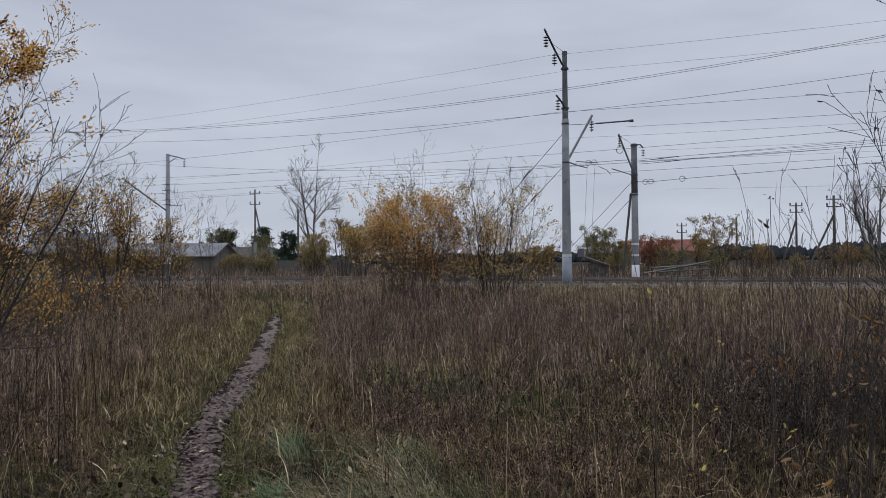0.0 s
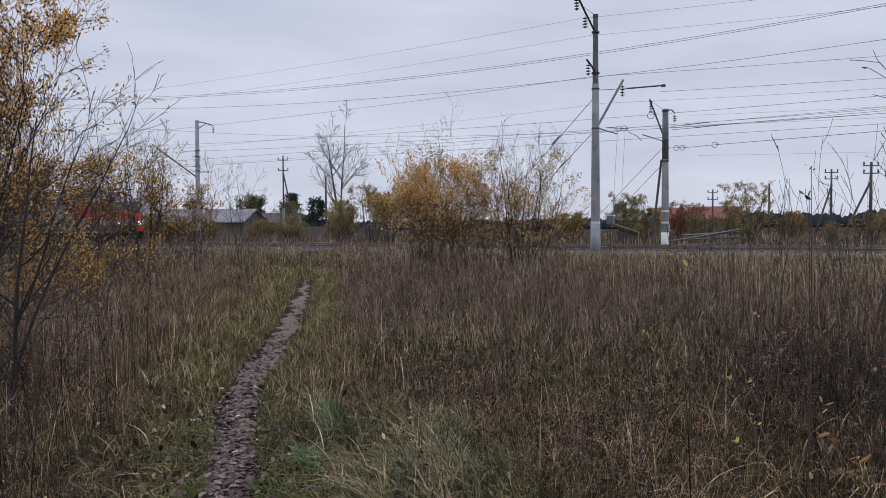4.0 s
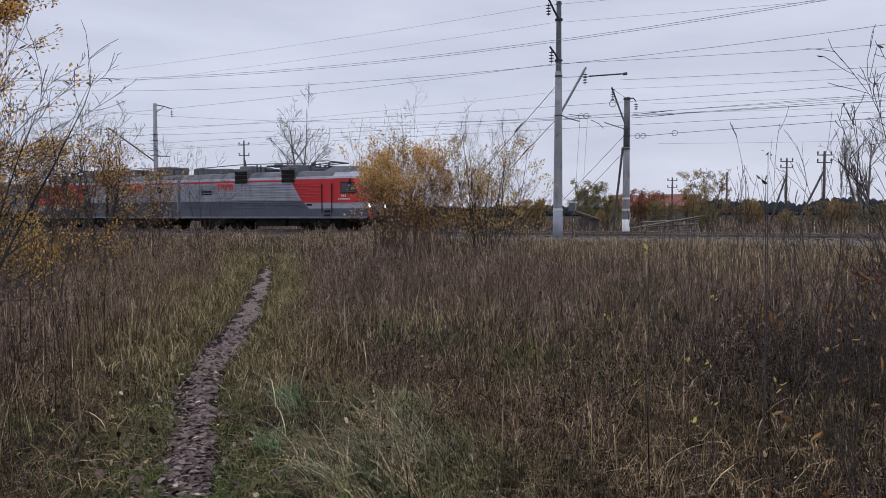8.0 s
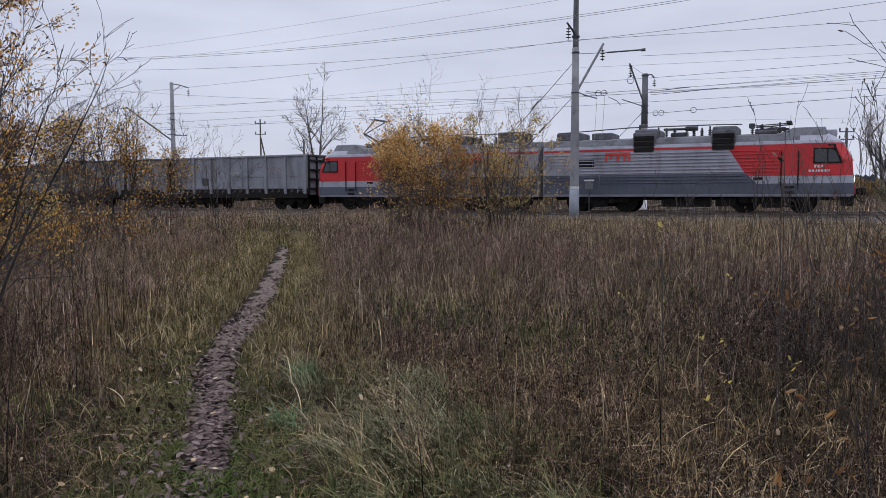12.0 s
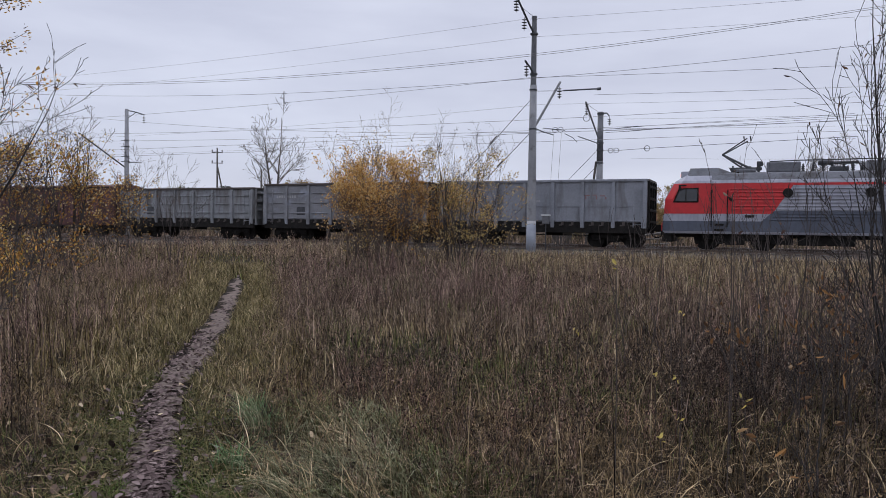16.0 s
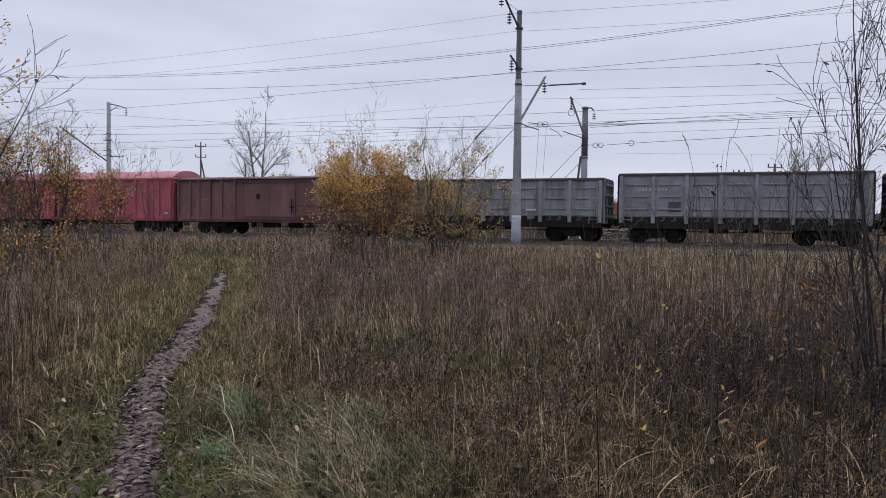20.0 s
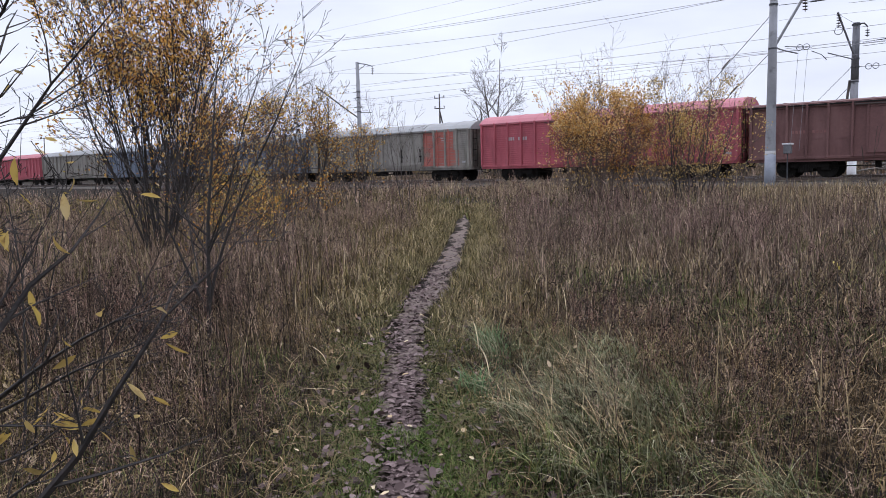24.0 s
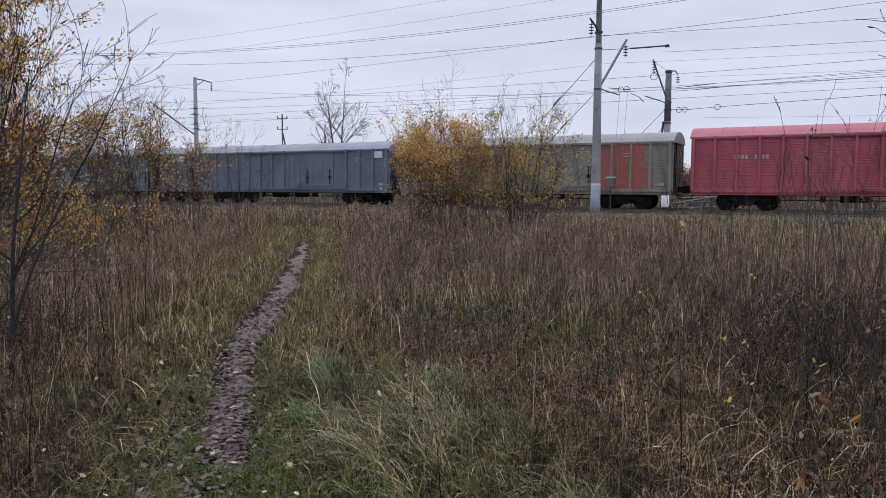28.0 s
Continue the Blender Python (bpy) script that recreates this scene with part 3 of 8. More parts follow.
# ---- railway line ----
def build_line():
    bed = Sheet().prism([(-1.5, -0.3), (-1.0, 0.12), (0.9, 0.30), (9.4, 0.30), (11.3, 0.08), (11.8, -0.3)], -260, 160)
    b = part("ballast_bed", bed, M_BALLAST, m=TRACK)
    tagged(b, "low bed of grey-brown crushed stone under the tracks", "ballast", kind="structure")
    sleeper = Sheet()
    for sy in (-1, 1):
        sleeper.box(0, sy * 0.85, 0.30, 0.26, 1.0, 0.16, 0.02)
    sleeper.box(0, 0, 0.285, 0.22, 0.9, 0.11, 0.02)
    sl_mesh = sleeper.mesh("sleeper", M_SLEEPER)
    rail_prof = [(-0.07, 0.0), (0.07, 0.0), (0.07, 0.02), (0.015, 0.035), (0.012, 0.12), (0.036, 0.13), (0.036, 0.16), (-0.036, 0.16), (-0.036, 0.13), (-0.012, 0.12), (-0.015, 0.035), (-0.07, 0.02)]
    for name, y0 in (("near_track", NEAR_Y), ("far_track", FAR_Y)):
        t = thing("railway_track", on_track(0, y0), "railway track of steel rails on pale concrete sleepers", "railway track", "railway tracks", "structure")
        for sy in (-0.78, 0.78):
            r = part("rail", Sheet().prism([(y + sy, z + RAIL_Z - 0.16) for y, z in rail_prof], -260, 160), M_RAIL, t, "rusty steel rail")
            part("rail_head", Sheet().box(-50, sy, RAIL_Z, 420, 0.05, 0.006), M_RAIL_TOP, r, "polished running surface")
        rest = Sheet()
        for i in range(-470, 290):
            x = i * 0.545
            if y0 == NEAR_Y and -54 <= x <= 40:
                part("sleeper", sl_mesh, None, t, m=pose(x, 0, random.uniform(-0.015, 0.01), 0, 0, random.uniform(-0.8, 0.8)))
            else:
                for sy in (-1, 1):
                    rest.box(x, sy * 0.85, 0.30, 0.26, 1.0, 0.16)
        tagged(part("distant_sleepers", rest, M_SLEEPER, t), kind="stuff")
    # loose stones along the near shoulder
    rng = np.random.default_rng(5)
    n = 5200
    x = rng.uniform(-50, 36, n)
    y = rng.uniform(-0.8, 1.75, n)
    z = np.interp(y, [-1.0, 0.9, 2], [0.12, 0.30, 0.30])
    r = rng.uniform(0.025, 0.06, n)
    octa = np.array([(1, 0, 0), (0, 1, 0), (-1, 0, 0), (0, -1, 0), (0, 0, 0.8), (0, 0, -0.8)], float)
    tri = np.array([(0, 1, 4), (1, 2, 4), (2, 3, 4), (3, 0, 4), (1, 0, 5), (2, 1, 5), (3, 2, 5), (0, 3, 5)])
    v = octa[None] * (r[:, None, None] * rng.uniform(0.6, 1.3, (n, 6, 1))) + np.stack([x, y, z], -1)[:, None]
    loops = (tri[None] + (np.arange(n) * 6)[:, None, None]).reshape(-1)
    ob = new("ballast_stones", array_mesh("ballast_stones", v.reshape(-1, 3), loops, 3, M_BALLAST))
    ob.matrix_basis = TRACK
    tagged(ob, "loose crushed stones on the track shoulder", "gravel", kind="stuff")


# ---- overhead line masts ----
def insulator(parent, x, y, z, n=4, r=0.135, step=0.14):
    """A string of porcelain discs that hangs from (x, y, z)."""
    s = Sheet().tube([(x, y, z), (x, y, z - n * step - 0.1)], 0.015, 5)
    for i in range(n):
        h = z - 0.1 - i * step
        s.tube([(x, y, h), (x, y, h - 0.03), (x, y, h - 0.06)], [r * 0.35, r, r * 0.45], 8)
    return part("insulator", s, M_CERAMIC, parent, "brown porcelain disc string")


def ring_of(s, c, r, w=0.014, axis="y"):
    pts = []
    for i in range(17):
        a = 2 * math.pi * i / 16
        pts.append((c[0] + r * math.cos(a), c[1], c[2] + r * math.sin(a)))
    s.tube(pts, w, 4, cap=False)


def mast_near():
    t = thing("catenary_mast", on_track(0, 0, 0), "tall grey concrete catenary mast with steel top and white band", "catenary mast", "catenary masts")
    part("post", Sheet().tube([(0, 0, -0.3), (0, 0, 1.75), (0, 0, 6), (0.0, 0, 8.8)], [0.25, 0.235, 0.195, 0.17], 14), M_CONCRETE, t, smooth=True)
    part("painted_band", Sheet().tube([(0, 0, 1.70), (0, 0, 1.84)], [0.241, 0.24], 14), M_WHITE, t, "white painted band")
    part("foot_sleeve", Sheet().tube([(0, 0, -0.2), (0, 0, 1.70)], [0.258, 0.242], 14), mat_blue, t, "bluish grey painted foot", smooth=True)
    ext = part("steel_extension", Sheet().tube([(0, 0, 8.75), (0, 0, 12.2)], [0.15, 0.12], 10), M_CONCRETE_DARK, t, "dark top section")
    part("cap", Sheet().tube([(0, 0, 12.15), (0, 0, 12.3)], [0.15, 0.13], 10), M_STEEL, ext)
    for h in (11.4, 9.35, 8.55, 6.55):
        part("clamp", Sheet().tube([(0, 0, h - 0.04), (0, 0, h + 0.04)], [0.2, 0.2], 10), M_STEEL, t)
    top = part("feeder_bracket", Sheet().tube([(0, 0.1, 11.35), (-0.15, -1.2, 12.1), (-0.3, -2.35, 12.85)], 0.055, 6).tube([(0, 0, 12.25), (-0.2, -1.6, 12.35)], 0.012, 4), M_STEEL, t, "slanting steel feeder bracket")
    insulator(top, -0.27, -2.2, 12.6)
    insulator(top, -0.15, -1.25, 11.95)
    low = part("lower_bracket", Sheet().tube([(0, 0, 9.35), (-0.05, -0.5, 9.62), (-0.15, -1.0, 9.85)], 0.05, 6), M_STEEL, t)
    insulator(low, -0.12, -0.85, 9.72)
    con = part("cantilever", Sheet().tube([(0.02, 0.2, 6.65), (0.95, 1.75, 9.22)], 0.062, 6).tube([(0.02, 0.2, 6.65), (0.2, 1.0, 6.55), (0.5, 2.2, 6.5)], 0.03, 6), M_STEEL_GREY, t, "slanting steel cantilever")
    insulator(con, 0.93, 1.7, 8.98, 4)
    yoke = part("tension_yoke", Sheet().tube([(0.2, 1.2, 6.75), (1.25, 1.7, 6.65)], 0.02, 5).tube([(1.2, 1.9, 6.5), (1.6, 2.1, 6.3), (1.8, 2.2, 6.05)], 0.018, 5), M_STEEL, t)
    for dx in (0.75, 1.05):
        ring = Sheet()
        ring_of(ring, (dx, 1.6, 6.68), 0.14)
        part("pulley_ring", ring, M_STEEL, yoke)
    part("anchor_bar", Sheet().tube([(0.2, 0.1, 8.5), (1.45, 0.5, 8.52)], 0.014, 5).tube([(1.45, 0.5, 8.52), (3.2, 0.8, 8.56)], 0.04, 5).tube([(3.1, 0.8, 8.55), (3.3, 0.82, 8.56)], 0.075, 6), M_STEEL, t)
    for z0, x1 in ((8.2, -8.2), (6.5, -6.8)):
        g = part("guy_wire", Sheet().tube([(0, 0, z0), (x1, 1.2, 0.3)], 0.016, 5), M_STEEL, t)
        part("guy_insulator", Sheet().tube([(x1 * 0.25, 0.3, z0 * 0.77), (x1 * 0.3, 0.36, z0 * 0.72)], 0.032, 6), M_CERAMIC, g)
    for x in (0.75, 1.15):
        part("down_lead", Sheet().tube([(x, 1.4, 6.5), (x - 0.15, 1.0, 1.8)], 0.008, 4), M_WIRE, t)


def mast_far():
    t = thing("catenary_mast", on_track(1.45, 9.97, 0), "grey concrete catenary mast with slanted steel cantilever", "catenary mast", "catenary masts")
    part("post", Sheet().tube([(0, 0, -0.4), (0, 0, 3), (0, 0, 8.75)], [0.235, 0.215, 0.165], 14), M_CONCRETE, t, smooth=True)
    part("sooty_top", Sheet().tube([(0, 0, 5.7), (0, 0, 8.8)], [0.2, 0.175], 14), M_CONCRETE_DARK, t, "sooty dark top section", smooth=True)
    part("painted_foot", Sheet().tube([(0, 0, -0.3), (0, 0, 1.2)], [0.248, 0.236], 14), M_WHITE, t, "whitewashed foot", smooth=True)
    for h in (1.75, 2.45):
        part("painted_band", Sheet().tube([(0, 0, h), (0, 0, h + 0.12)], [0.232, 0.230], 14), M_WHITE, t)
    for h in (8.7, 6.85, 6.4, 5.6):
        part("clamp", Sheet().tube([(0, 0, h - 0.04), (0, 0, h + 0.04)], [0.225, 0.225], 10), M_STEEL, t)
    con = part("cantilever", Sheet().tube([(0, 0, 6.85), (-0.45, -2.3, 9.1)], 0.055, 6).tube([(0, 0, 6.8), (-0.7, -3.0, 6.95)], 0.03, 6).tube([(0, 0, 8.7), (-0.4, -2.0, 9.0)], 0.012, 4), M_STEEL_GREY, t, "slanting steel cantilever")
    insulator(con, -0.4, -2.2, 9.1, 5)
    yoke = part("tension_yoke", Sheet().tube([(0.1, -0.1, 6.4), (1.3, -0.3, 6.34), (3.0, -0.8, 6.36), (14, -2.4, 6.5)], 0.014, 5), M_STEEL, t)
    for c, r in (((-0.4, -2.2, 8.15), 0.2), ((0.7, -0.2, 6.35), 0.15), ((1.05, -0.2, 6.35), 0.15), ((3.0, -0.8, 6.36), 0.16)):
        ring = Sheet()
        ring_of(ring, c, r, 0.018)
        part("pulley_ring", ring, M_STEEL, yoke)
    side = part("side_bracket", Sheet().tube([(0, 0, 8.75), (0.35, 0.2, 8.75), (0.5, 0.3, 8.55)], 0.04, 6), M_STEEL, t)
    insulator(side, 0.5, 0.3, 8.5, 3)
    part("brace", Sheet().tube([(-0.85, -0.1, -0.2), (-0.22, -0.05, 5.7)], 0.075, 7), M_WOOD, t, "dark raking strut")
    for z, x0, x1 in ((7.75, 1.0, 2.7), (7.55, 1.7, 3.6)):
        part("tension_bar", Sheet().tube([(0.3, 0.2, z - 0.02), (x0, 0.1, z)], 0.014, 5).tube([(x0, 0.1, z), (x1, -0.1, z + 0.06)], 0.024, 5).tube([(x1, -0.1, z + 0.06), (14, -0.6, z + 0.2)], 0.009, 4), M_STEEL, t)
    for z0, x1 in ((6.6, -6.4), (5.6, -5.4)):
        part("guy_wire", Sheet().tube([(0, 0, z0), (x1, 0.8, 0.3)], 0.016, 5), M_STEEL, t)


def mast_left():
    t = thing("catenary_mast", on_track(-36.96, 8.6, 0), "slender grey concrete catenary mast with hooked top bracket", "catenary mast", "catenary masts")
    part("post", Sheet().tube([(0, 0, -0.4), (0, 0, 3), (0, 0, 10.75)], [0.225, 0.205, 0.145], 14), M_CONCRETE, t, smooth=True)
    part("painted_band", Sheet().tube([(0, 0, 1.5), (0, 0, 2.1)], [0.224, 0.220], 14), M_WHITE, t)
    arm = part("top_bracket", Sheet().tube([(0, 0, 10.65), (0.75, 0.2, 10.5), (1.55, 0.35, 10.25)], 0.045, 6).tube([(0, 0, 9.95), (0.8, 0.2, 10.45)], 0.03, 5), M_STEEL, t)
    insulator(arm, 1.5, 0.35, 10.2, 4)
    con = part("cantilever", Sheet().tube([(0, 0, 5.9), (-1.6, -3.3, 8.5)], 0.06, 6).tube([(0, 0, 6.4), (1.4, 0.2, 6.35)], 0.03, 5), M_STEEL, t, "slanting steel cantilever")
    for h in (6.5, 6.9, 7.7, 8.2):
        part("cross_bar", Sheet().tube([(-0.6, 0, h), (0.25, 0, h - 0.05)], 0.03, 5).tube([(0, 0, h - 0.03), (0, 0, h + 0.03)], [0.215, 0.215], 10), M_STEEL, t)


def span_wires():
    """Wires strung along the line: name, offset from the masts, height, slope, sag by the metre squared, ends."""
    wires = [(-2.25, 11.55, 0.0, 0, "feeder"), (-1.25, 10.95, 0.0, 0, "feeder"), (-0.85, 9.02, 0.0, 0, "feeder"), (1.8, 8.1, 0.0, 0, "feeder"),
             (-5.15, 9.12, 0.0237, 0.00171, "slack"), (-5.05, 9.06, 0.0248, 0.00172, "slack"), (-0.9, 8.96, 0.0096, 0.00132, "slack"), (8.0, 7.40, -0.0168, 0.00126, "slack"),
             (NEAR_Y, 6.75, 0.0, 0, "contact"), (NEAR_Y, 7.5, 0.0, 0.0004, "slack"), (FAR_Y, 6.75, 0.0, 0, "contact"), (FAR_Y, 7.45, 0.0, 0.0004, "slack"),
             (9.5, 8.35, 0.0, 0, "right"), (10.6, 7.9, 0.0, 0, "feeder"), (1.5, 8.5, 0.0, 0, "right"), (0.6, 8.35, 0.0, 0, "right"),
             (12.5, 6.2, 0.0, 0, "right")]
    for y, z, slope, sag, kind in wires:
        pts = []
        lo, hi = (-175, 110) if kind != "right" else (3.0, 110)
        for i in range(int((hi - lo) / 2.5) + 1):
            x = lo + i * 2.5
            if kind == "feeder" or kind == "right":
                q = (x % 62.0) / 62.0
                h = z - 4 * 0.62 * q * (1 - q)
            elif kind == "contact":
                h = z
            else:
                xx = max(-42.0, min(34.0, x))
                h = z + slope * xx + sag * xx * xx
                if x < -42:
                    h += 0.02 * (-42 - x) * -1 + 0.0003 * (x + 42) ** 2
                elif x > 34:
                    h += -0.02 * (x - 34) + 0.0003 * (x - 34) ** 2
            pts.append((x, y, h))
        s = Sheet().tube(pts, 0.0095 if y < -4.9 else 0.0105 if kind in ("contact", "slack") else 0.009 if y == -0.85 else 0.0062, 4)
        ob = part("overhead_wire", s, M_WIRE, m=TRACK)
        tagged(ob, "thin grey overhead wire strung along the railway", "overhead wire", "overhead wires")


# ---- the train ----
TRAIN_ROWS = [(0, -107.1), (3, -87.3), (5.5, -70.8), (6, -67.5), (7, -60.75), (8, -54.5), (9.5, -45.1), (11, -35.63), (12, -29.4), (14.5, -14.58), (15.5, -8.65), (17, -0.11),
              (18.5, 8.6), (20, 17.17), (21.5, 25.4), (22, 28.2), (25, 44.9), (27, 56.4), (28, 62.0)]
ROLLING = []


def wheel_mesh(r):
    s = Sheet().tube([(0, -0.72, 0), (0, 0.72, 0)], 0.08, 8)
    for sy in (-1, 1):
        y = sy * 0.78
        s.tube([(0, y - 0.07, 0), (0, y + 0.065, 0)], r, 20)
        s.tube([(0, y - sy * 0.09, 0), (0, y - sy * 0.06, 0)], r + 0.028, 20)
        s.tube([(0, y + sy * 0.07, 0), (0, y + sy * 0.13, 0)], [0.15, 0.11], 8)
        for k in range(6):
            a = k * math.pi / 3
            s.box(math.cos(a) * r * 0.55, y + sy * 0.075, math.sin(a) * r * 0.55, 0.07, 0.02, 0.07)
    return s.mesh("wheelset", M_SOOT)


WHEEL_WAGON, WHEEL_LOCO = wheel_mesh(0.475), wheel_mesh(0.6)


def bogie(parent, x, base=1.85, loco=False):
    r = 0.6 if loco else 0.475
    fr = part("bogie", Sheet().box(x, 0, 0.62, 0.5, 2.0, 0.3, 0.04), M_SOOT, parent, "black cast bogie frame")
    for sy in (-1, 1):
        y = sy * (1.05 if not loco else 1.15)
        b = Sheet().box(x, y, 0.62, base * 0.55, 0.16, 0.34, 0.04).box(x, y, 0.42, base * 0.35, 0.18, 0.3, 0.04)
        for sx in (-1, 1):
            b.box(x + sx * base * 0.32, y, 0.6, base * 0.35, 0.14, 0.2, 0.03)
            part("axle_box", Sheet().box(x + sx * base / 2, y, r + 0.06, 0.42, 0.18, 0.34, 0.05), M_SOOT, fr)
            if loco:
                part("damper", Sheet().tube([(x + sx * base * 0.25, y + sy * 0.08, 0.45), (x + sx * base * 0.25, y + sy * 0.08, 0.95)], 0.13, 8), M_SOOT, fr)
        part("side_frame", b, M_SOOT, fr)
        for k in range(3):
            xx = x + (k - 1) * 0.22
            part("spring", Sheet().tube([(xx, y + sy * 0.05, 0.35), (xx, y + sy * 0.05, 0.62)], 0.08, 7), M_SOOT, fr)
    for sx in (-1, 1):
        w = part("wheelset", WHEEL_LOCO if loco else WHEEL_WAGON, None, fr, m=pose(x + sx * base / 2, 0, r))
        ROLLING.append((w, x + sx * base / 2, r))
    return fr


def coupler(parent, x, sx):
    s = Sheet().box(x + sx * 0.22, 0, 1.04, 0.5, 0.28, 0.3, 0.05).box(x + sx * 0.42, 0.06, 1.04, 0.22, 0.4, 0.36, 0.06)
    s.tube([(x, -0.35, 0.95), (x + sx * 0.2, -0.38, 0.6), (x + sx * 0.5, -0.35, 0.55)], 0.03, 6)
    part("coupler", s, M_SOOT, parent)


def gondola(material, end_door, mark, label, L=11.35, bays=7, drop=0.0, ribs=True):
    t = thing("gondola_wagon", TRACK, label, "gondola wagon", "train wagons")
    body = part("floor", Sheet().box(L / 2, 0, 1.2, L - 0.2, 2.76, 0.12), material, t)
    top = 3.45 - drop
    for sy in (-1, 1):
        part("side_wall", Sheet().box(L / 2, sy * 1.42, (1.33 + top) / 2, L, 0.08, top - 1.33), material, body)
        part("wall_lip", Sheet().box(L / 2, sy * 1.45, 1.40, L, 0.1, 0.06, 0.015), material, body)
    for x in (0.05, L - 0.05):
        part("end_sheet", Sheet().box(x, 0, 2.2 - drop / 2, 0.08, 2.78, 2.5 - drop), material, body)
    for sy in (-1, 1):
        part("top_rail", Sheet().box(L / 2, sy * 1.45, top + 0.02, L + 0.06, 0.17, 0.13, 0.03), M_GRIME_AND_SHADE if ribs else material, body, "grimy rusted top rail" if ribs else "")
    for x in (0, L):
        part("top_rail", Sheet().box(x, 0, top + 0.02, 0.16, 2.72, 0.13, 0.03), M_GRIME_AND_SHADE, body)
    hook = Sheet().box(0, 0.03, 1.24, 0.13, 0.07, 0.2, 0.02).box(0.1, 0.02, 1.15, 0.16, 0.05, 0.07, 0.01).mesh("hatch_hook", M_GRIME_AND_SHADE)
    for sy in (-1, 1):
        # dirty sill whose black also paints in the shadow below the wall
        part("side_sill", Sheet().box(L / 2, sy * 1.40, 1.04, L, 0.14, 0.58, 0.02), M_SOOT, body, "dirty side sill with the shadow below the wall painted black")
        for i in range(bays + 1):
            x = 0.1 + (L - 0.2) * i / bays
            part("side_post", Sheet().quad_ring([[(x - w, sy * 1.46 - 0.02, z), (x + w, sy * 1.46 - 0.02, z), (x + w, sy * 1.46 + sy * d, z), (x - w, sy * 1.46 + sy * d, z)][::sy] for z, w, d in ((1.02, 0.09, 0.09), (1.5, 0.10, 0.15), (top - 0.3, 0.085, 0.11), (top - 0.04, 0.08, 0.08))]), material, body)
        for i in range(bays):
            x0 = 0.1 + (L - 0.2) * (i + 0.5) / bays
            for z, w in ((2.95 - drop * 0.7, 0.64), (2.35 - drop * 0.4, 0.64), (1.72, 0.70)) if ribs else ((2.13 - drop * 0.3, 0.86),):
                part("pressed_rib", Sheet().box(x0, sy * 1.475, z, (L / bays) * w, 0.07 if ribs else 0.035, 0.085 if ribs else 0.03, 0.025), material, body)
        for i in range(bays * 3):
            if i % 3:
                part("hatch_hook", hook, None, body, m=pose(0.1 + (L - 0.2) * i / (bays * 3), sy * 1.46, 0, 0, 0, 0 if sy > 0 else 180))
    for x, sx in ((0, -1), (L, 1)):
        for k in range(4):
            part("end_rib", Sheet().box(x + sx * 0.06, 0, 1.35 + k * (0.6 - drop / 4), 0.12, 2.7, 0.12, 0.02), M_SOOT if end_door else material, body)
        for y in (-1.3, -0.45, 0.45, 1.3):
            part("end_post", Sheet().box(x + sx * 0.05, y, 2.2 - drop / 2, 0.12, 0.12, 2.5 - drop, 0.02), M_SOOT if end_door else material, body)
    for x in (0.45, L - 0.45):
        for sy in (-1, 1):
            lad = Sheet()
            for k in range(6):
                lad.box(x, sy * 1.57, 1.2 + k * (0.36 - drop / 8), 0.42, 0.025, 0.03)
            for dx in (-0.21, 0.21):
                lad.box(x + dx, sy * 1.57, 2.1 - drop / 2, 0.03, 0.03, 2.1)
            part("ladder", lad, material, body)
    if mark:
        for k in range(8):
            part("stencil_bar", Sheet().box(1.0 + k * 0.17 + (0.1 if k > 3 else 0), -1.474, 2.72, 0.1, 0.006, 0.15), M_MARK, body, "faded white stencil bar")
    part("painted_square", Sheet().box(2.72, -1.463, 1.84, 0.6, 0.012, 0.5, 0.003), M_STEEL, body, "dark painted square")
    if not ribs:
        for dx, dz, w, h in ((-0.5, 0.08, 0.3, 0.05), (-0.58, -0.02, 0.06, 0.2), (-0.12, 0.1, 0.22, 0.05), (-0.02, -0.03, 0.06, 0.18), (0.3, 0.06, 0.26, 0.05), (0.46, -0.06, 0.06, 0.12)):
            part("faded_stroke", Sheet().box(L - 2.55 + dx, -1.463, 2.62 + dz, w, 0.008, h), M_FADED_RED, body, "faded red painted stroke")
        for k in range(4):
            part("chalk_line", Sheet().box(5.3 + 0.1 * (k % 2), -1.463, 2.45 - k * 0.06, 0.9 - 0.15 * k, 0.006, 0.018), M_MARK, body, "thin white scuff line")
    under = Sheet().box(L / 2, 0, 0.98, L - 0.6, 0.5, 0.3, 0.03).box(L * 0.42, -0.5, 0.72, 0.9, 0.35, 0.35, 0.05).tube([(L * 0.52, -0.7, 0.75), (L * 0.6, -0.7, 0.75)], 0.17, 10)
    under.tube([(1.5, -0.9, 0.62), (L - 1.5, -0.9, 0.62)], 0.025, 5)
    part("underframe", under, M_SOOT, t)
    for x in (1.75, L - 1.75):
        bogie(t, x)
    coupler(t, 0, -1)
    coupler(t, L, 1)
    return t


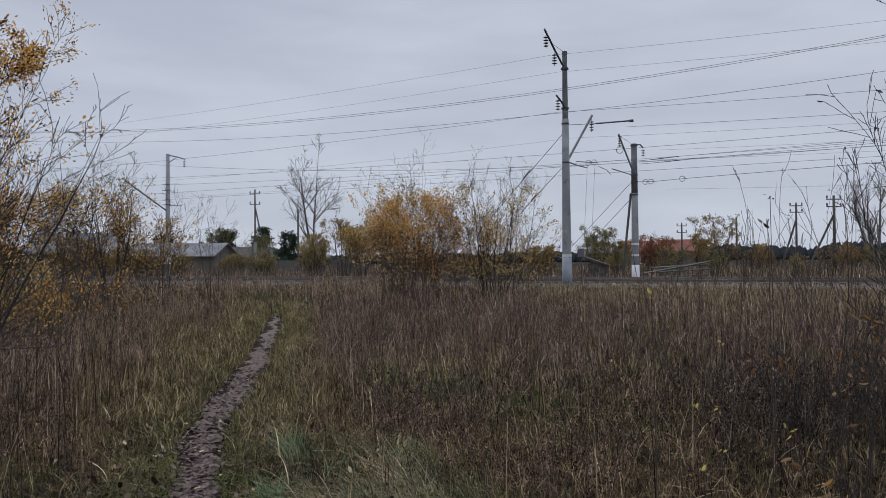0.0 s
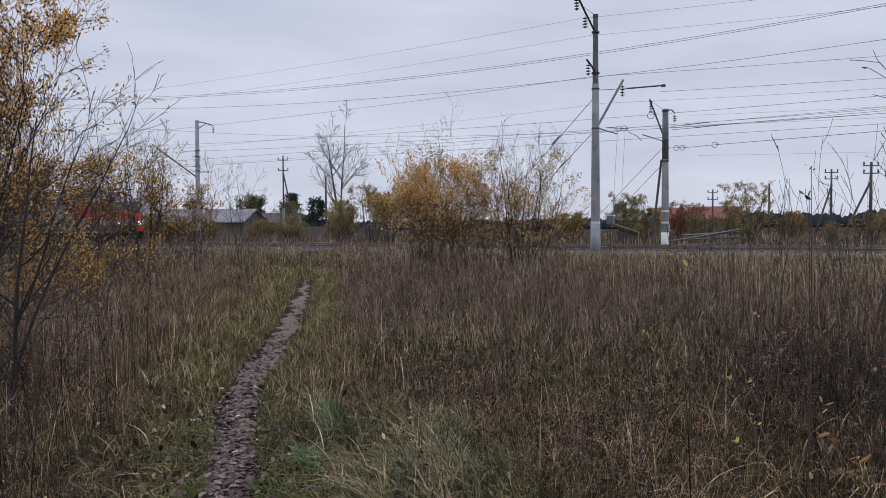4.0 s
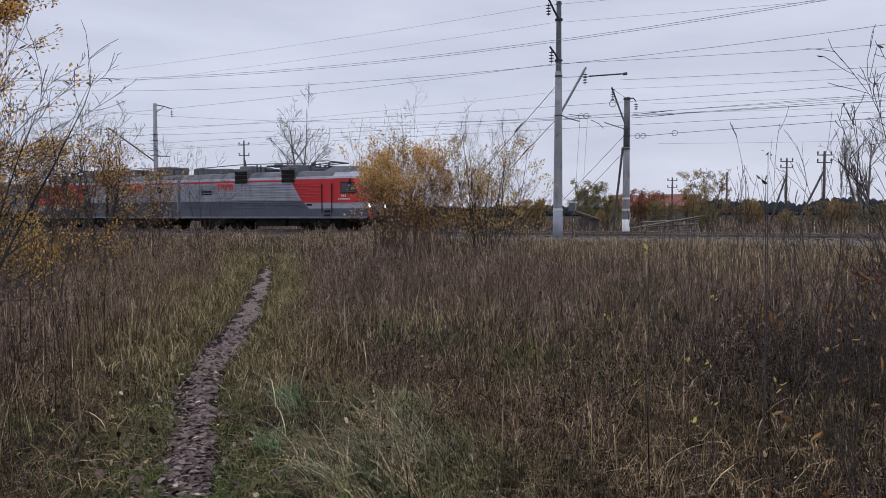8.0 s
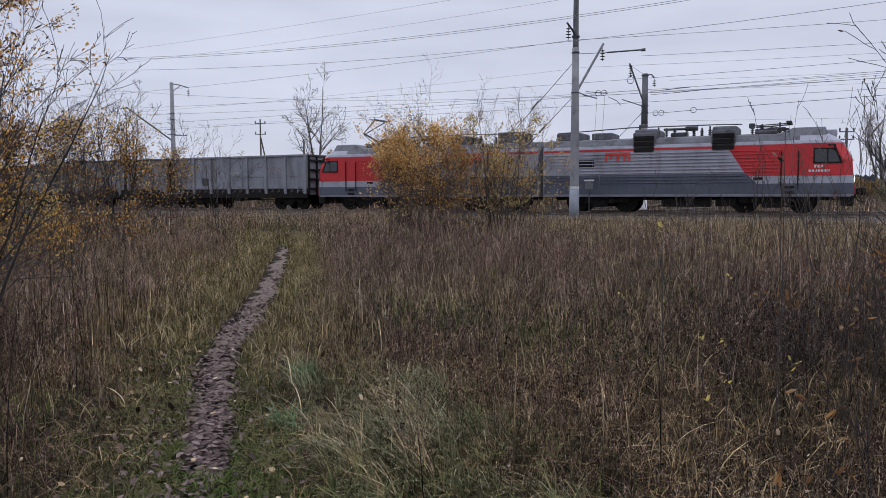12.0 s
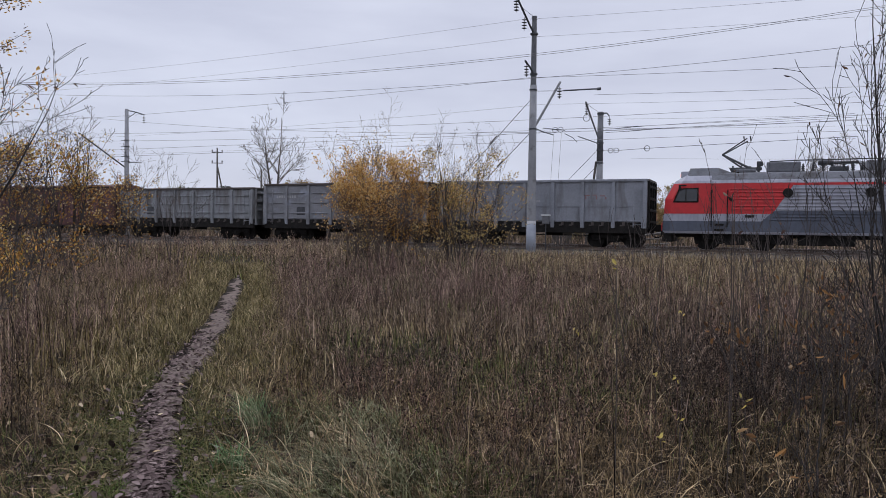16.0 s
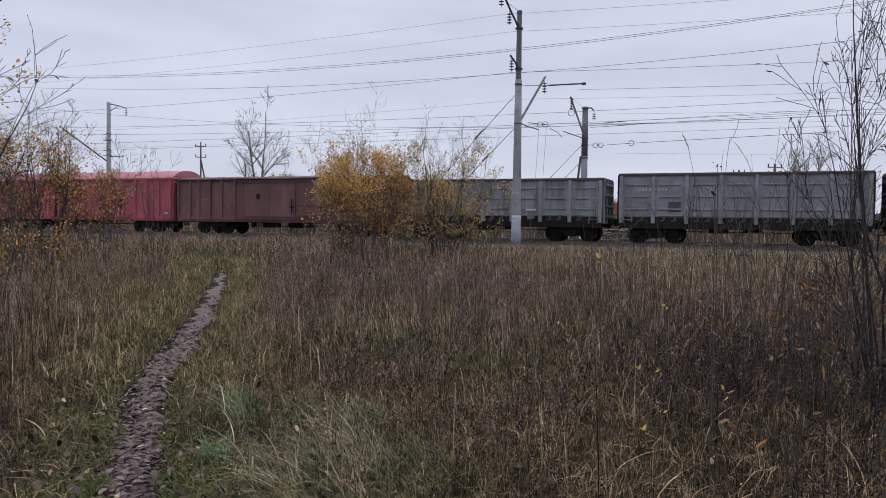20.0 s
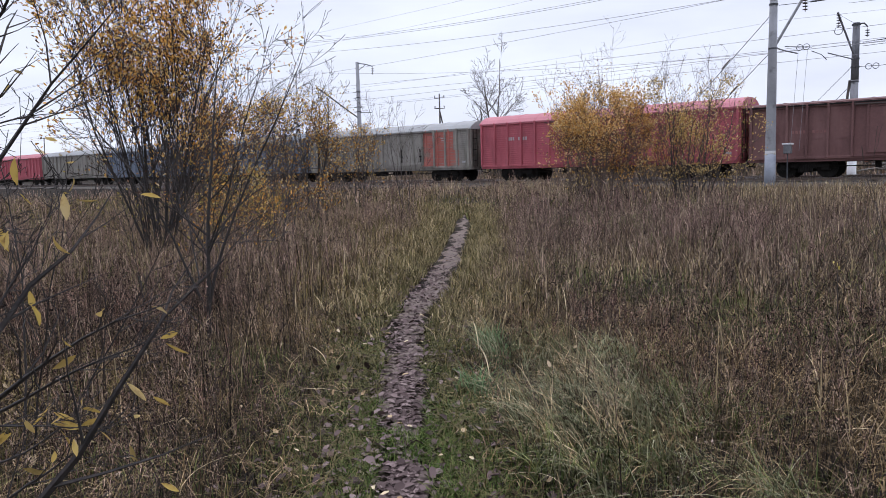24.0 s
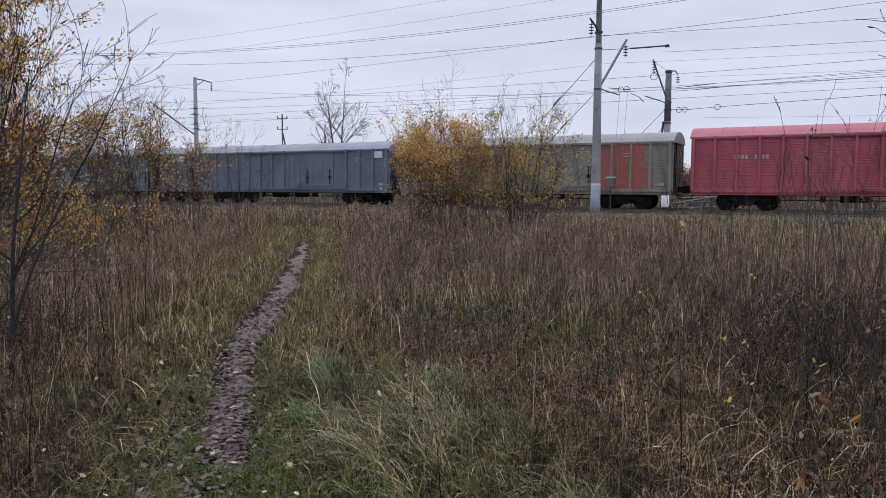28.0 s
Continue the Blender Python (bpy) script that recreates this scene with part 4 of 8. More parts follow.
def boxcar(material, roof_material, label, L=16.2, flat=False, orange=False, ring=False, sign=False, edge=3.55):
    t = thing("covered_wagon", TRACK, label, "covered wagon", "train wagons")
    b = Sheet().box(L / 2, 0, (0.78 + edge) / 2, L, 2.9, edge - 0.78)
    body = part("body", b, material, t)
    rise = 0.22 if flat else 0.52
    prof = []
    for i in range(11):
        a = i / 10
        y = -1.53 + 3.06 * a
        prof.append((y, edge - 0.06 + rise * (1 - abs(2 * a - 1) ** (2.6 if not flat else 1.6))))
    prof = [(-1.53, edge - 0.14)] + prof + [(1.53, edge - 0.14)]
    roof = part("roof", Sheet().prism(prof, -0.12, L + 0.12), roof_material, t, smooth=False)
    seams = Sheet()
    for i in range(1, 12):
        x = L * i / 12
        pts = [(x, y, z + 0.012) for y, z in prof[1:-1]]
        seams.tube(pts, 0.011, 4)
    part("roof_seams", seams, roof_material, roof)
    posts = 16
    spots = [0.06 + (L - 0.12) * i / posts for i in range(posts + 1)] if not flat else [0.06, 1.03, 1.73, 2.63, 3.55, 4.58, 11.2, 12.25, 13.3, 14.3, L - 0.06]
    doors = ((L * 0.53, L * 0.64), (L * 0.64, L * 0.75)) if not flat else ((5.15, 9.12), (9.16, 11.15))
    for sy in (-1, 1):
        for x in spots:
            if any(a - 0.05 < x < c + 0.05 for a, c in doors):
                continue
            part("side_post", Sheet().box(x, sy * 1.52, (0.95 + edge) / 2 - 0.02, 0.12, 0.15 if not flat else 0.10, edge - 1.0, 0.02), material, body)
        if not flat:
            for k in range(int((edge - 1.15) / 0.13)):
                part("side_rib", Sheet().box(L / 2, sy * 1.452, 1.10 + k * 0.13, L - 0.1, 0.034, 0.062, 0.014), material, body)
        else:
            for k in range(1, 6):
                part("plate_seam", Sheet().box(L / 2, sy * 1.452, 0.95 + k * 0.44, L - 0.1, 0.016, 0.014), material, body)
        part("bottom_rail", Sheet().box(L / 2, sy * 1.48, 0.97, L, 0.1, 0.14, 0.02), material, body)
        part("eaves_rail", Sheet().box(L / 2, sy * 1.48, edge - 0.14, L, 0.1, 0.1, 0.02), material, body)
        for i, (a, c) in enumerate(doors):
            d = part("door", Sheet().box((a + c) / 2, sy * 1.49, (1.05 + edge) / 2 - 0.05, c - a - 0.04, 0.05, edge - 1.3, 0.015), material, body)
            bars = [(x, 0.09) for x in (a + 0.06, (a + c) / 2, c - 0.06)] if i or flat else [(a + (c - a) * q / 4, 0.06) for q in range(5)]
            for x, w in bars:
                part("door_stile", Sheet().box(x, sy * 1.535, (1.05 + edge) / 2 - 0.05, w, 0.05, edge - 1.32, 0.015), material, d)
            for z in (1.25, 1.87, edge - 0.3) if i else (edge - 0.3,):
                part("door_rail", Sheet().box((a + c) / 2, sy * 1.525, z, c - a - 0.1, 0.04, 0.08, 0.015), material, d)
            if not flat:
                for k in range(int((edge - 1.5) / 0.13)):
                    part("door_rib", Sheet().box((a + c) / 2, sy * 1.512, 1.3 + k * 0.13, c - a - 0.1, 0.03, 0.06, 0.012), material, d)
            part("door_latch", Sheet().tube([(c - 0.25, sy * 1.6, 1.35), (c - 0.25, sy * 1.6, 2.25)], 0.03, 6).box(c - 0.25, sy * 1.6, 1.75, 0.2, 0.08, 0.12, 0.02), M_SOOT, d)
        # upper track takes a dark colour for the shadow line under the eaves
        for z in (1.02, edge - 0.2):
            part("door_track", Sheet().box(L * 0.55, sy * 1.57, z, L * 0.5, 0.05, 0.05), M_GRIME_AND_SHADE if z > 2 else material, body)
    if flat:
        for x0, x1, z0, z1 in ((12.31, 13.24, 1.6, 3.08), (11.26, 12.19, 1.57, 1.86), (13.36, 14.24, 2.17, 2.76), (13.36, 14.24, 1.57, 1.86)):
            part("repainted_patch", Sheet().box((x0 + x1) / 2, -1.4575, (z0 + z1) / 2, x1 - x0, 0.012, z1 - z0), M_BOX_PINK, body, "faded pink repainted patch")
        part("dark_mark", Sheet().box(6.35, -1.5175, 2.4, 0.28, 0.006, 0.34), M_SOOT, body)
        part("roof_edge", Sheet().box(L / 2, -1.55, edge - 0.1, L + 0.2, 0.03, 0.07), M_SOOT, body, "dark strip along the roof edge")
    if orange:
        for a, c, z0, z1 in ((L * 0.74, L * 0.915, 1.05, edge - 0.2), (L * 0.915, L * 0.945, 1.05, 2.2)):
            for k in range(int((z1 - z0) / 0.175)):
                part("repainted_board", Sheet().box((a + c) / 2, -1.474, z0 + 0.09 + k * 0.175, c - a, 0.012, 0.155, 0.005), M_BOX_ORANGE, body, "faded orange repainted board")
        for k in range(3):
            part("side_post", Sheet().box(L * (0.765 + k * 0.063), -1.505, (0.95 + edge) / 2, 0.11, 0.07, edge - 1.05, 0.02), M_BOX_ORANGE, body)
    for k in range(8):
        part("stencil_bar", Sheet().box(2.0 + k * 0.17 + (0.25 if k > 3 else 0), -1.478, 2.62 if not flat else 2.2, 0.11, 0.008, 0.2 if not flat else 0.14), M_BOX_PINK if flat else M_MARK, body, "faded pale stencil bar")
    for x, z, w, h in ((L - 2.2, 2.9, 0.5, 0.05), (L - 2.2, 2.75, 0.42, 0.05), (L - 0.5, 1.3, 0.3, 0.12)):
        part("stencil_bar", Sheet().box(x, -1.478, z, w, 0.008, h), M_MARK, body, "faded white stencil bar")
    if ring:
        mk = Sheet()
        c = (L - 3.35, 2.75)
        for k in range(22):
            a0, a1 = 2 * math.pi * k / 24 + 0.5, 2 * math.pi * (k + 1) / 24 + 0.5
            q = [(c[0] + r * math.cos(a), -1.4795, c[1] + r * math.sin(a)) for a, r in ((a0, 0.32), (a1, 0.32), (a1, 0.275), (a0, 0.275))]
            mk.face(*q)
        mk.box(c[0], -1.478, c[1] - 0.05, 0.05, 0.008, 0.34).box(c[0] + 0.22, -1.478, c[1] - 0.03, 0.22, 0.008, 0.06)
        part("ring_mark", mk, M_MARK, body, "faded white ring mark")
    if sign:
        part("end_board", Sheet().box(L - 0.75, -1.49, edge - 0.42, 0.7, 0.03, 0.4, 0.01), M_WHITE, body, "white notice board")
    for x, sx in ((0, -1), (L, 1)):
        for y in (-1.35, -0.7, 0, 0.7, 1.35):
            part("end_post", Sheet().box(x + sx * 0.03, y, (0.9 + edge) / 2, 0.09, 0.11, edge - 1.0, 0.02), material, body)
        for k in range(7):
            part("end_rib", Sheet().box(x + sx * 0.02, 0, 1.15 + k * 0.36, 0.06, 2.7, 0.08, 0.015), material, body)
    for x in (-0.09, L + 0.09):
        lad = Sheet()
        for k in range(8):
            lad.box(x, -0.95, 1.0 + k * 0.36, 0.03, 0.42, 0.03)
        for y in (-1.15, -0.75):
            lad.box(x, y, 2.3, 0.03, 0.03, 2.7)
        part("ladder", lad, M_SOOT, body)
    under = Sheet().box(L / 2, 0, 0.84, L - 0.4, 1.2, 0.2, 0.03).box(L * 0.44, -0.7, 0.62, 1.2, 0.4, 0.34, 0.05).tube([(L * 0.53, -0.8, 0.62), (L * 0.59, -0.8, 0.62)], 0.17, 10)
    under.tube([(2.5, -1.0, 0.55), (L - 2.5, -1.0, 0.55)], 0.025, 5).box(L * 0.36, -0.9, 0.6, 0.25, 0.2, 0.3, 0.03).box(L * 0.63, -0.9, 0.62, 0.35, 0.25, 0.26, 0.03)
    part("underframe", under, M_SOOT, t)
    for x in (2.5, L - 2.5):
        bogie(t, x)
    coupler(t, 0, -1)
    coupler(t, L, 1)
    return t


def loco_section(front, label, L=14.8):
    """One half of the locomotive; front: +1 with the cab at the leading end, -1 with it at the trailing end."""
    t = thing("locomotive_section", TRACK, label, "locomotive", "train locomotive")

    def X(x):
        return x if front > 0 else L - x

    prof = [(-1.5, 0.80), (-1.55, 0.9), (-1.55, 3.28), (-1.50, 3.40), (-1.22, 3.72), (-0.7, 3.82), (0.7, 3.82), (1.22, 3.72), (1.50, 3.40), (1.55, 3.28), (1.55, 0.9), (1.5, 0.80)]

    def nose_x(z):
        return L - max(0.0, z - 1.2) * 0.10 - max(0.0, z - 2.5) * 0.42

    rings = [[(X(0.0), y, z) for y, z in prof], [(X(L - 2.2), y, z) for y, z in prof]]
    rings.append([(X(nose_x(z) - 0.35), y * 0.985, z if z < 3.5 else z - 0.05) for y, z in prof])
    rings.append([(X(nose_x(z)), y * 0.80, z if z < 3.5 else z - 0.22) for y, z in prof])
    if front < 0:
        rings = rings[::-1]
    body = part("body", Sheet().quad_ring(rings), M_LOCO_GREY, t)
    E = 0.006
    shell = [(-1.485, 3.44), (-1.24, 3.735), (-0.7, 3.84), (0.7, 3.84), (1.24, 3.735), (1.485, 3.44), (1.3, 3.42), (-1.3, 3.42)]
    ends = [X(0.02), X(L - 2.3)]
    part("roof", Sheet().quad_ring([[(x, y, z) for y, z in shell] for x in (ends if front > 0 else ends[::-1])]), M_LOCO_ROOF, body, "sooty grey roof")

    def panel(poly, y0, material, name, label="", depth=E, owner=body):
        """A thin plate on both sides of the body, given by its outline in (x, z)."""
        made = None
        for sy in (1, -1):
            a = [(X(x), sy * (y0 + depth), z) for x, z in poly]
            c = [(X(x), sy * (y0 - 0.01), z) for x, z in poly]
            if (sy < 0) == (front < 0):
                a, c = a[::-1], c[::-1]
            made = part(name, Sheet().quad_ring([c, a]), material, owner, label)
        return made

    y0 = 1.55
    F = L - 2.55
    K = 0.0 if front > 0 else 0.5
    # colour fields
    panel([(0.02, 0.92), (L - 0.42, 0.92), (L - 0.42, 1.42), (F - 1.55 - K, 1.42), (F - 2.05 - K, 1.92), (0.02, 1.92)], y0, M_LOCO_DARK, "lower_band", "slate grey lower band")
    panel([(F - 2.0 - K, 1.78), (F + 0.55, 1.78), (F + 0.55, 3.26), (F - 2.95 - K, 3.26)], y0, M_LOCO_RED, "cab_panel", "red cab side")
    panel([(0.02, 3.14), (F - 2.9 - K, 3.14), (F - 2.9 - K, 3.25), (0.02, 3.25)], y0, M_LOCO_RED, "stripe", "thin red stripe")
    # tapering cab flank and nose, band by band
    bands = ((0.92, 1.42, M_LOCO_DARK, "slate grey"), (1.42, 1.78, M_LOCO_GREY, "silver grey"), (1.78, 2.5, M_LOCO_RED, "red"), (2.5, 3.27, M_LOCO_RED, "red"))
    for za, zb, paint, tone in bands:
        for sy in (-1, 1):
            def pt(x, y, z):
                return (X(x), sy * y, z)
            xa, xb = nose_x(za) - 0.35, nose_x(zb) - 0.35
            x0 = F + 0.35 if za > 1.5 else L - 0.50
            q = [pt(x0, 1.562, za), pt(xa, 1.545, za), pt(xb, 1.545, zb), pt(x0, 1.562, zb)]
            r = [pt(xa, 1.545, za), pt(nose_x(za) + 0.012, 1.26, za), pt(nose_x(zb) + 0.012, 1.26, zb), pt(xb, 1.545, zb)]
            if (sy < 0) == (front < 0):
                q, r = q[::-1], r[::-1]
            part("cab_flank", Sheet().face(*q).face(*r), paint, body, tone + " tapering cab flank")
        if zb > 3:
            continue
        zt = min(zb, 2.45)
        q = [(X(nose_x(za) + 0.014), -1.26, za), (X(nose_x(za) + 0.014), 1.26, za), (X(nose_x(zt) + 0.014), 1.26, zt), (X(nose_x(zt) + 0.014), -1.26, zt)]
        part("nose_panel", Sheet().face(*(q if front > 0 else q[::-1])), paint, body, tone + " nose panel")
    for y in (-0.98, 0.98):
        part("nose_plate", Sheet().box(X(nose_x(1.1) + 0.03), y, 1.12, 0.05, 0.52, 0.42, 0.02), M_LOCO_RED, body, "red plate on the nose")
    part("destination_box", Sheet().box(X(L - 1.0), 0, 3.78, 0.5, 0.7, 0.34, 0.04), M_LOCO_GREY, body)
    part("destination_lamp", Sheet().box(X(L - 0.74), 0, 3.79, 0.03, 0.5, 0.22, 0.02), M_LAMP_AMBER, body, "amber lamp over the windscreen")
    for sy in (-1, 1):
        part("windscreen_pillar", Sheet().tube([(X(nose_x(2.42) + 0.03), sy * 1.19, 2.42), (X(nose_x(3.3) + 0.03), sy * 1.15, 3.3)], 0.05, 6), M_LOCO_GREY, body, "pale windscreen pillar")
    part("windscreen_post", Sheet().tube([(X(nose_x(2.45) + 0.03), 0, 2.45), (X(nose_x(3.25) + 0.03), 0, 3.25)], 0.035, 6), M_SOOT, body)
    ws = Sheet()
    q = [(X(nose_x(2.45) + 0.016), -1.15, 2.45), (X(nose_x(2.45) + 0.016), 1.15, 2.45), (X(nose_x(3.25) + 0.016), 1.12, 3.25), (X(nose_x(3.25) + 0.016), -1.12, 3.25)]
    ws.face(*(q if front > 0 else q[::-1]))
    part("windscreen", ws, M_GLASS, body, "dark windscreen")
    for y in (-0.95, 0.95):
        part("headlight", Sheet().tube([(X(nose_x(1.6)), y, 1.6), (X(nose_x(1.6) + 0.06), y, 1.6)], 0.13, 10), M_LAMP if front > 0 else M_WHITE, body, "lit white headlight" if front > 0 else "white headlight")
    part("buffer_skirt", Sheet().box(X(L - 0.25), 0, 0.62, 0.5, 2.6, 0.5, 0.06), M_SOOT, body)
    part("front_beam", Sheet().box(X(L + 0.02), 0, 0.82, 0.14, 2.5, 0.2, 0.04), M_SOOT, body)
    # ribs of the corrugated side
    for sy in (-1, 1):
        y = sy * (y0 + 0.012)
        for k in range(7):
            z = 2.0 + k * 0.165
            x1 = F - 2.15 - K - (z - 1.92) * 0.65
            part("side_rib", Sheet().box(X(x1 / 2), y, z, x1 - 0.1, 0.06, 0.045, 0.01), M_LOCO_GREY, body)
            part("cab_rib", Sheet().box(X((F - 0.62 + F - 2.0 - K - (z - 1.78) * 0.58) / 2), y, z, 1.38 + K + (z - 1.78) * 0.58, 0.06, 0.045, 0.01), M_LOCO_RED, body)
        for k in range(3):
            z = 1.50 + k * 0.155
            x1 = F - 1.75 - K - (z - 1.42)
            part("lower_rib", Sheet().box(X(x1 / 2), y, z, x1 - 0.1, 0.05, 0.045, 0.01), M_LOCO_DARK, body)
    # cab window, door, rails, steps
    panel([(L - 1.72, 2.33), (L - 0.50, 2.33), (L - 0.78, 3.02), (L - 1.72, 3.06)], 1.552, M_SOOT, "window_frame", "black rubber window frame", 0.016)
    panel([(L - 1.65, 2.40), (L - 1.15, 2.40), (L - 1.15, 2.98), (L - 1.65, 2.99)], 1.552, M_GLASS, "cab_window", "dark glass", 0.021)
    panel([(L - 1.10, 2.40), (L - 0.62, 2.40), (L - 0.84, 2.95), (L - 1.10, 2.98)], 1.552, M_GLASS, "cab_window", "dark glass", 0.021)
    d = panel([(F + 0.17, 0.95), (F + 0.17, 3.05), (F - 0.46, 3.05), (F - 0.46, 0.95)], y0, M_LOCO_RED, "cab_door", "red cab door", 0.012)
    panel([(F + 0.19, 0.95), (F - 0.48, 0.95), (F - 0.48, 1.42), (F + 0.19, 1.42)], y0, M_LOCO_DARK, "door_foot", "", 0.016, d)
    panel([(F + 0.19, 1.42), (F - 0.48, 1.42), (F - 0.48, 1.78), (F + 0.19, 1.78)], y0, M_LOCO_GREY, "door_band", "", 0.016, d)
    for sy in (-1, 1):
        for x in (F + 0.22, F - 0.51):
            part("handrail", Sheet().tube([(X(x), sy * 1.62, 1.15), (X(x), sy * 1.62, 2.95)], 0.03, 6), M_SOOT, body)
        for z in (0.35, 0.62, 1.0, 1.25):
            part("step", Sheet().box(X(F - 0.14), sy * 1.58, z, 0.42, 0.12, 0.1, 0.02), M_SOOT, body)
        part("mirror", Sheet().tube([(X(L - 1.15), sy * 1.5, 3.18), (X(L - 0.85), sy * 1.85, 3.15)], 0.03, 6).box(X(L - 0.85), sy * 1.85, 3.05, 0.1, 0.16, 0.28, 0.03), M_SOOT, body)
        part("side_marker", Sheet().box(X(F - 1.5), sy * 1.565, 1.66, 0.42, 0.03, 0.12, 0.02), M_SOOT, body)
    for k in range(3 if front > 0 else 0):
        part("number_bar", Sheet().box(X(L - 1.62 + k * 0.13), -1.572, 2.2, 0.085, 0.004, 0.13), M_WHITE, body, "white number bar")
    for k in range(7 if front > 0 else 0):
        part("number_bar", Sheet().box(X(L - 1.85 + k * 0.13), -1.572, 2.0, 0.09, 0.004, 0.1), M_WHITE, body, "white number bar")
    # red lettering shape of the operator, as plain strokes
    lg = Sheet()
    lx = 4.05 if front > 0 else 3.95
    for dx, dz, w, h in ((-0.55, 0.12, 0.42, 0.09), (-0.72, -0.02, 0.09, 0.34), (-0.42, 0.02, 0.09, 0.2), (-0.2, 0.12, 0.3, 0.09), (0.0, -0.02, 0.1, 0.34), (0.2, 0.12, 0.3, 0.09), (0.5, 0.12, 0.4, 0.09), (0.42, -0.02, 0.09, 0.3), (0.68, -0.02, 0.09, 0.3)):
        lg.box(X(lx) + dx * 0.85, -1.60, 2.85 + dz * 1.25, w * 0.88 if w > 0.2 else w * 1.3, 0.03, h * 1.2 if h > 0.15 else h * 1.6)
    part("lettering_shape", lg, M_MARK_RED, body, "red lettering drawn as plain strokes")
    # louvres and portholes
    if front > 0:
        for x in (5.35, 9.15):
            lo = Sheet().box(X(x), -1.30, 3.55, 1.12, 0.5, 1.0, 0.05)
            lo.box(X(x), 0, 4.0, 1.15, 2.2, 0.5, 0.08)
            hood = part("louvre_housing", lo, M_LOCO_ROOF, body)
            for k in range(3):
                part("louvre", Sheet().box(X(x), -1.60, 3.2 + k * 0.28, 1.0, 0.06, 0.22, 0.02), M_SOOT, hood, "dark open louvre")
        panel([(1.9, 2.3), (2.8, 2.3), (2.8, 2.72), (1.9, 2.72)], y0, M_SOOT, "side_vent", "black side vent", 0.03)
    else:
        for x in (1.6, 5.7, 9.1):
            for sy in (-1, 1):
                part("porthole", Sheet().tube([(X(x), sy * 1.54, 2.78), (X(x), sy * 1.635, 2.78)], 0.22, 16), M_SOOT, body, "round black porthole")
    # roof gear
    for x0, w, h in ((1.2, 1.4, 0.42), (3.0, 1.1, 0.36), (11.0, 1.0, 0.2)) if front > 0 else ((1.9, 1.5, 0.62), (5.1, 1.4, 0.5), (9.3, 1.5, 0.5), (11.0, 1.0, 0.2)):
        part("roof_box", Sheet().box(X(x0), 0, 3.80 + h / 2, w, 1.7, h, 0.06), M_LOCO_ROOF, body)
    cabroof = Sheet().quad_ring([[(X(x), y * k, 3.7 + (z - 3.7) * h) for y, z in ((-1.3, 3.66), (-1.0, 4.05), (1.0, 4.05), (1.3, 3.66))]
                                for x, k, h in (((L - 3.3, 1, 0.2), (L - 2.6, 1, 1.0), (L - 1.25, 0.95, 1.0), (L - 1.15, 0.9, 0.1)) if front > 0 else ((L - 1.15, 0.9, 0.1), (L - 1.25, 0.95, 1.0), (L - 2.6, 1, 1.0), (L - 3.3, 1, 0.2)))])
    part("cab_roof_fairing", cabroof, M_LOCO_ROOF, body)
    posts = Sheet()
    rng = random.Random(7 + front)
    for k in range(12 if front > 0 else 20):
        x = 5.9 + k * 0.42 if k < 8 else 10.4 + (k - 8) * 0.4 if k < 12 else 1.0 + (k - 12) * 0.55
        y = rng.uniform(-0.9, 0.3)
        h = rng.uniform(0.28, 0.5)
        posts.tube([(X(x), y, 3.8), (X(x), y, 3.86 + h)], 0.045, 6)
        for q in range(3):
            posts.tube([(X(x), y, 3.88 + q * 0.1), (X(x), y, 3.93 + q * 0.1)], 0.09, 7)
    posts.tube([(X(0.5), -0.5, 4.25), (X(4.5), -0.6, 4.4), (X(8.8), -0.55, 4.38), (X(9.9), -0.5, 4.35)], 0.03, 5)
    posts.tube([(X(6.0), 0.3, 4.3), (X(7.6), 0.3, 4.3)], 0.07, 6)
    posts.box(X(6.9), -0.3, 3.95, 0.8, 0.7, 0.22, 0.05).tube([(X(7.2), -0.4, 4.25), (X(7.8), -0.4, 4.25)], 0.12, 8)
    posts.box(X(10.35), -0.5, 4.25, 0.28, 0.2, 0.24, 0.03)
    part("roof_busbar", posts, M_STEEL, body, "dark roof insulators and busbars")
    pan = Sheet()
    bx = 11.25 if front > 0 else 11.0
    for y in (-0.5, 0.5):
        pan.box(X(bx), y, 4.05, 1.5, 0.07, 0.07)
        for x in (-0.6, 0.6):
            pan.tube([(X(bx + x), y, 3.8), (X(bx + x), y, 4.05)], 0.06, 6)
    if front > 0:
        for y in (-0.45, 0.45):
            pan.tube([(X(bx + 0.6), y, 4.1), (X(bx - 0.8), y, 4.25), (X(bx + 0.8), y, 4.32)], 0.035, 5)
        pan.box(X(bx + 0.75), 0, 4.36, 0.25, 1.9, 0.07, 0.02)
    else:
        el = (X(bx) - 1.1, 4.78)
        pan.tube([(X(bx) + 0.2, 0, 4.08), (el[0], 0, el[1])], 0.06, 6)
        for y in (-0.4, 0.4):
            pan.tube([(X(bx) - 0.1, y, 4.05), (el[0] + 0.1, y * 0.5, el[1] - 0.08)], 0.025, 5)
            pan.tube([(el[0], y * 0.3, el[1]), (X(bx) + 0.05, y * 1.6, 5.5)], 0.035, 5)
        for x in (-0.15, 0.15):
            pan.box(X(bx) + 0.05 + x, 0, 5.55, 0.06, 1.9, 0.06, 0.02)
    part("pantograph", pan, M_STEEL, body, "black pantograph" + (" raised" if front < 0 else " folded down"))
    # gangway at the inner end
    part("gangway", Sheet().box(X(-0.12), 0, 2.2, 0.3, 1.5, 2.6, 0.08), M_SOOT, body, "black rubber gangway")
    part("equipment_box", Sheet().box(X(L / 2), -0.95, 0.52, 2.4, 0.45, 0.45, 0.05), M_SOOT, t)
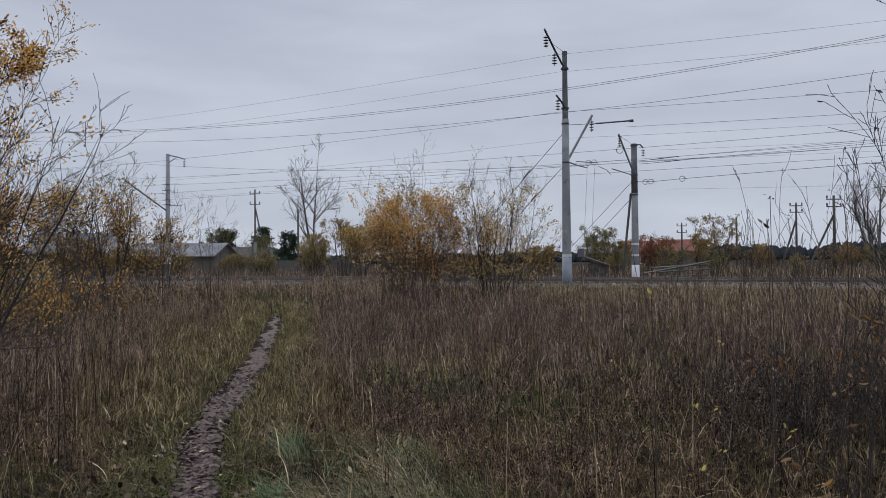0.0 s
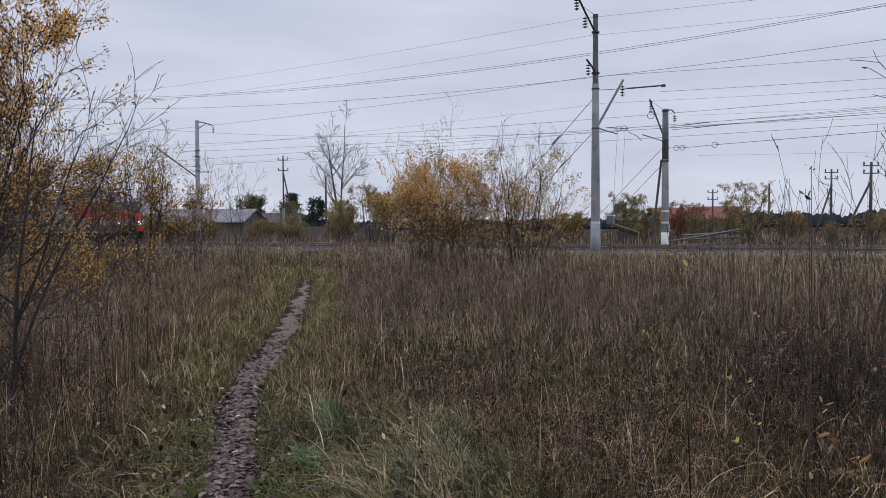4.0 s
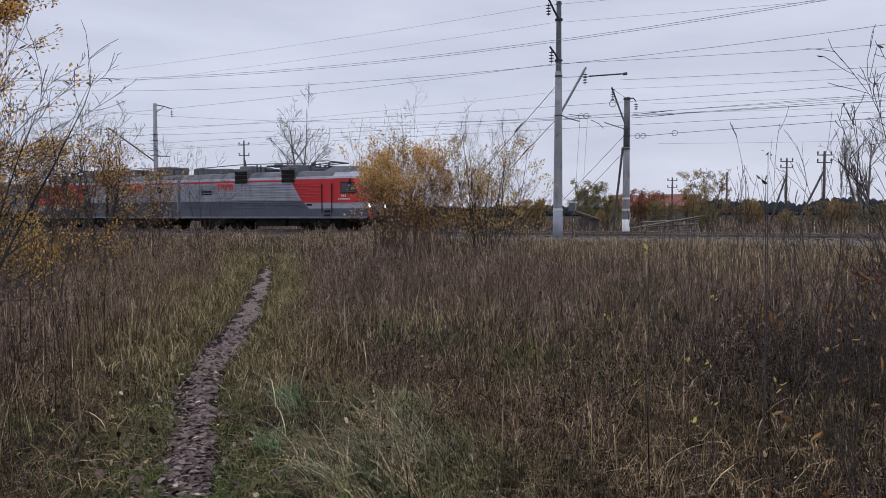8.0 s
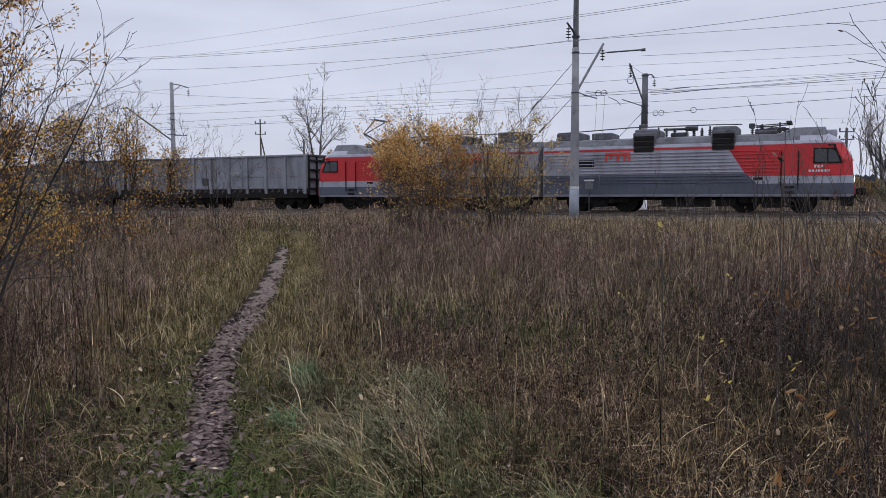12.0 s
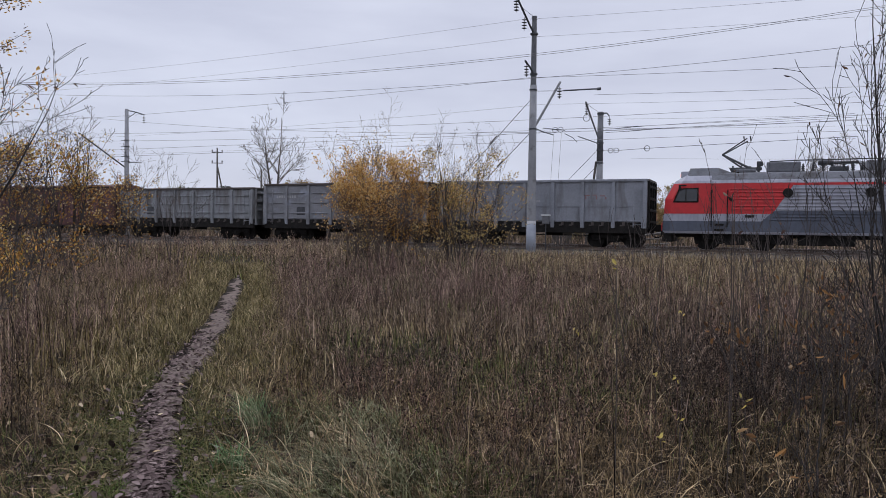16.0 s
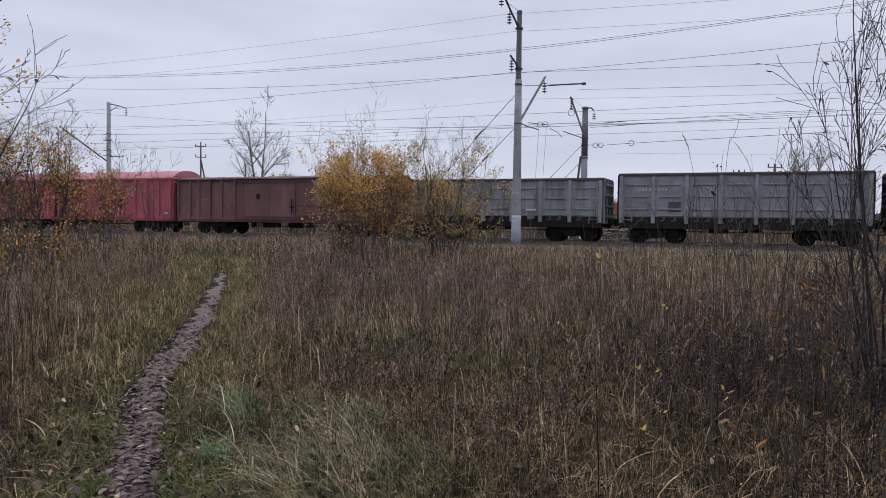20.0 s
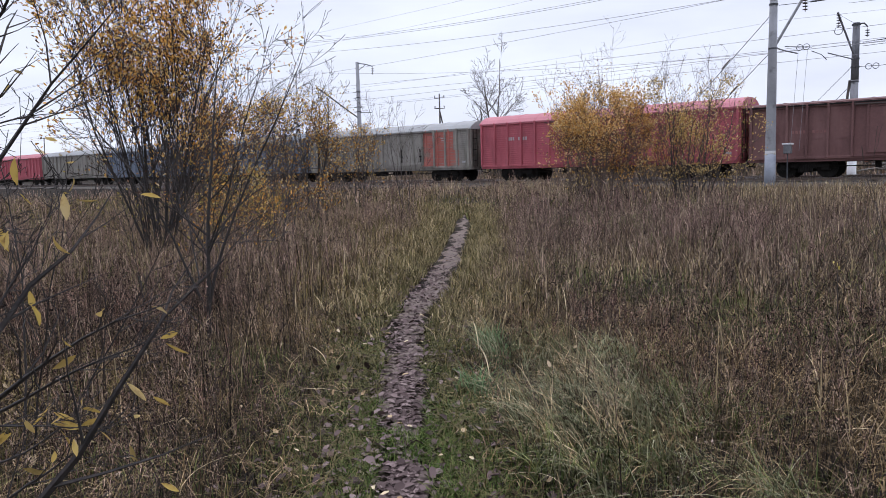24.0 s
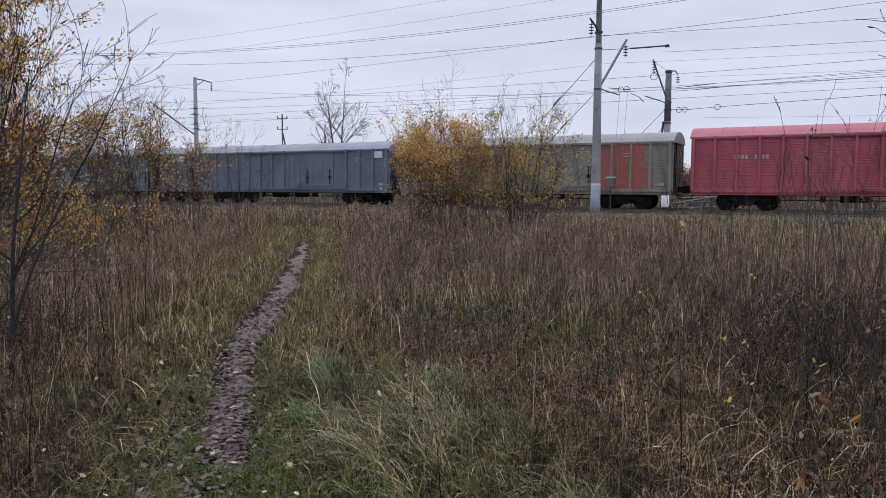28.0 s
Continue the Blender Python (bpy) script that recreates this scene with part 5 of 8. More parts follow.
    part("equipment_box", Sheet().box(X(L / 2 + 1.9), -0.9, 0.52, 1.0, 0.5, 0.4, 0.05), M_SOOT, t)
    part("underframe", Sheet().box(X(L / 2), 0, 0.72, L - 1.0, 1.6, 0.2), M_SOOT, t)
    for x in (3.0, L - 3.4):
        bogie(t, X(x), 2.6, True)
    coupler(t, X(L), front)
    return t


mat_blue = mat("blue_grey_paint", (0.19, 0.21, 0.245), (0.30, 0.32, 0.35), 3.0, rough=0.85, fine=30)


def build_train():
    """Vehicles with the offset of their rear end from the train's mark."""
    cars = [(loco_section(1, "red and grey electric freight locomotive half with leading cab"), 27.2),
            (loco_section(-1, "red and grey electric freight locomotive half with trailing cab, pantograph up"), 12.1),
            (gondola(M_GONDOLA_PALE, True, True, "pale grey open gondola wagon with dirty smooth sides", ribs=False), 0.0),
            (gondola(M_GONDOLA, True, True, "weathered grey open gondola wagon with ribbed sides"), -12.2),
            (gondola(M_GONDOLA_BLUE, False, False, "blue-grey open gondola wagon with stained ribbed sides", drop=0.2), -24.4),
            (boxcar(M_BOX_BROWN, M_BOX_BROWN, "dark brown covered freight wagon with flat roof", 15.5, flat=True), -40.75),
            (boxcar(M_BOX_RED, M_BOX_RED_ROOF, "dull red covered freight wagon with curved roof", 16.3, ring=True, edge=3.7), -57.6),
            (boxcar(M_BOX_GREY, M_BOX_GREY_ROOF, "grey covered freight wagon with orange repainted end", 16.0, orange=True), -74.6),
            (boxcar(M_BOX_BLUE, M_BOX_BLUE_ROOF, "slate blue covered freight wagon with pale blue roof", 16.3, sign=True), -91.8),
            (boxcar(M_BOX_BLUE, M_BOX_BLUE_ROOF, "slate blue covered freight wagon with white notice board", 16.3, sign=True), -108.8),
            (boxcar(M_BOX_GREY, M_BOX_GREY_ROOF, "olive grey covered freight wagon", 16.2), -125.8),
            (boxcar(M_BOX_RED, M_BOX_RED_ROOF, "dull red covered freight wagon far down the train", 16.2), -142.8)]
    return cars


# ---- vegetation ----
def blades(rng, roots, h, w, bend, segs, heading=None):
    """Curved tapering grass blades, one for each root; returns vertices and quads."""
    n = len(roots)
    az = rng.uniform(0, 2 * np.pi, n) if heading is None else heading
    face = az + np.pi / 2 + rng.uniform(-0.6, 0.6, n)
    t = np.linspace(0, 1, segs + 1)
    out = bend[:, None] * h[:, None] * t[None] ** 1.9
    up = h[:, None] * (t[None] - np.minimum(0.30 * bend, 0.62)[:, None] * t[None] ** 3)
    cx = roots[:, 0, None] + np.cos(az)[:, None] * out
    cy = roots[:, 1, None] + np.sin(az)[:, None] * out
    cz = roots[:, 2, None] + up
    ww = w[:, None] * (1 - t[None]) ** 0.7 * 0.5 + 0.0007
    dx, dy = np.cos(face)[:, None] * ww, np.sin(face)[:, None] * ww
    left = np.stack([cx - dx, cy - dy, cz], -1)
    right = np.stack([cx + dx, cy + dy, cz], -1)
    v = np.stack([left, right], 2).reshape(-1, 3)
    k = np.arange(segs)
    q = np.stack([2 * k, 2 * k + 1, 2 * k + 3, 2 * k + 2], -1).reshape(-1)
    loops = (q[None] + (np.arange(n) * 2 * (segs + 1))[:, None]).reshape(-1)
    return v, loops


def weed_form(rng, h, branches, wide, heads):
    """One dry weed: stalk, side twigs and seed heads, as flat strips; returns strip vertices, strip quads, head vertices, head tris."""
    v, q, hv, ht = [], [], [], []

    def strip(p, d, length, w, sag, segs):
        d = d / np.linalg.norm(d)
        side = np.cross(d, rng.normal(size=3))
        side /= np.linalg.norm(side) + 1e-9
        b = len(v)
        last = p
        for i in range(segs + 1):
            t = i / segs
            c = p + d * length * t + np.array([0, 0, sag * length * t * t])
            ww = w * (1 - 0.75 * t) * 0.5
            v.append(c - side * ww)
            v.append(c + side * ww)
            last = c
        for i in range(segs):
            q.append((b + 2 * i, b + 2 * i + 1, b + 2 * i + 3, b + 2 * i + 2))
        return last

    def head(c, r):
        b = len(hv)
        a, w = rng.normal(size=3), rng.normal(size=3)
        a /= np.linalg.norm(a)
        w = np.cross(a, w)
        w /= np.linalg.norm(w) + 1e-9
        hv.extend([c - w * r * 0.42, c + w * r * 0.42, c + a * r * rng.uniform(1.2, 2.4)])
        ht.append((b, b + 1, b + 2))

    lean = np.array([rng.normal(0, 0.12), rng.normal(0, 0.12), 1.0])
    top = strip(np.zeros(3), lean, h, wide, 0.0, 3)
    for i in range(branches):
        t = rng.uniform(0.3, 1.0)
        p = lean / np.linalg.norm(lean) * h * t
        az = rng.uniform(0, 2 * np.pi)
        d = np.array([np.cos(az), np.sin(az), rng.uniform(0.8, 3.2)])
        ln = h * rng.uniform(0.10, 0.34) * (1.25 - 0.6 * t)
        e = strip(p, d, ln, wide * 0.6, rng.uniform(-0.1, 0.25), 1)
        for _ in range(heads):
            head(p + (e - p) * rng.uniform(0.45, 1.05), rng.uniform(0.35, 1.5) * 0.0105 * max(1.0, wide / 0.006))
    for _ in range(heads):
        head(top - lean * rng.uniform(0, 0.08), 0.0095 * max(1.0, wide / 0.006))
    return np.array(v), np.array(q), np.array(hv), np.array(ht)


def scatter_forms(rng, forms, xy, scale, flatten=None):
    z = ground_z(xy[:, 0], xy[:, 1])
    pick = rng.integers(0, len(forms), len(xy))
    out_v, out_q, out_hv, out_ht = [], [], [], []
    nv = nh = 0
    for k, (v, q, hv, ht) in enumerate(forms):
        ids = np.nonzero(pick == k)[0]
        if not len(ids):
            continue
        a = rng.uniform(0, 2 * np.pi, len(ids))
        c, s = np.cos(a), np.sin(a)
        sc = scale[ids]
        lx, ly = rng.normal(0, 0.10, len(ids)), rng.normal(0, 0.10, len(ids))
        for src, faces, ov, of, base in ((v, q, out_v, out_q, "v"), (hv, ht, out_hv, out_ht, "h")):
            if not len(src):
                continue
            x = (src[None, :, 0] * c[:, None] - src[None, :, 1] * s[:, None]) * sc[:, None] + src[None, :, 2] * lx[:, None] * sc[:, None]
            y = (src[None, :, 0] * s[:, None] + src[None, :, 1] * c[:, None]) * sc[:, None] + src[None, :, 2] * ly[:, None] * sc[:, None]
            w = np.stack([x + xy[ids, 0, None], y + xy[ids, 1, None], src[None, :, 2] * sc[:, None] + z[ids, None]], -1)
            off = nv if base == "v" else nh
            of.append((faces[None] + (off + np.arange(len(ids)) * len(src))[:, None, None]).reshape(-1))
            ov.append(w.reshape(-1, 3))
            if base == "v":
                nv += len(ids) * len(src)
            else:
                nh += len(ids) * len(src)
    return np.concatenate(out_v), np.concatenate(out_q), np.concatenate(out_hv), np.concatenate(out_ht)


def wedge(rng, n, r0, r1, a0=-52, a1=50, power=1.0):
    """Random spots of the field round the standpoint, between two distances and two bearings from straight ahead."""
    r = (r0 ** 2 + (r1 ** 2 - r0 ** 2) * rng.uniform(0, 1, n) ** power) ** 0.5
    a = np.radians(rng.uniform(a0, a1, n))
    return np.stack([np.sin(a) * r, np.cos(a) * r], -1)


def line_q(xy):
    c, s = math.cos(radians(26)), math.sin(radians(26))
    return (xy[:, 0] - 6.37) * s + (xy[:, 1] - 38.07) * c


def path_d(xy):
    return xy[:, 0] - path_x(xy[:, 1])


def lay(name, v, loops, size, material, label, category):
    ob = new(name, array_mesh(name, v, loops, size, material))
    return tagged(ob, label, category, kind="stuff")


def zone(xy, s, f=0.9):
    """Patchy growth over the field, in 0..1."""
    x, y = xy[:, 0], xy[:, 1]
    return 0.5 * wave(x, y, f, s) + 0.3 * wave(x, y, f * 2.6, s * 1.9) + 0.2 * wave(x, y, f * 6.1, s * 0.7)


def near_spot(xy, spots):
    """How far into any of the round spots (x, y, radius) each place lies, 1 in the middle."""
    out = np.zeros(len(xy))
    for x, y, r in spots:
        out = np.maximum(out, 1 - np.hypot(xy[:, 0] - x, xy[:, 1] - y) / r)
    return np.clip(out, 0, 1)


GREEN_SPOTS = ((2.1, 6.4, 0.9), (1.7, 4.5, 0.7), (-2.4, 4.6, 0.8), (-3.2, 7.4, 0.9), (0.9, 7.4, 1.1), (1.45, 6.3, 0.9), (0.15, 3.5, 0.8), (-2.9, 5.2, 0.7), (2.6, 9.5, 1.2), (-0.1, 8.4, 1.0), (-0.9, 6.2, 0.7))
STRAW_SPOTS = ((1.0, 4.4, 0.8), (0.6, 5.6, 0.9), (1.7, 5.9, 0.8), (0.1, 10.4, 1.4), (-3.5, 6.1, 0.8), (-4.5, 12.4, 1.5), (-7.2, 14.4, 2.4), (-2.7, 3.9, 0.8), (1.5, 3.6, 0.7), (2.4, 4.4, 0.7), (1.2, 5.0, 0.7), (2.2, 7.6, 0.9), (-4.4, 9.0, 1.0))


def dark_stand(xy):
    """Stretch of the field where dark weeds crowd out the straw."""
    return (xy[:, 0] > 0.28 * xy[:, 1] + 0.25) & (xy[:, 1] < 10)


def field_scale(xy):
    """Height of the growth: low by the path and the line, tall farther out."""
    scale = np.clip((np.abs(path_d(xy)) - 0.3) / 0.9, 0.42, 1)
    scale *= np.clip(0.42 + np.hypot(xy[:, 0], xy[:, 1]) / 9, 0.58, 1.0)
    scale = scale * (1 + 0.3 * near_spot(xy, ((-1.0, 23.0, 4.0), (1.5, 24.0, 3.5), (-8.0, 17.0, 4.5))))
    q = line_q(xy)
    along = (xy[:, 0] - 6.37) * math.cos(radians(26)) - (xy[:, 1] - 38.07) * math.sin(radians(26))
    right = np.clip((along + 8.5) / 7, 0, 1)
    return scale * (np.interp(q, [-27, -15, -6, -1.5], [0.95, 0.80, 0.52, 0.40]) * right + np.interp(q, [-27, -8, -1.5], [0.95, 1.0, 0.9]) * (1 - right))


def build_weeds(rng):
    """Dead weeds in clumps, one tone to each of them."""
    for belt, n, k, r0, r1, h, br, wide, heads in (("near", 2600, 6, 2.0, 8.5, 0.52, 13, 0.0042, 2), ("middle", 2400, 7, 8.0, 20.0, 0.74, 8, 0.0078, 1), ("far", 3000, 6, 19.0, 46.0, 0.86, 4, 0.018, 1)):
        forms = [weed_form(rng, h * rng.uniform(0.7, 1.15), br, wide, heads) for _ in range(14)]
        c = wedge(rng, n, r0, r1)
        dens = zone(c, 2.0, 0.7)
        dens = dens - 0.3 * near_spot(c, GREEN_SPOTS) - 0.25 * near_spot(c, STRAW_SPOTS)
        d = path_d(c)
        dens = np.where((d > 0.3) & (d < 1.5) & (c[:, 1] < 5.8), dens - 0.16, dens)
        dens = np.where((d < -1.3) & (d > -9) & (c[:, 1] > 4) & (c[:, 1] < 24), dens + 0.05, dens)
        c = c[rng.uniform(0, 1, len(c)) < np.clip((dens - 0.36) * 5.5, 0.08, 1)]
        tone = np.digitize(zone(c, 5.0, 1.3) + rng.normal(0, 0.13, len(c)), (0.43, 0.53))
        # the dense purple-brown belt right of the path
        belt_in = (path_d(c) > 1.0) & (c[:, 1] > 9.5) & (c[:, 1] < 22) & (c[:, 0] < 8)
        pick = rng.uniform(0, 1, len(c))
        tone = np.where(belt_in, np.where(pick < 0.6, 0, np.where(pick < 0.9, 1, tone)), tone)
        # dark twiggy weeds left of the path
        beside = (path_d(c) < -1.3) & (c[:, 1] < 22)
        tone = np.where(beside, np.where(pick < 0.18, 0, np.where(pick < 0.26, 1, np.where(pick < 0.80, 2, tone))), tone)
        # a dark stand farther out on that side
        tone = np.where(dark_stand(c) & (rng.uniform(0, 1, len(c)) < 0.75), 1, tone)
        own = rng.uniform(0.62, 1.22, len(c))
        reach = 0.05 + 0.10 * rng.uniform(0, 1, len(c)) + (0.12 if belt == "far" else 0.03)
        for which in range(3):
            ids = np.repeat(np.nonzero(tone == which)[0], k)
            xy = c[ids] + rng.normal(0, 1, (len(ids), 2)) * reach[ids][:, None]
            d = path_d(xy)
            keep = (np.abs(d + 0.12) > (0.55 + 0.35 * rng.uniform(0, 1, len(xy)) ** 2 + 0.25 * np.clip((xy[:, 1] - 8) / 10, 0, 1)) * np.clip((21.0 - xy[:, 1]) / 4, 0, 1)) & (line_q(xy) < -1.2) & (np.hypot(xy[:, 0], xy[:, 1]) > 1.7)
            xy, ids = xy[keep], ids[keep]
            scale = own[ids] * rng.uniform(0.7, 1.12, len(xy)) * field_scale(xy)
            v, q, hv, ht = scatter_forms(rng, forms, xy, scale)
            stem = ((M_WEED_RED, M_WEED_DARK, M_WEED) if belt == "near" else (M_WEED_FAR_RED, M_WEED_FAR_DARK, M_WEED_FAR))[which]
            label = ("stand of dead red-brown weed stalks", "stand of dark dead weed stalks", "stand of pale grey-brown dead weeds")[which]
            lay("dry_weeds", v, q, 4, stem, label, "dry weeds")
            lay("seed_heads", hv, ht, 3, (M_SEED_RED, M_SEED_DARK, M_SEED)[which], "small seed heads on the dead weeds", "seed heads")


def build_grass(rng):
    """Grass through and under the weeds: tawny, yellow-green and green patches."""
    for n, r0, r1, w, hmin, hmax, segs in ((38000, 1.6, 8.5, 0.0042, 0.10, 0.38, 3), (46000, 8.0, 20, 0.009, 0.22, 0.60, 2), (42000, 19, 46, 0.018, 0.3, 0.75, 2)):
        xy = wedge(rng, n, r0, r1)
        d, q = path_d(xy), line_q(xy)
        keep = (np.abs(d) > (0.26 + 0.12 * rng.uniform(0, 1, len(xy))) * np.clip((21.0 - xy[:, 1]) / 3, 0, 1)) & (q < 0.6)
        xy, d, q = xy[keep], d[keep], q[keep]
        roll = rng.normal(0, 0.05, len(d))
        green = zone(xy, 9.0, 0.8) + 0.35 * near_spot(xy, GREEN_SPOTS) + roll > (0.55 if r0 < 5 else 0.60)
        straw = zone(xy, 3.4, 0.7) + 0.35 * near_spot(xy, STRAW_SPOTS) - roll > 0.60
        verge = (np.abs(d) < 0.45 + 0.6 * wave(xy[:, 0], xy[:, 1], 1.9, 3.0)) & (rng.uniform(0, 1, len(d)) < 0.5)
        yellow = (np.abs(d) > 0.3) & (np.abs(d + 0.2) < 1.5) & (xy[:, 1] > 6.5) & (xy[:, 1] < 24)
        belt = ((d > 1.0) & (xy[:, 1] > 9.5) & (xy[:, 1] < 25) & (xy[:, 0] < 6)) | ((d < -1.4) & (xy[:, 1] > 5) & (xy[:, 1] < 25))
        right_far = (q > -15) & (xy[:, 0] > 0)
        kind = np.where(verge, 3, np.where(straw | (q > -9) | right_far & (rng.uniform(0, 1, len(d)) < 0.2 + 0.4 * np.clip((xy[:, 0] - 3) / 4, 0, 1)), 0, np.where(green, 2, 1)))
        dull = (d > 1.2) & (kind == 1) & (rng.uniform(0, 1, len(d)) < (0.6 if r0 < 5 else 0.85))
        kind = np.where(dull, 4, kind)
        kind = np.where(yellow & (kind != 3), np.where(rng.uniform(0, 1, len(d)) < 0.6, 1, 0), kind)
        kind = np.where(belt & (kind < 2) & (rng.uniform(0, 1, len(d)) < np.where(d < 0, 0.3, 0.55 if r0 < 5 else 0.75)), 4, kind)
        kind = np.where(dark_stand(xy) & (rng.uniform(0, 1, len(d)) < 0.5), 5, kind)
        h = rng.uniform(hmin, hmax, len(xy)) * (0.72 if r0 < 5 else 1.0) * np.where(verge, 0.42, 1.0) * np.where(np.abs(d) < 1.0, 0.6, 1.0) * np.where(kind == 2, 0.8, 1.0)
        h *= np.where((q > -20) & (q < -9) & (xy[:, 0] > -2), 1.25, 1.0) * np.where(xy[:, 0] > 0, np.interp(q, [-16, -6, -1], [1.0, 0.65, 0.45]), 1.0)
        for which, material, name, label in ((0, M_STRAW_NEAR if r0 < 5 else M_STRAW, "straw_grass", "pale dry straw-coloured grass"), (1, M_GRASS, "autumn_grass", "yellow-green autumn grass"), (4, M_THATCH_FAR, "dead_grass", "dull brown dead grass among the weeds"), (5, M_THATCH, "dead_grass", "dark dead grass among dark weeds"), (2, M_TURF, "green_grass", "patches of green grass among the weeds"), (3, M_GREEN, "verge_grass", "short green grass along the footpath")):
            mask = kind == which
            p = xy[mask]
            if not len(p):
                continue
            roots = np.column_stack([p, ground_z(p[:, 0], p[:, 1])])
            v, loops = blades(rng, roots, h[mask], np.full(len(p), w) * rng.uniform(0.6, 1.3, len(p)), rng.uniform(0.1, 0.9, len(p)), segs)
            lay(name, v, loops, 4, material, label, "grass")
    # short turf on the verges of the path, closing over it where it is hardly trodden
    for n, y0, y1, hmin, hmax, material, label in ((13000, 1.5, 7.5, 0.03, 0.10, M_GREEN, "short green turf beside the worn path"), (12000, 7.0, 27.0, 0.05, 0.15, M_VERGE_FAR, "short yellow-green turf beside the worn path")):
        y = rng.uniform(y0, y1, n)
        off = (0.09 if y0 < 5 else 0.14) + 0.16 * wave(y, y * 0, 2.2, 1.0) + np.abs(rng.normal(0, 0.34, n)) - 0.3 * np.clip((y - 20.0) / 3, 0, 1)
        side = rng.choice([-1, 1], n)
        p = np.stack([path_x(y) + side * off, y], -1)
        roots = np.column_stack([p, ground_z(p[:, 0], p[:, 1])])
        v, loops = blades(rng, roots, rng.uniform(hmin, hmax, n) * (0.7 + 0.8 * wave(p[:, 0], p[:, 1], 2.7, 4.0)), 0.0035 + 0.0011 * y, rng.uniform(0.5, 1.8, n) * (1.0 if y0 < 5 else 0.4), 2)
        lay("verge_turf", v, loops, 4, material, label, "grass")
    n = 13000
    y = 6.0 + 21.0 * rng.uniform(0, 1, n) ** 0.9
    off = 0.2 + np.abs(rng.normal(0, 0.62, n)) * (0.6 + 0.8 * wave(y, y * 0, 0.9, 2.0)) - 0.2 * np.clip((y - 20.0) / 3, 0, 1)
    p = np.stack([path_x(y) + rng.choice([-1, 1], n) * off, y], -1)
    roots = np.column_stack([p, ground_z(p[:, 0], p[:, 1])])
    v, loops = blades(rng, roots, rng.uniform(0.10, 0.34, n) * np.clip(off + 0.35, 0.4, 1), 0.003 + 0.0008 * y, rng.uniform(0.3, 1.2, n), 2)
    lay("verge_grass", v, loops, 4, M_VERGE_OLIVE, "yellow-green autumn grass on the wide verges of the path", "grass")
    n = 9000
    y = 3.0 + 1.5 * rng.uniform(0, 1, n)
    x = path_x(y) + rng.normal(0.12, 0.36, n)
    keep = (np.abs(x - path_x(y)) > 0.13) | ((y > 3.55) & (y < 4.0))
    p = np.stack([x, y], -1)[keep]
    n = len(p)
    roots = np.column_stack([p, ground_z(p[:, 0], p[:, 1])])
    v, loops = blades(rng, roots, rng.uniform(0.02, 0.075, n), rng.uniform(0.003, 0.006, n), rng.uniform(0.3, 1.2, n), 2)
    lay("mossy_turf", v, loops, 4, M_MOSS, "short mossy green turf across the path", "grass")
    # long pale tufts that arch over beside the path
    for count, seed_y, material, label in ((46, 0.0, M_TUFT, "long pale grass tufts bending over"), (22, 0.1, M_STRAW, "straw-coloured grass tufts bending over"), (18, -0.1, M_TURF, "green grass tufts bending over")):
        roots, hs, heads = [], [], []
        for k in range(count):
            y = rng.uniform(3.1, 5.7) + seed_y
            c = np.array([path_x(y) + 0.66 + rng.uniform(0, 1.05) ** 1.3 + (0.25 if material is M_TURF else 0), y])
            nb = int(rng.integers(25, 70))
            ang = rng.normal(rng.normal(-2.2, 1.0), 0.7, nb)
            p = c + rng.normal(0, 0.11 if material is M_TURF else 0.055, (nb, 2))
            roots.append(np.column_stack([p, ground_z(p[:, 0], p[:, 1])]))
            hs.append(rng.uniform(0.14, 0.46, nb) * rng.uniform(0.65, 1.1))
            heads.append(ang)
        roots, hs, heads = np.concatenate(roots), np.concatenate(hs), np.concatenate(heads)
        v, loops = blades(rng, roots, hs, rng.uniform(0.003, 0.0062, len(hs)), rng.uniform(0.35, 1.35, len(hs)), 5, heads)
        lay("tuft_grass", v, loops, 4, material, label, "grass")
    # matted dead grass lying every way under the weeds
    for n, r0, r1, w, hmin, hmax in ((24000, 1.8, 7.5, 0.005, 0.06, 0.22), (16000, 7.0, 15.0, 0.010, 0.12, 0.34)):
        xy = wedge(rng, n, r0, r1)
        d = path_d(xy)
        keep = np.abs(d) > 0.25 + 0.25 * rng.uniform(0, 1, n)
        xy, d = xy[keep], d[keep]
        n = len(xy)
        roots = np.column_stack([xy, ground_z(xy[:, 0], xy[:, 1]) + rng.uniform(0, 0.12, n) * np.clip(np.abs(d) - 0.3, 0, 1)])
        h = rng.uniform(hmin, hmax, n) * np.clip(np.abs(d) + 0.2, 0.4, 1)
        bend = rng.uniform(0.9, 2.6, n)
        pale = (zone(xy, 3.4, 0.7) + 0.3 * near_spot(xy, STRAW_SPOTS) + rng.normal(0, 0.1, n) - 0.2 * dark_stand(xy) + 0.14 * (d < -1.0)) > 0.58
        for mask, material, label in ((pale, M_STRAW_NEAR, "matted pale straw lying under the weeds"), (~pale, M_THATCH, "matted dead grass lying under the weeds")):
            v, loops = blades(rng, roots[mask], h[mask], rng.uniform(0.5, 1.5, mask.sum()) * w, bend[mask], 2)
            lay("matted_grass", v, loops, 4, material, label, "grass")
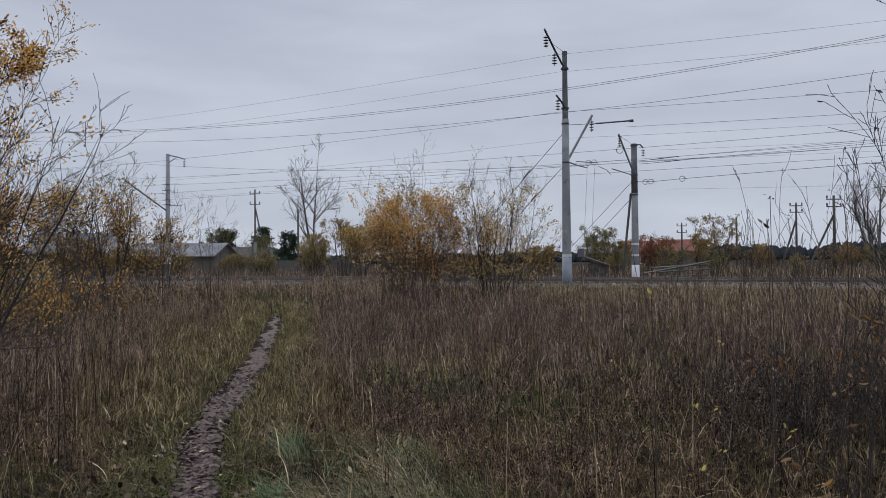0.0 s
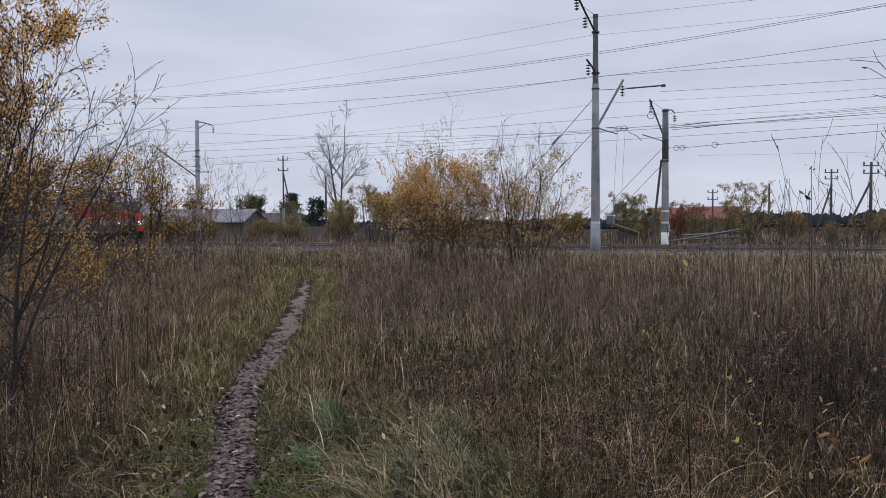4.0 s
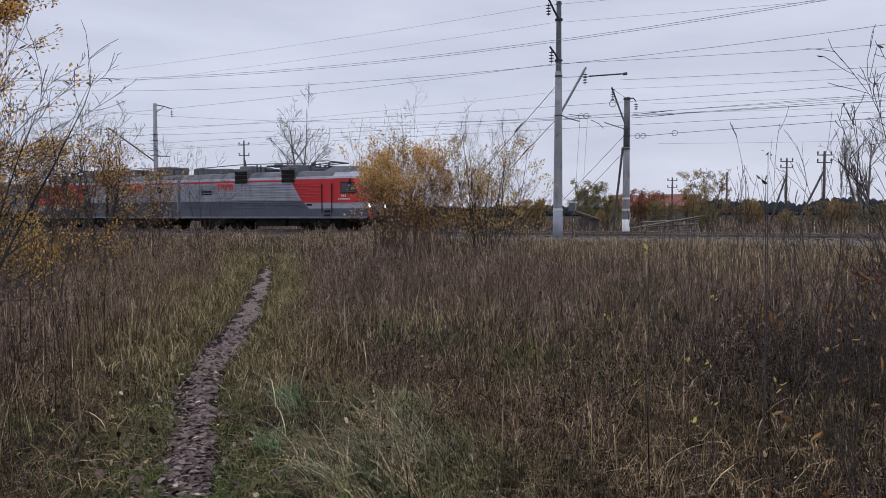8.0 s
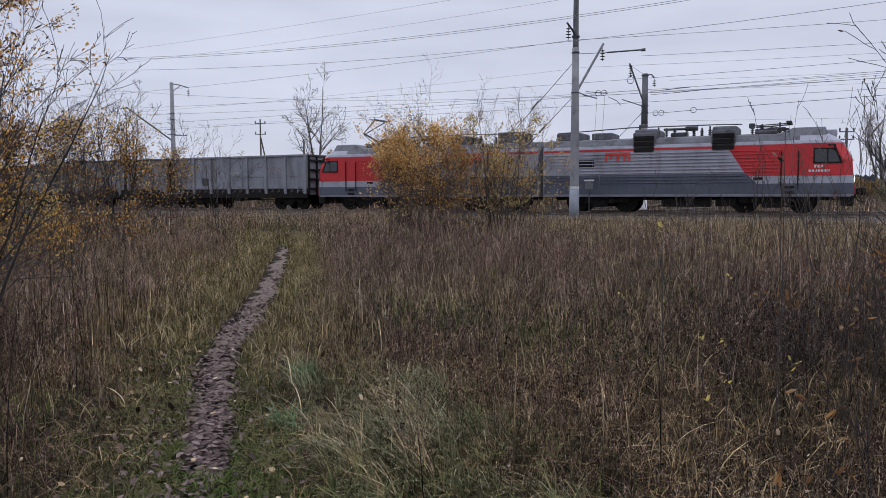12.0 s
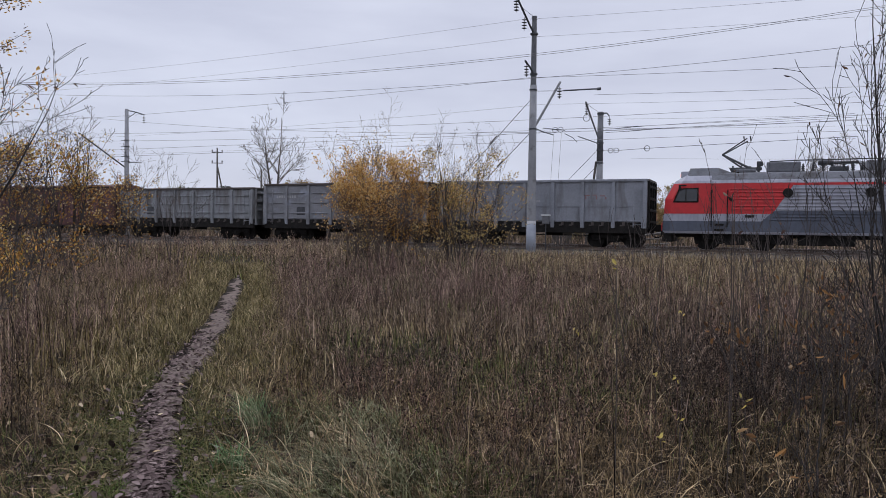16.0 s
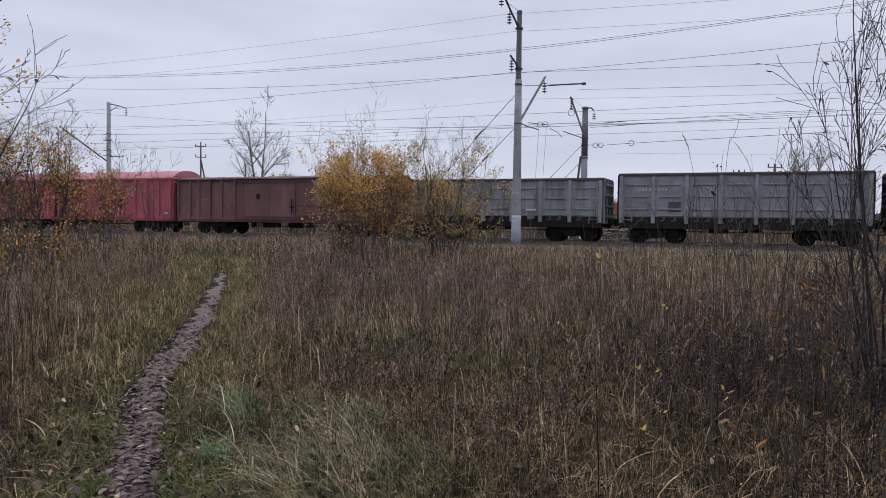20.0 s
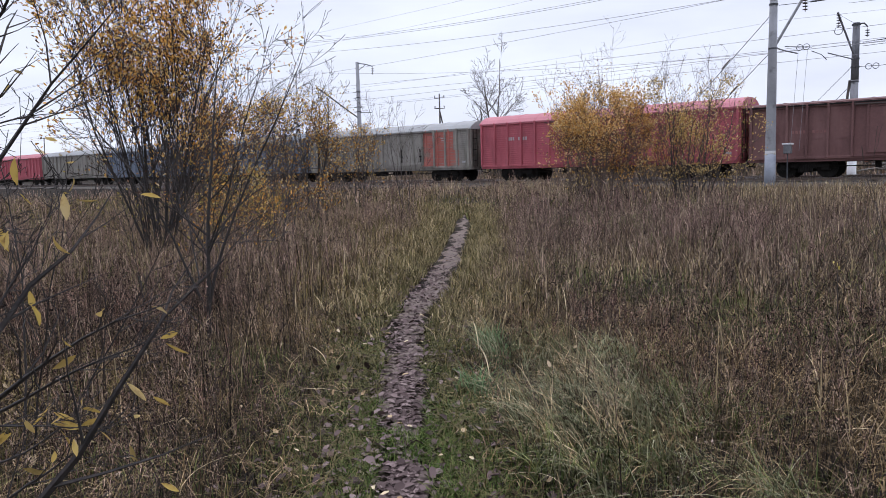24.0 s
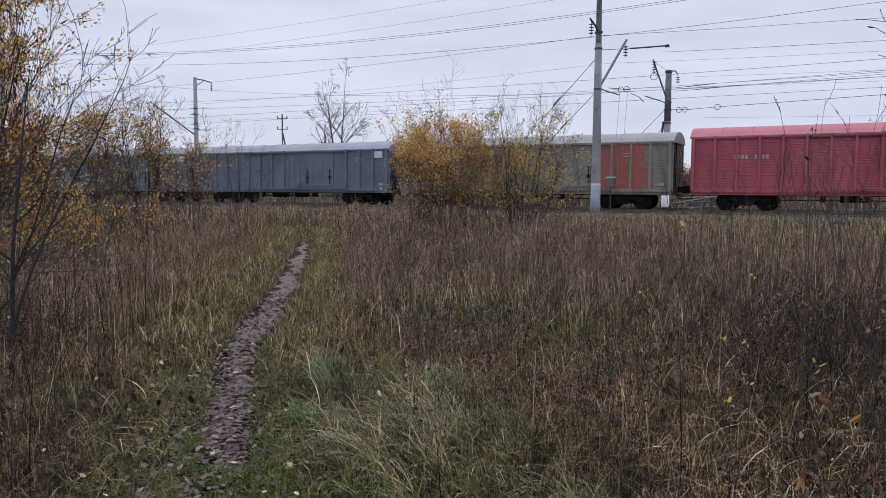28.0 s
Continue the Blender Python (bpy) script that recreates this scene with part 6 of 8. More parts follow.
    # stiff stems that stand straight above the weeds
    for n, x0, x1, y0, y1, hmin, hmax, w, material, name, label in ((1500, 3.0, 12.0, 13.0, 28.0, 0.65, 0.98, 0.015, M_STRAW, "pale_stems", "tall straight straw-coloured stems"), (300, -9, 8, 3.0, 14.0, 0.4, 0.8, 0.007, M_STRAW, "pale_stems", "scattered straight pale stems"),
                                                                 (480, -9, 7.5, 2.6, 13.0, 0.45, 0.95, 0.007, M_STALK, "dark_stems", "tall thin dark weed stems"), (260, -5.5, -1.9, 3.0, 8.5, 0.55, 1.15, 0.0065, M_STALK, "dark_stems", "tall thin dark weed stems in a loose stand")):
        p = np.stack([rng.uniform(x0, x1, n), rng.uniform(y0, y1, n)], -1)
        p = p[(np.abs(path_d(p)) > 0.9) & (np.hypot(p[:, 0], p[:, 1]) > 2.6)]
        n = len(p)
        roots = np.column_stack([p, ground_z(p[:, 0], p[:, 1])])
        v, loops = blades(rng, roots, rng.uniform(hmin, hmax, n), np.full(n, w) * rng.uniform(0.6, 1.3, n), rng.uniform(0.0, 0.3, n), 3)
        lay(name, v, loops, 4, material, label, "weed stems")
    # curled pale dead blades close by
    p = wedge(rng, 520, 2.2, 8.5, -40, 45)
    p = p[np.abs(path_d(p)) > 0.6]
    n = len(p)
    roots = np.column_stack([p, ground_z(p[:, 0], p[:, 1]) + 0.06])
    v, loops = blades(rng, roots, rng.uniform(0.12, 0.38, n), rng.uniform(0.004, 0.009, n), rng.uniform(0.7, 1.5, n), 6)
    lay("curled_dead_blades", v, loops, 4, M_STRAW, "curled pale dead grass blades", "grass")
    # bright blue-green tufts
    for cx, cy, nb in ((-1.0, 4.72, 70), (-1.12, 5.95, 90), (-0.98, 5.5, 50), (-0.45, 3.55, 60), (-0.2, 3.35, 50)):
        p = np.array([cx, cy]) + rng.normal(0, 0.06, (nb, 2))
        roots = np.column_stack([p, ground_z(p[:, 0], p[:, 1])])
        v, loops = blades(rng, roots, rng.uniform(0.12, 0.27, nb), rng.uniform(0.006, 0.011, nb), rng.uniform(0.3, 1.0, nb), 4)
        ob = new("grass_tuft", array_mesh("grass_tuft", v, loops, 4, M_MINT if cy > 4 else M_TURF))
        tagged(ob, "bright green grass tuft beside the path" if cy > 4 else "dark green grass tuft beside the path", "grass tuft", "green grass tufts")


def build_field_behind(rng):
    """The same field on the side that lies behind the standpoint."""
    forms = [weed_form(rng, 0.6 * rng.uniform(0.7, 1.15), 4, 0.009, 1) for _ in range(8)]
    c = wedge(rng, 900, 1.8, 26.0, 50, 308)
    xy = np.repeat(c, 5, axis=0) + rng.normal(0, 0.16, (len(c) * 5, 2))
    xy = xy[np.abs(path_d(xy)) > 0.6]
    v, q, hv, ht = scatter_forms(rng, forms, xy, rng.uniform(0.6, 1.15, len(xy)))
    lay("dry_weeds", v, q, 4, M_WEED_FAR, "stand of pale grey-brown dead weeds", "dry weeds")
    lay("seed_heads", hv, ht, 3, M_SEED, "small seed heads on the dead weeds", "seed heads")
    for n, material, name, label in ((9000, M_STRAW_NEAR, "straw_grass", "pale dry straw-coloured grass"), (9000, M_GRASS, "autumn_grass", "yellow-green autumn grass")):
        xy = np.concatenate([wedge(rng, n, 1.2, 24.0, 50, 308), wedge(rng, n, 0.7, 7.0, 45, 313)])
        xy = xy[np.abs(path_d(xy)) > 0.3]
        roots = np.column_stack([xy, ground_z(xy[:, 0], xy[:, 1])])
        v, loops = blades(rng, roots, rng.uniform(0.15, 0.5, len(xy)), rng.uniform(0.006, 0.014, len(xy)), rng.uniform(0.3, 1.3, len(xy)), 2)
        lay(name, v, loops, 4, material, label, "grass")


def build_field():
    rng = np.random.default_rng(11)
    build_weeds(rng)
    build_grass(rng)
    build_field_behind(rng)


def leaf_mesh(rng, pts, size, dirs=None, curl=0.25, fine=False):
    """Folded leaves of six corners (two quads each) at the points."""
    n = len(pts)
    a = rng.normal(size=(n, 3)) if dirs is None else dirs + rng.normal(0, 0.5, (n, 3))
    a /= np.linalg.norm(a, axis=1)[:, None]
    b = np.cross(a, rng.normal(size=(n, 3)))
    b /= np.linalg.norm(b, axis=1)[:, None] + 1e-9
    c = np.cross(a, b)
    s = size[:, None]
    if fine:
        form = ((0, 0, 0), (0.28, 0.2, curl * 0.5), (0.66, 0.2, curl * 0.7), (1.0, 0.0, 0.05), (0.66, -0.2, curl * 0.5), (0.28, -0.2, curl * 0.6))
        v = np.stack([pts + a * s * f[0] + b * s * f[1] + c * s * f[2] for f in form], 1).reshape(-1, 3)
        tri = np.array([0, 1, 2, 0, 2, 3, 0, 3, 4, 0, 4, 5])
        return v, (tri[None] + (np.arange(n) * 6)[:, None]).reshape(-1)
    form = ((0, 0, 0), (0.42, 0.34, curl), (1.0, 0.0, 0.0), (0.42, -0.34, curl))
    v = np.stack([pts + a * s * f[0] + b * s * f[1] + c * s * f[2] for f in form], 1).reshape(-1, 3)
    tri = np.array([0, 1, 2, 0, 2, 3])
    loops = (tri[None] + (np.arange(n) * 4)[:, None]).reshape(-1)
    return v, loops


def lance_leaves(rng, pts, size, dirs):
    """Narrow curled leaves with a fold along the midrib, eight quads each."""
    n = len(pts)
    a = dirs + rng.normal(0, 0.35, (n, 3))
    a /= np.linalg.norm(a, axis=1)[:, None]
    b = np.cross(a, rng.normal(size=(n, 3)))
    b /= np.linalg.norm(b, axis=1)[:, None] + 1e-9
    c = np.cross(a, b)
    curl = rng.uniform(-0.35, 0.45, n)
    rows = []
    for t, w in ((0.0, 0.012), (0.22, 0.10), (0.5, 0.155), (0.78, 0.105), (1.0, 0.008)):
        mid = pts + (a * t + c * (curl * t * t)[:, None]) * size[:, None]
        rise = c * (size * w * 0.45)[:, None]
        side = b * (size * w)[:, None]
        rows.append(np.stack([mid - side + rise, mid, mid + side + rise], 1))
    v = np.stack(rows, 1).reshape(-1, 3)
    q = np.array([(r * 3 + k, r * 3 + k + 1, r * 3 + k + 4, r * 3 + k + 3) for r in range(4) for k in range(2)]).reshape(-1)
    return v, (q[None] + (np.arange(n) * 15)[:, None]).reshape(-1)


def build_litter():
    rng = np.random.default_rng(21)
    up = np.array([0, 0, 1.0])

    def flat_leaves(x, y, s, lift, tilt, name, material, label):
        n = len(x)
        pts = np.stack([x, y, ground_z(x, y) + lift], -1)
        az = rng.uniform(0, 2 * np.pi, n)
        a = np.stack([np.cos(az), np.sin(az), rng.normal(0, tilt, n)], -1)
        b = np.stack([-np.sin(az), np.cos(az), rng.normal(0, tilt * 1.4, n)], -1)
        wide = rng.uniform(0.7, 1.25, n)[:, None]
        curl = rng.uniform(0.3, 1.6, n)[:, None]
        form = ((0, 0, 0), (0.3, 0.3, 0.10), (0.75, 0.22, 0.12), (1.0, 0.0, 0.02), (0.75, -0.24, 0.10), (0.3, -0.3, 0.14))
        s = s[:, None]
        v = np.stack([pts + a * s * f[0] + b * s * f[1] * wide + up * s * f[2] * curl for f in form], 1).reshape(-1, 3)
        quad = np.array([0, 1, 2, 3, 0, 3, 4, 5])
        lay(name, v, (quad[None] + (np.arange(n) * 6)[:, None]).reshape(-1), 4, material, label, "fallen leaves")

    # fallen leaves flat on the path
    n = 7600
    y = 2.6 + 13.0 * rng.uniform(0, 1, n) ** 3.0
    spread = np.interp(y, [2.6, 3.6, 4.3, 5.5, 8.0, 17], [0.05, 0.04, 0.068, 0.10, 0.11, 0.11])
    x = path_x(y) + rng.standard_t(3.0, n).clip(-5, 5) * spread
    keep = ((y < 3.52) | (y > 4.0) | (rng.uniform(0, 1, n) < 0.12)) & (rng.uniform(0, 1, n) < np.interp(y, [4.5, 8.0], [1.0, 0.3]))
    x, y = x[keep], y[keep]
    flat_leaves(x, y, rng.uniform(0.016, 0.062, len(x)), rng.uniform(0.012, 0.024, len(x)), 0.09, "fallen_leaves", M_LITTER, "fallen dull purple-brown leaves lying on the path")
    n = 2600
    y = 2.6 + 8 * rng.uniform(0, 1, n) ** 1.3
    x = path_x(y) + rng.normal(-0.05, 0.42, n)
    flat_leaves(x, y, rng.uniform(0.02, 0.065, n), rng.uniform(0.015, 0.045, n), 0.3, "fallen_leaves", M_LITTER, "fallen brown leaves strewn over the verges")
    # pale ones on the verges
    n = 80
    y = 2.6 + 9 * rng.uniform(0, 1, n) ** 1.8
    flat_leaves(path_x(y) + rng.normal(0, 0.42, n), y, rng.uniform(0.028, 0.058, n), rng.uniform(0.03, 0.06, n), 0.25, "pale_fallen_leaves", M_LITTER_PALE, "pale yellow fallen leaves on the path")
    # dark and tawny leaves caught in the growth on both sides
    p = wedge(rng, 1300, 2.0, 7.5, -48, 45)
    p = p[np.abs(path_d(p)) > 0.35]
    flat_leaves(p[:, 0], p[:, 1], rng.uniform(0.02, 0.055, len(p)), rng.uniform(0.01, 0.14, len(p)) * np.clip(np.abs(path_d(p)), 0.2, 1), 0.6, "caught_leaves", M_LITTER_DARK, "dead brown leaves caught in the grass")
    p = wedge(rng, 150, 2.0, 7.5, -48, 45)
    p = p[np.abs(path_d(p)) > 0.35]
    flat_leaves(p[:, 0], p[:, 1], rng.uniform(0.018, 0.038, len(p)), rng.uniform(0.03, 0.2, len(p)) * np.clip(np.abs(path_d(p)), 0.2, 1), 0.7, "caught_leaves", M_LITTER_PALE, "pale dead leaves caught in the grass")


class Plant:
    """Grows stems and twigs as tapering tubes and remembers where leaves sit."""

    def __init__(self, seed):
        self.rng = random.Random(seed)
        self.thick, self.thin = Sheet(), Sheet()
        self.tips = []

    def grow(self, p, d, length, r, level, spec):
        rng = self.rng
        segs = spec["segs"][level]
        pts, radii = [p], [r]
        wob = spec["wobble"][level]
        q, dd = Vector(p), Vector(d).normalized()
        step = length / segs
        for i in range(segs):
            dd = (dd + Vector((rng.gauss(0, wob), rng.gauss(0, wob), rng.gauss(0, wob * 0.6) + spec["up"][level]))).normalized()
            q = q + dd * step
            pts.append(q.copy())
            radii.append(max(spec["rmin"], r * (1 - (i + 1) / segs * spec["taper"])))
        last = level == len(spec["kids"])
        k = 6 if r > 0.03 else (4 if r > 0.009 else 3)
        (self.thick if level == 0 else self.thin).tube(pts, radii, k, cap=False)
        if level >= spec["leaf_level"]:
            for i in range(1, len(pts)):
                self.tips.append((pts[i], (pts[i] - pts[i - 1]).normalized()))
        if last:
            return pts
        lo, hi = spec["kids"][level]
        for _ in range(rng.randint(lo, hi)):
            t = rng.uniform(spec["start"][level], 1.0)
            i = min(int(t * segs), segs - 1)
            f = t * segs - i
            a = pts[i].lerp(pts[i + 1], f) if isinstance(pts[i], Vector) else Vector(pts[i]).lerp(Vector(pts[i + 1]), f)
            base = (Vector(pts[i + 1]) - Vector(pts[i])).normalized()
            side = Vector((rng.gauss(0, 1), rng.gauss(0, 1), rng.gauss(0, 0.5)))
            side = (side - base * side.dot(base)).normalized()
            ang = radians(rng.uniform(*spec["angle"][level]))
            nd = base * math.cos(ang) + side * math.sin(ang)
            nl = length * rng.uniform(*spec["ratio"][level]) * (1.15 - 0.55 * t)
            self.grow(a, nd, nl, max(spec["rmin"], radii[i] * 0.55), level + 1, spec)
        return pts


SHRUB = dict(segs=(6, 4, 3, 2), wobble=(0.07, 0.10, 0.13, 0.15), up=(0.05, 0.10, 0.08, 0.05), taper=0.86, rmin=0.003, kids=((7, 10), (5, 7), (2, 4)), start=(0.22, 0.2, 0.2), angle=((18, 45), (25, 55), (25, 60)),
             ratio=((0.34, 0.6), (0.35, 0.6), (0.35, 0.7)), leaf_level=2)


def shrub(name, base, label, category, seed, stems, height, spread, spec, leaves=(), bark=None, r0=0.035, lean=(0, 0), group="", foot=0.10, even=False):
    """leaves: rows of material, count, size, lowest and highest share of the height."""
    t = thing(name, pose(base[0], base[1], float(ground_z(np.array([base[0]]), np.array([base[1]]))[0]) if len(base) < 3 else base[2]), label, category, group)
    pl = Plant(seed)
    rng = pl.rng
    for i in range(stems):
        az = 2 * math.pi * (i + rng.uniform(-0.35, 0.35)) / max(stems, 1)
        out = spread * (rng.uniform(0.15, 1.0) if stems > 1 else 0.1)
        root = Vector((math.cos(az) * foot * stems ** 0.5 * rng.uniform(0.2, 1), math.sin(az) * foot * stems ** 0.5 * rng.uniform(0.2, 1), -0.05))
        d = Vector((math.cos(az) * out + lean[0], math.sin(az) * out + lean[1], 1.0))
        pl.grow(root, d, height * rng.uniform(0.72, 1.05), r0 * rng.uniform(0.6, 1.1), 0, spec)
        stem = part("stem", pl.thick, bark or M_BARK, t, smooth=True)
        pl.thick = Sheet()
        if height < 3 and stems < 6:
            tagged(part("twig_spray", pl.thin, M_TWIG if bark is None else bark, stem), kind="stuff")
            pl.thin = Sheet()
    if pl.thin.v:
        tagged(part("branchwork", pl.thin, M_TWIG if bark is None else bark, t), kind="stuff")
    nrng = np.random.default_rng(seed)
    if pl.tips:
        pts = np.array([tuple(p) for p, _ in pl.tips])
        dirs = np.array([tuple(d) for _, d in pl.tips])
        for material, count, size, lo, hi in leaves:
            ok = np.nonzero((pts[:, 2] > lo * height) & (pts[:, 2] < hi * height))[0]
            if not len(ok):
                continue
            weight = np.clip(pts[ok, 2] / height, 0.08, 1) ** (0.5 if lo < 0.15 else 0.4)
            if even:
                rad = np.hypot(pts[ok, 0], pts[ok, 1])
                weight = 0.10 + 0.5 * (rad / rad.max()) ** 1.3 + 0.8 * np.clip(pts[ok, 2] / height, 0, 1)
                weight *= 0.06 + np.clip(wave(pts[ok, 0] + pts[ok, 1] * 0.4, pts[ok, 2], 1.9, seed), 0, 1) ** 2.2
            ids = nrng.choice(ok, count, p=weight / weight.sum())
            p = pts[ids] + nrng.normal(0, size * 0.9, (count, 3))
            v, loops = leaf_mesh(nrng, p, nrng.uniform(0.6, 1.25, count) * size, dirs[ids], fine=math.hypot(base[0], base[1]) < 14)
            part("foliage", array_mesh("foliage", v, loops, 3, material), material, t)
    return t


def leaning_sapling(base, label, seed, stems, spec, leaf_count, leaf=None):
    """stems: rows of heading from the x axis, steepness, length, radius and height of the start."""
    leaf = leaf or M_LEAF_YELLOW_DULL
    t = thing("willow_sapling", pose(base[0], base[1], 0), label, "sapling", "saplings")
    pl = Plant(seed)
    trunk = None
    for az, steep, length, r, z0 in stems:
        a, e = radians(az), radians(steep)
        root = Vector((0.05 * math.cos(a * 3), 0.05 * math.sin(a * 3), -0.03))
        if z0 > 0 and trunk:
            i = next((k for k in range(1, len(trunk)) if trunk[k].z >= z0), len(trunk) - 1)
            lo, hi = Vector(trunk[i - 1]), Vector(trunk[i])
            root = lo.lerp(hi, min(1.0, max(0.0, (z0 - lo.z) / max(1e-6, hi.z - lo.z))))
        pts = pl.grow(root, Vector((math.cos(a) * math.cos(e), math.sin(a) * math.cos(e), math.sin(e))), length, r, 0, spec if trunk else dict(spec, wobble=(0.03, *spec["wobble"][1:])))
        trunk = trunk or pts
        stem = part("stem", pl.thick, M_BARK_DARK, t, smooth=True)
        tagged(part("twig_spray", pl.thin, M_BARK_DARK, stem), kind="stuff")
        pl.thick, pl.thin = Sheet(), Sheet()
    nrng = np.random.default_rng(seed)
    ids = nrng.integers(0, len(pl.tips), leaf_count)
    pts = np.array([tuple(pl.tips[i][0]) for i in ids])
    dirs = np.array([tuple(pl.tips[i][1]) for i in ids]) + np.array([0, 0, -0.8])
    v, loops = lance_leaves(nrng, pts, nrng.uniform(0.035, 0.068, leaf_count), dirs)
    part("foliage", array_mesh("foliage", v, loops, 4, leaf), leaf, t, "few narrow autumn leaves")


def build_shrubs():
    S = SHRUB
    thin = dict(S, kids=((5, 8), (3, 5), (1, 3)))
    full = dict(S, kids=((9, 12), (5, 6), (2, 3)))
    whip = dict(thin, kids=((1, 3), (1, 2), (0, 1)), angle=((12, 30), (15, 35), (20, 40)))
    upright = dict(thin, kids=((6, 8), (3, 4), (1, 2)), angle=((14, 32), (20, 40), (25, 50)), wobble=(0.05, 0.08, 0.1, 0.12))
    # the two large bushes before the line
    bushy = dict(S, kids=((8, 11), (4, 6), (2, 3)), start=(0.1, 0.15, 0.2), angle=((14, 38), (22, 50), (25, 60)), up=(0.07, 0.10, 0.08, 0.05))
    shrub("birch_bush", (-1.2, 26.2), "golden autumn bush with bare twig tips standing in the field", "bush", 3, 19, 4.0, 0.40, bushy, ((M_LEAF_GOLD, 7600, 0.080, 0.22, 1.0), (M_LEAF_RUST, 2300, 0.064, 0.12, 0.95), (M_LEAF_YELLOW_DULL, 1500, 0.064, 0.3, 1.0), (M_LEAF_DULL_BACKLIT, 1500, 0.06, 0.0, 0.6)), bark=M_BARK_TAN, r0=0.024, group="field bushes", foot=0.22, even=True)
    shrub("birch_bush", (-0.95, 26.6), "tall bare-topped bush rising out of golden foliage", "bush", 4, 7, 4.9, 0.16, thin, ((M_LEAF_YELLOW_DULL, 500, 0.06, 0.4, 1.0), (M_LEAF_DULL_BACKLIT, 350, 0.06, 0.5, 1.0)), bark=M_BARK_TAN, r0=0.028, group="field bushes", foot=0.16)
    shrub("willow_bush", (1.9, 26.8), "half-bare bush with yellow-olive leaves low down", "bush", 5, 15, 4.2, 0.46, dict(bushy, kids=((6, 9), (4, 5), (2, 3))), ((M_LEAF_YELLOW_DULL, 2600, 0.068, 0.1, 1.0), (M_LEAF_GOLD, 1500, 0.066, 0.05, 0.7), (M_LEAF_OLIVE, 700, 0.06, 0.1, 0.7), (M_LEAF_DULL_BACKLIT, 500, 0.06, 0.4, 1.0)), r0=0.026, group="field bushes", foot=0.17, even=True)
    shrub("willow_bush", (0.35, 27.4), "low rusty bush between two larger ones", "bush", 6, 9, 3.2, 0.3, S, ((M_LEAF_RUST, 700, 0.064, 0.1, 1.0), (M_LEAF_GOLD, 1500, 0.066, 0.2, 1.0)), bark=M_BARK_TAN, r0=0.024, group="field bushes", foot=0.2, even=True)
    shrub("willow_bush", (-6.3, 57.5, 0.25), "rounded olive bush beyond the railway", "bush", 7, 9, 3.9, 0.5, S, ((M_LEAF_YELLOW_DULL, 3000, 0.14, 0.0, 1.0), (M_FAR_RUST, 2000, 0.14, 0.0, 1.0)), r0=0.04, group="field bushes")
    for k, (x, y, m, c) in enumerate(((-1.6, 25.6, M_LEAF_YELLOW_DULL, 200), (-0.1, 25.8, M_LEAF_AMBER, 250), (0.9, 26.3, M_LEAF_YELLOW_DULL, 350), (2.0, 26.2, M_LEAF_YELLOW_DULL, 350), (3.0, 26.8, M_LEAF_YELLOW_DULL, 260))):
        shrub("low_bush", (x, y), "low leafy regrowth at the foot of the bushes", "bush", 140 + k, 6, 1.6, 0.6, thin, ((m, c, 0.065, 0.0, 1.1),), r0=0.013, group="low bushes")
    # beside the path
    crown = dict(full, rmin=0.0042, segs=(7, 4, 3, 2), start=(0.10, 0.15, 0.2), kids=((7, 10), (4, 6), (2, 3)), angle=((12, 32), (20, 46), (25, 60)), up=(0.05, 0.08, 0.06, 0.04), wobble=(0.06, 0.09, 0.12, 0.15))
    shrub("birch_tree", (-7.85, 11.2), "multi-stemmed young tree with yellow leaves over a dark twiggy base", "tree", 8, 14, 5.5, 0.33, crown, ((M_LEAF_AMBER, 13000, 0.064, 0.24, 1.2), (M_LEAF_DULL_BACKLIT, 6500, 0.060, 0.12, 1.3), (M_LEAF_YELLOW_DULL, 3600, 0.058, 0.3, 1.2), (M_LEAF_OLIVE, 350, 0.05, 0.1, 0.6)), bark=M_BARK_DARK, r0=0.034, group="field trees", foot=0.055, even=True)
    shrub("twiggy_regrowth", (-7.8, 11.0), "leafless thicket of dark twigs at the foot of a young tree", "bush", 88, 6, 1.9, 0.9, dict(S, start=(0.1, 0.15, 0.2), kids=((4, 6), (3, 4), (1, 2))), ((M_LEAF_OLIVE, 160, 0.05, 0.1, 1.0), (M_LEAF_DULL_BACKLIT, 200, 0.05, 0.1, 1.0)), r0=0.012, group="low bushes")
    shrub("bare_sapling", (-6.4, 10.2), "thin leafless sapling beside a yellow-leaved tree", "sapling", 89, 5, 2.8, 0.35, thin, ((M_LEAF_GOLD, 40, 0.055, 0.4, 1.0),), r0=0.014, lean=(0.15, 0), group="saplings")
    shrub("birch_bush", (-8.9, 20.0), "half-bare bush with scattered yellow leaves beside the path", "bush", 9, 7, 3.7, 0.42, S, ((M_LEAF_YELLOW_DULL, 1700, 0.065, 0.15, 1.0), (M_LEAF_DULL_BACKLIT, 300, 0.065, 0.1, 1.0), (M_LEAF_RUST, 1200, 0.075, 0.05, 0.9)), r0=0.035, group="field bushes")
    shrub("birch_bush", (-10.2, 19.3), "dark twiggy bush with sparse orange leaves", "bush", 92, 6, 3.4, 0.45, S, ((M_LEAF_DULL_BACKLIT, 400, 0.065, 0.1, 1.0), (M_LEAF_RUST, 1000, 0.07, 0.1, 1.0), (M_LEAF_YELLOW_DULL, 1100, 0.07, 0.3, 1.0)), r0=0.022, group="field bushes")
    shrub("birch_bush", (-7.9, 20.8), "low dark twiggy bush with sparse leaves", "bush", 93, 6, 2.8, 0.5, S, ((M_LEAF_YELLOW_DULL, 500, 0.06, 0.1, 1.0), (M_LEAF_RUST, 800, 0.06, 0.1, 1.0),), r0=0.018, group="field bushes")
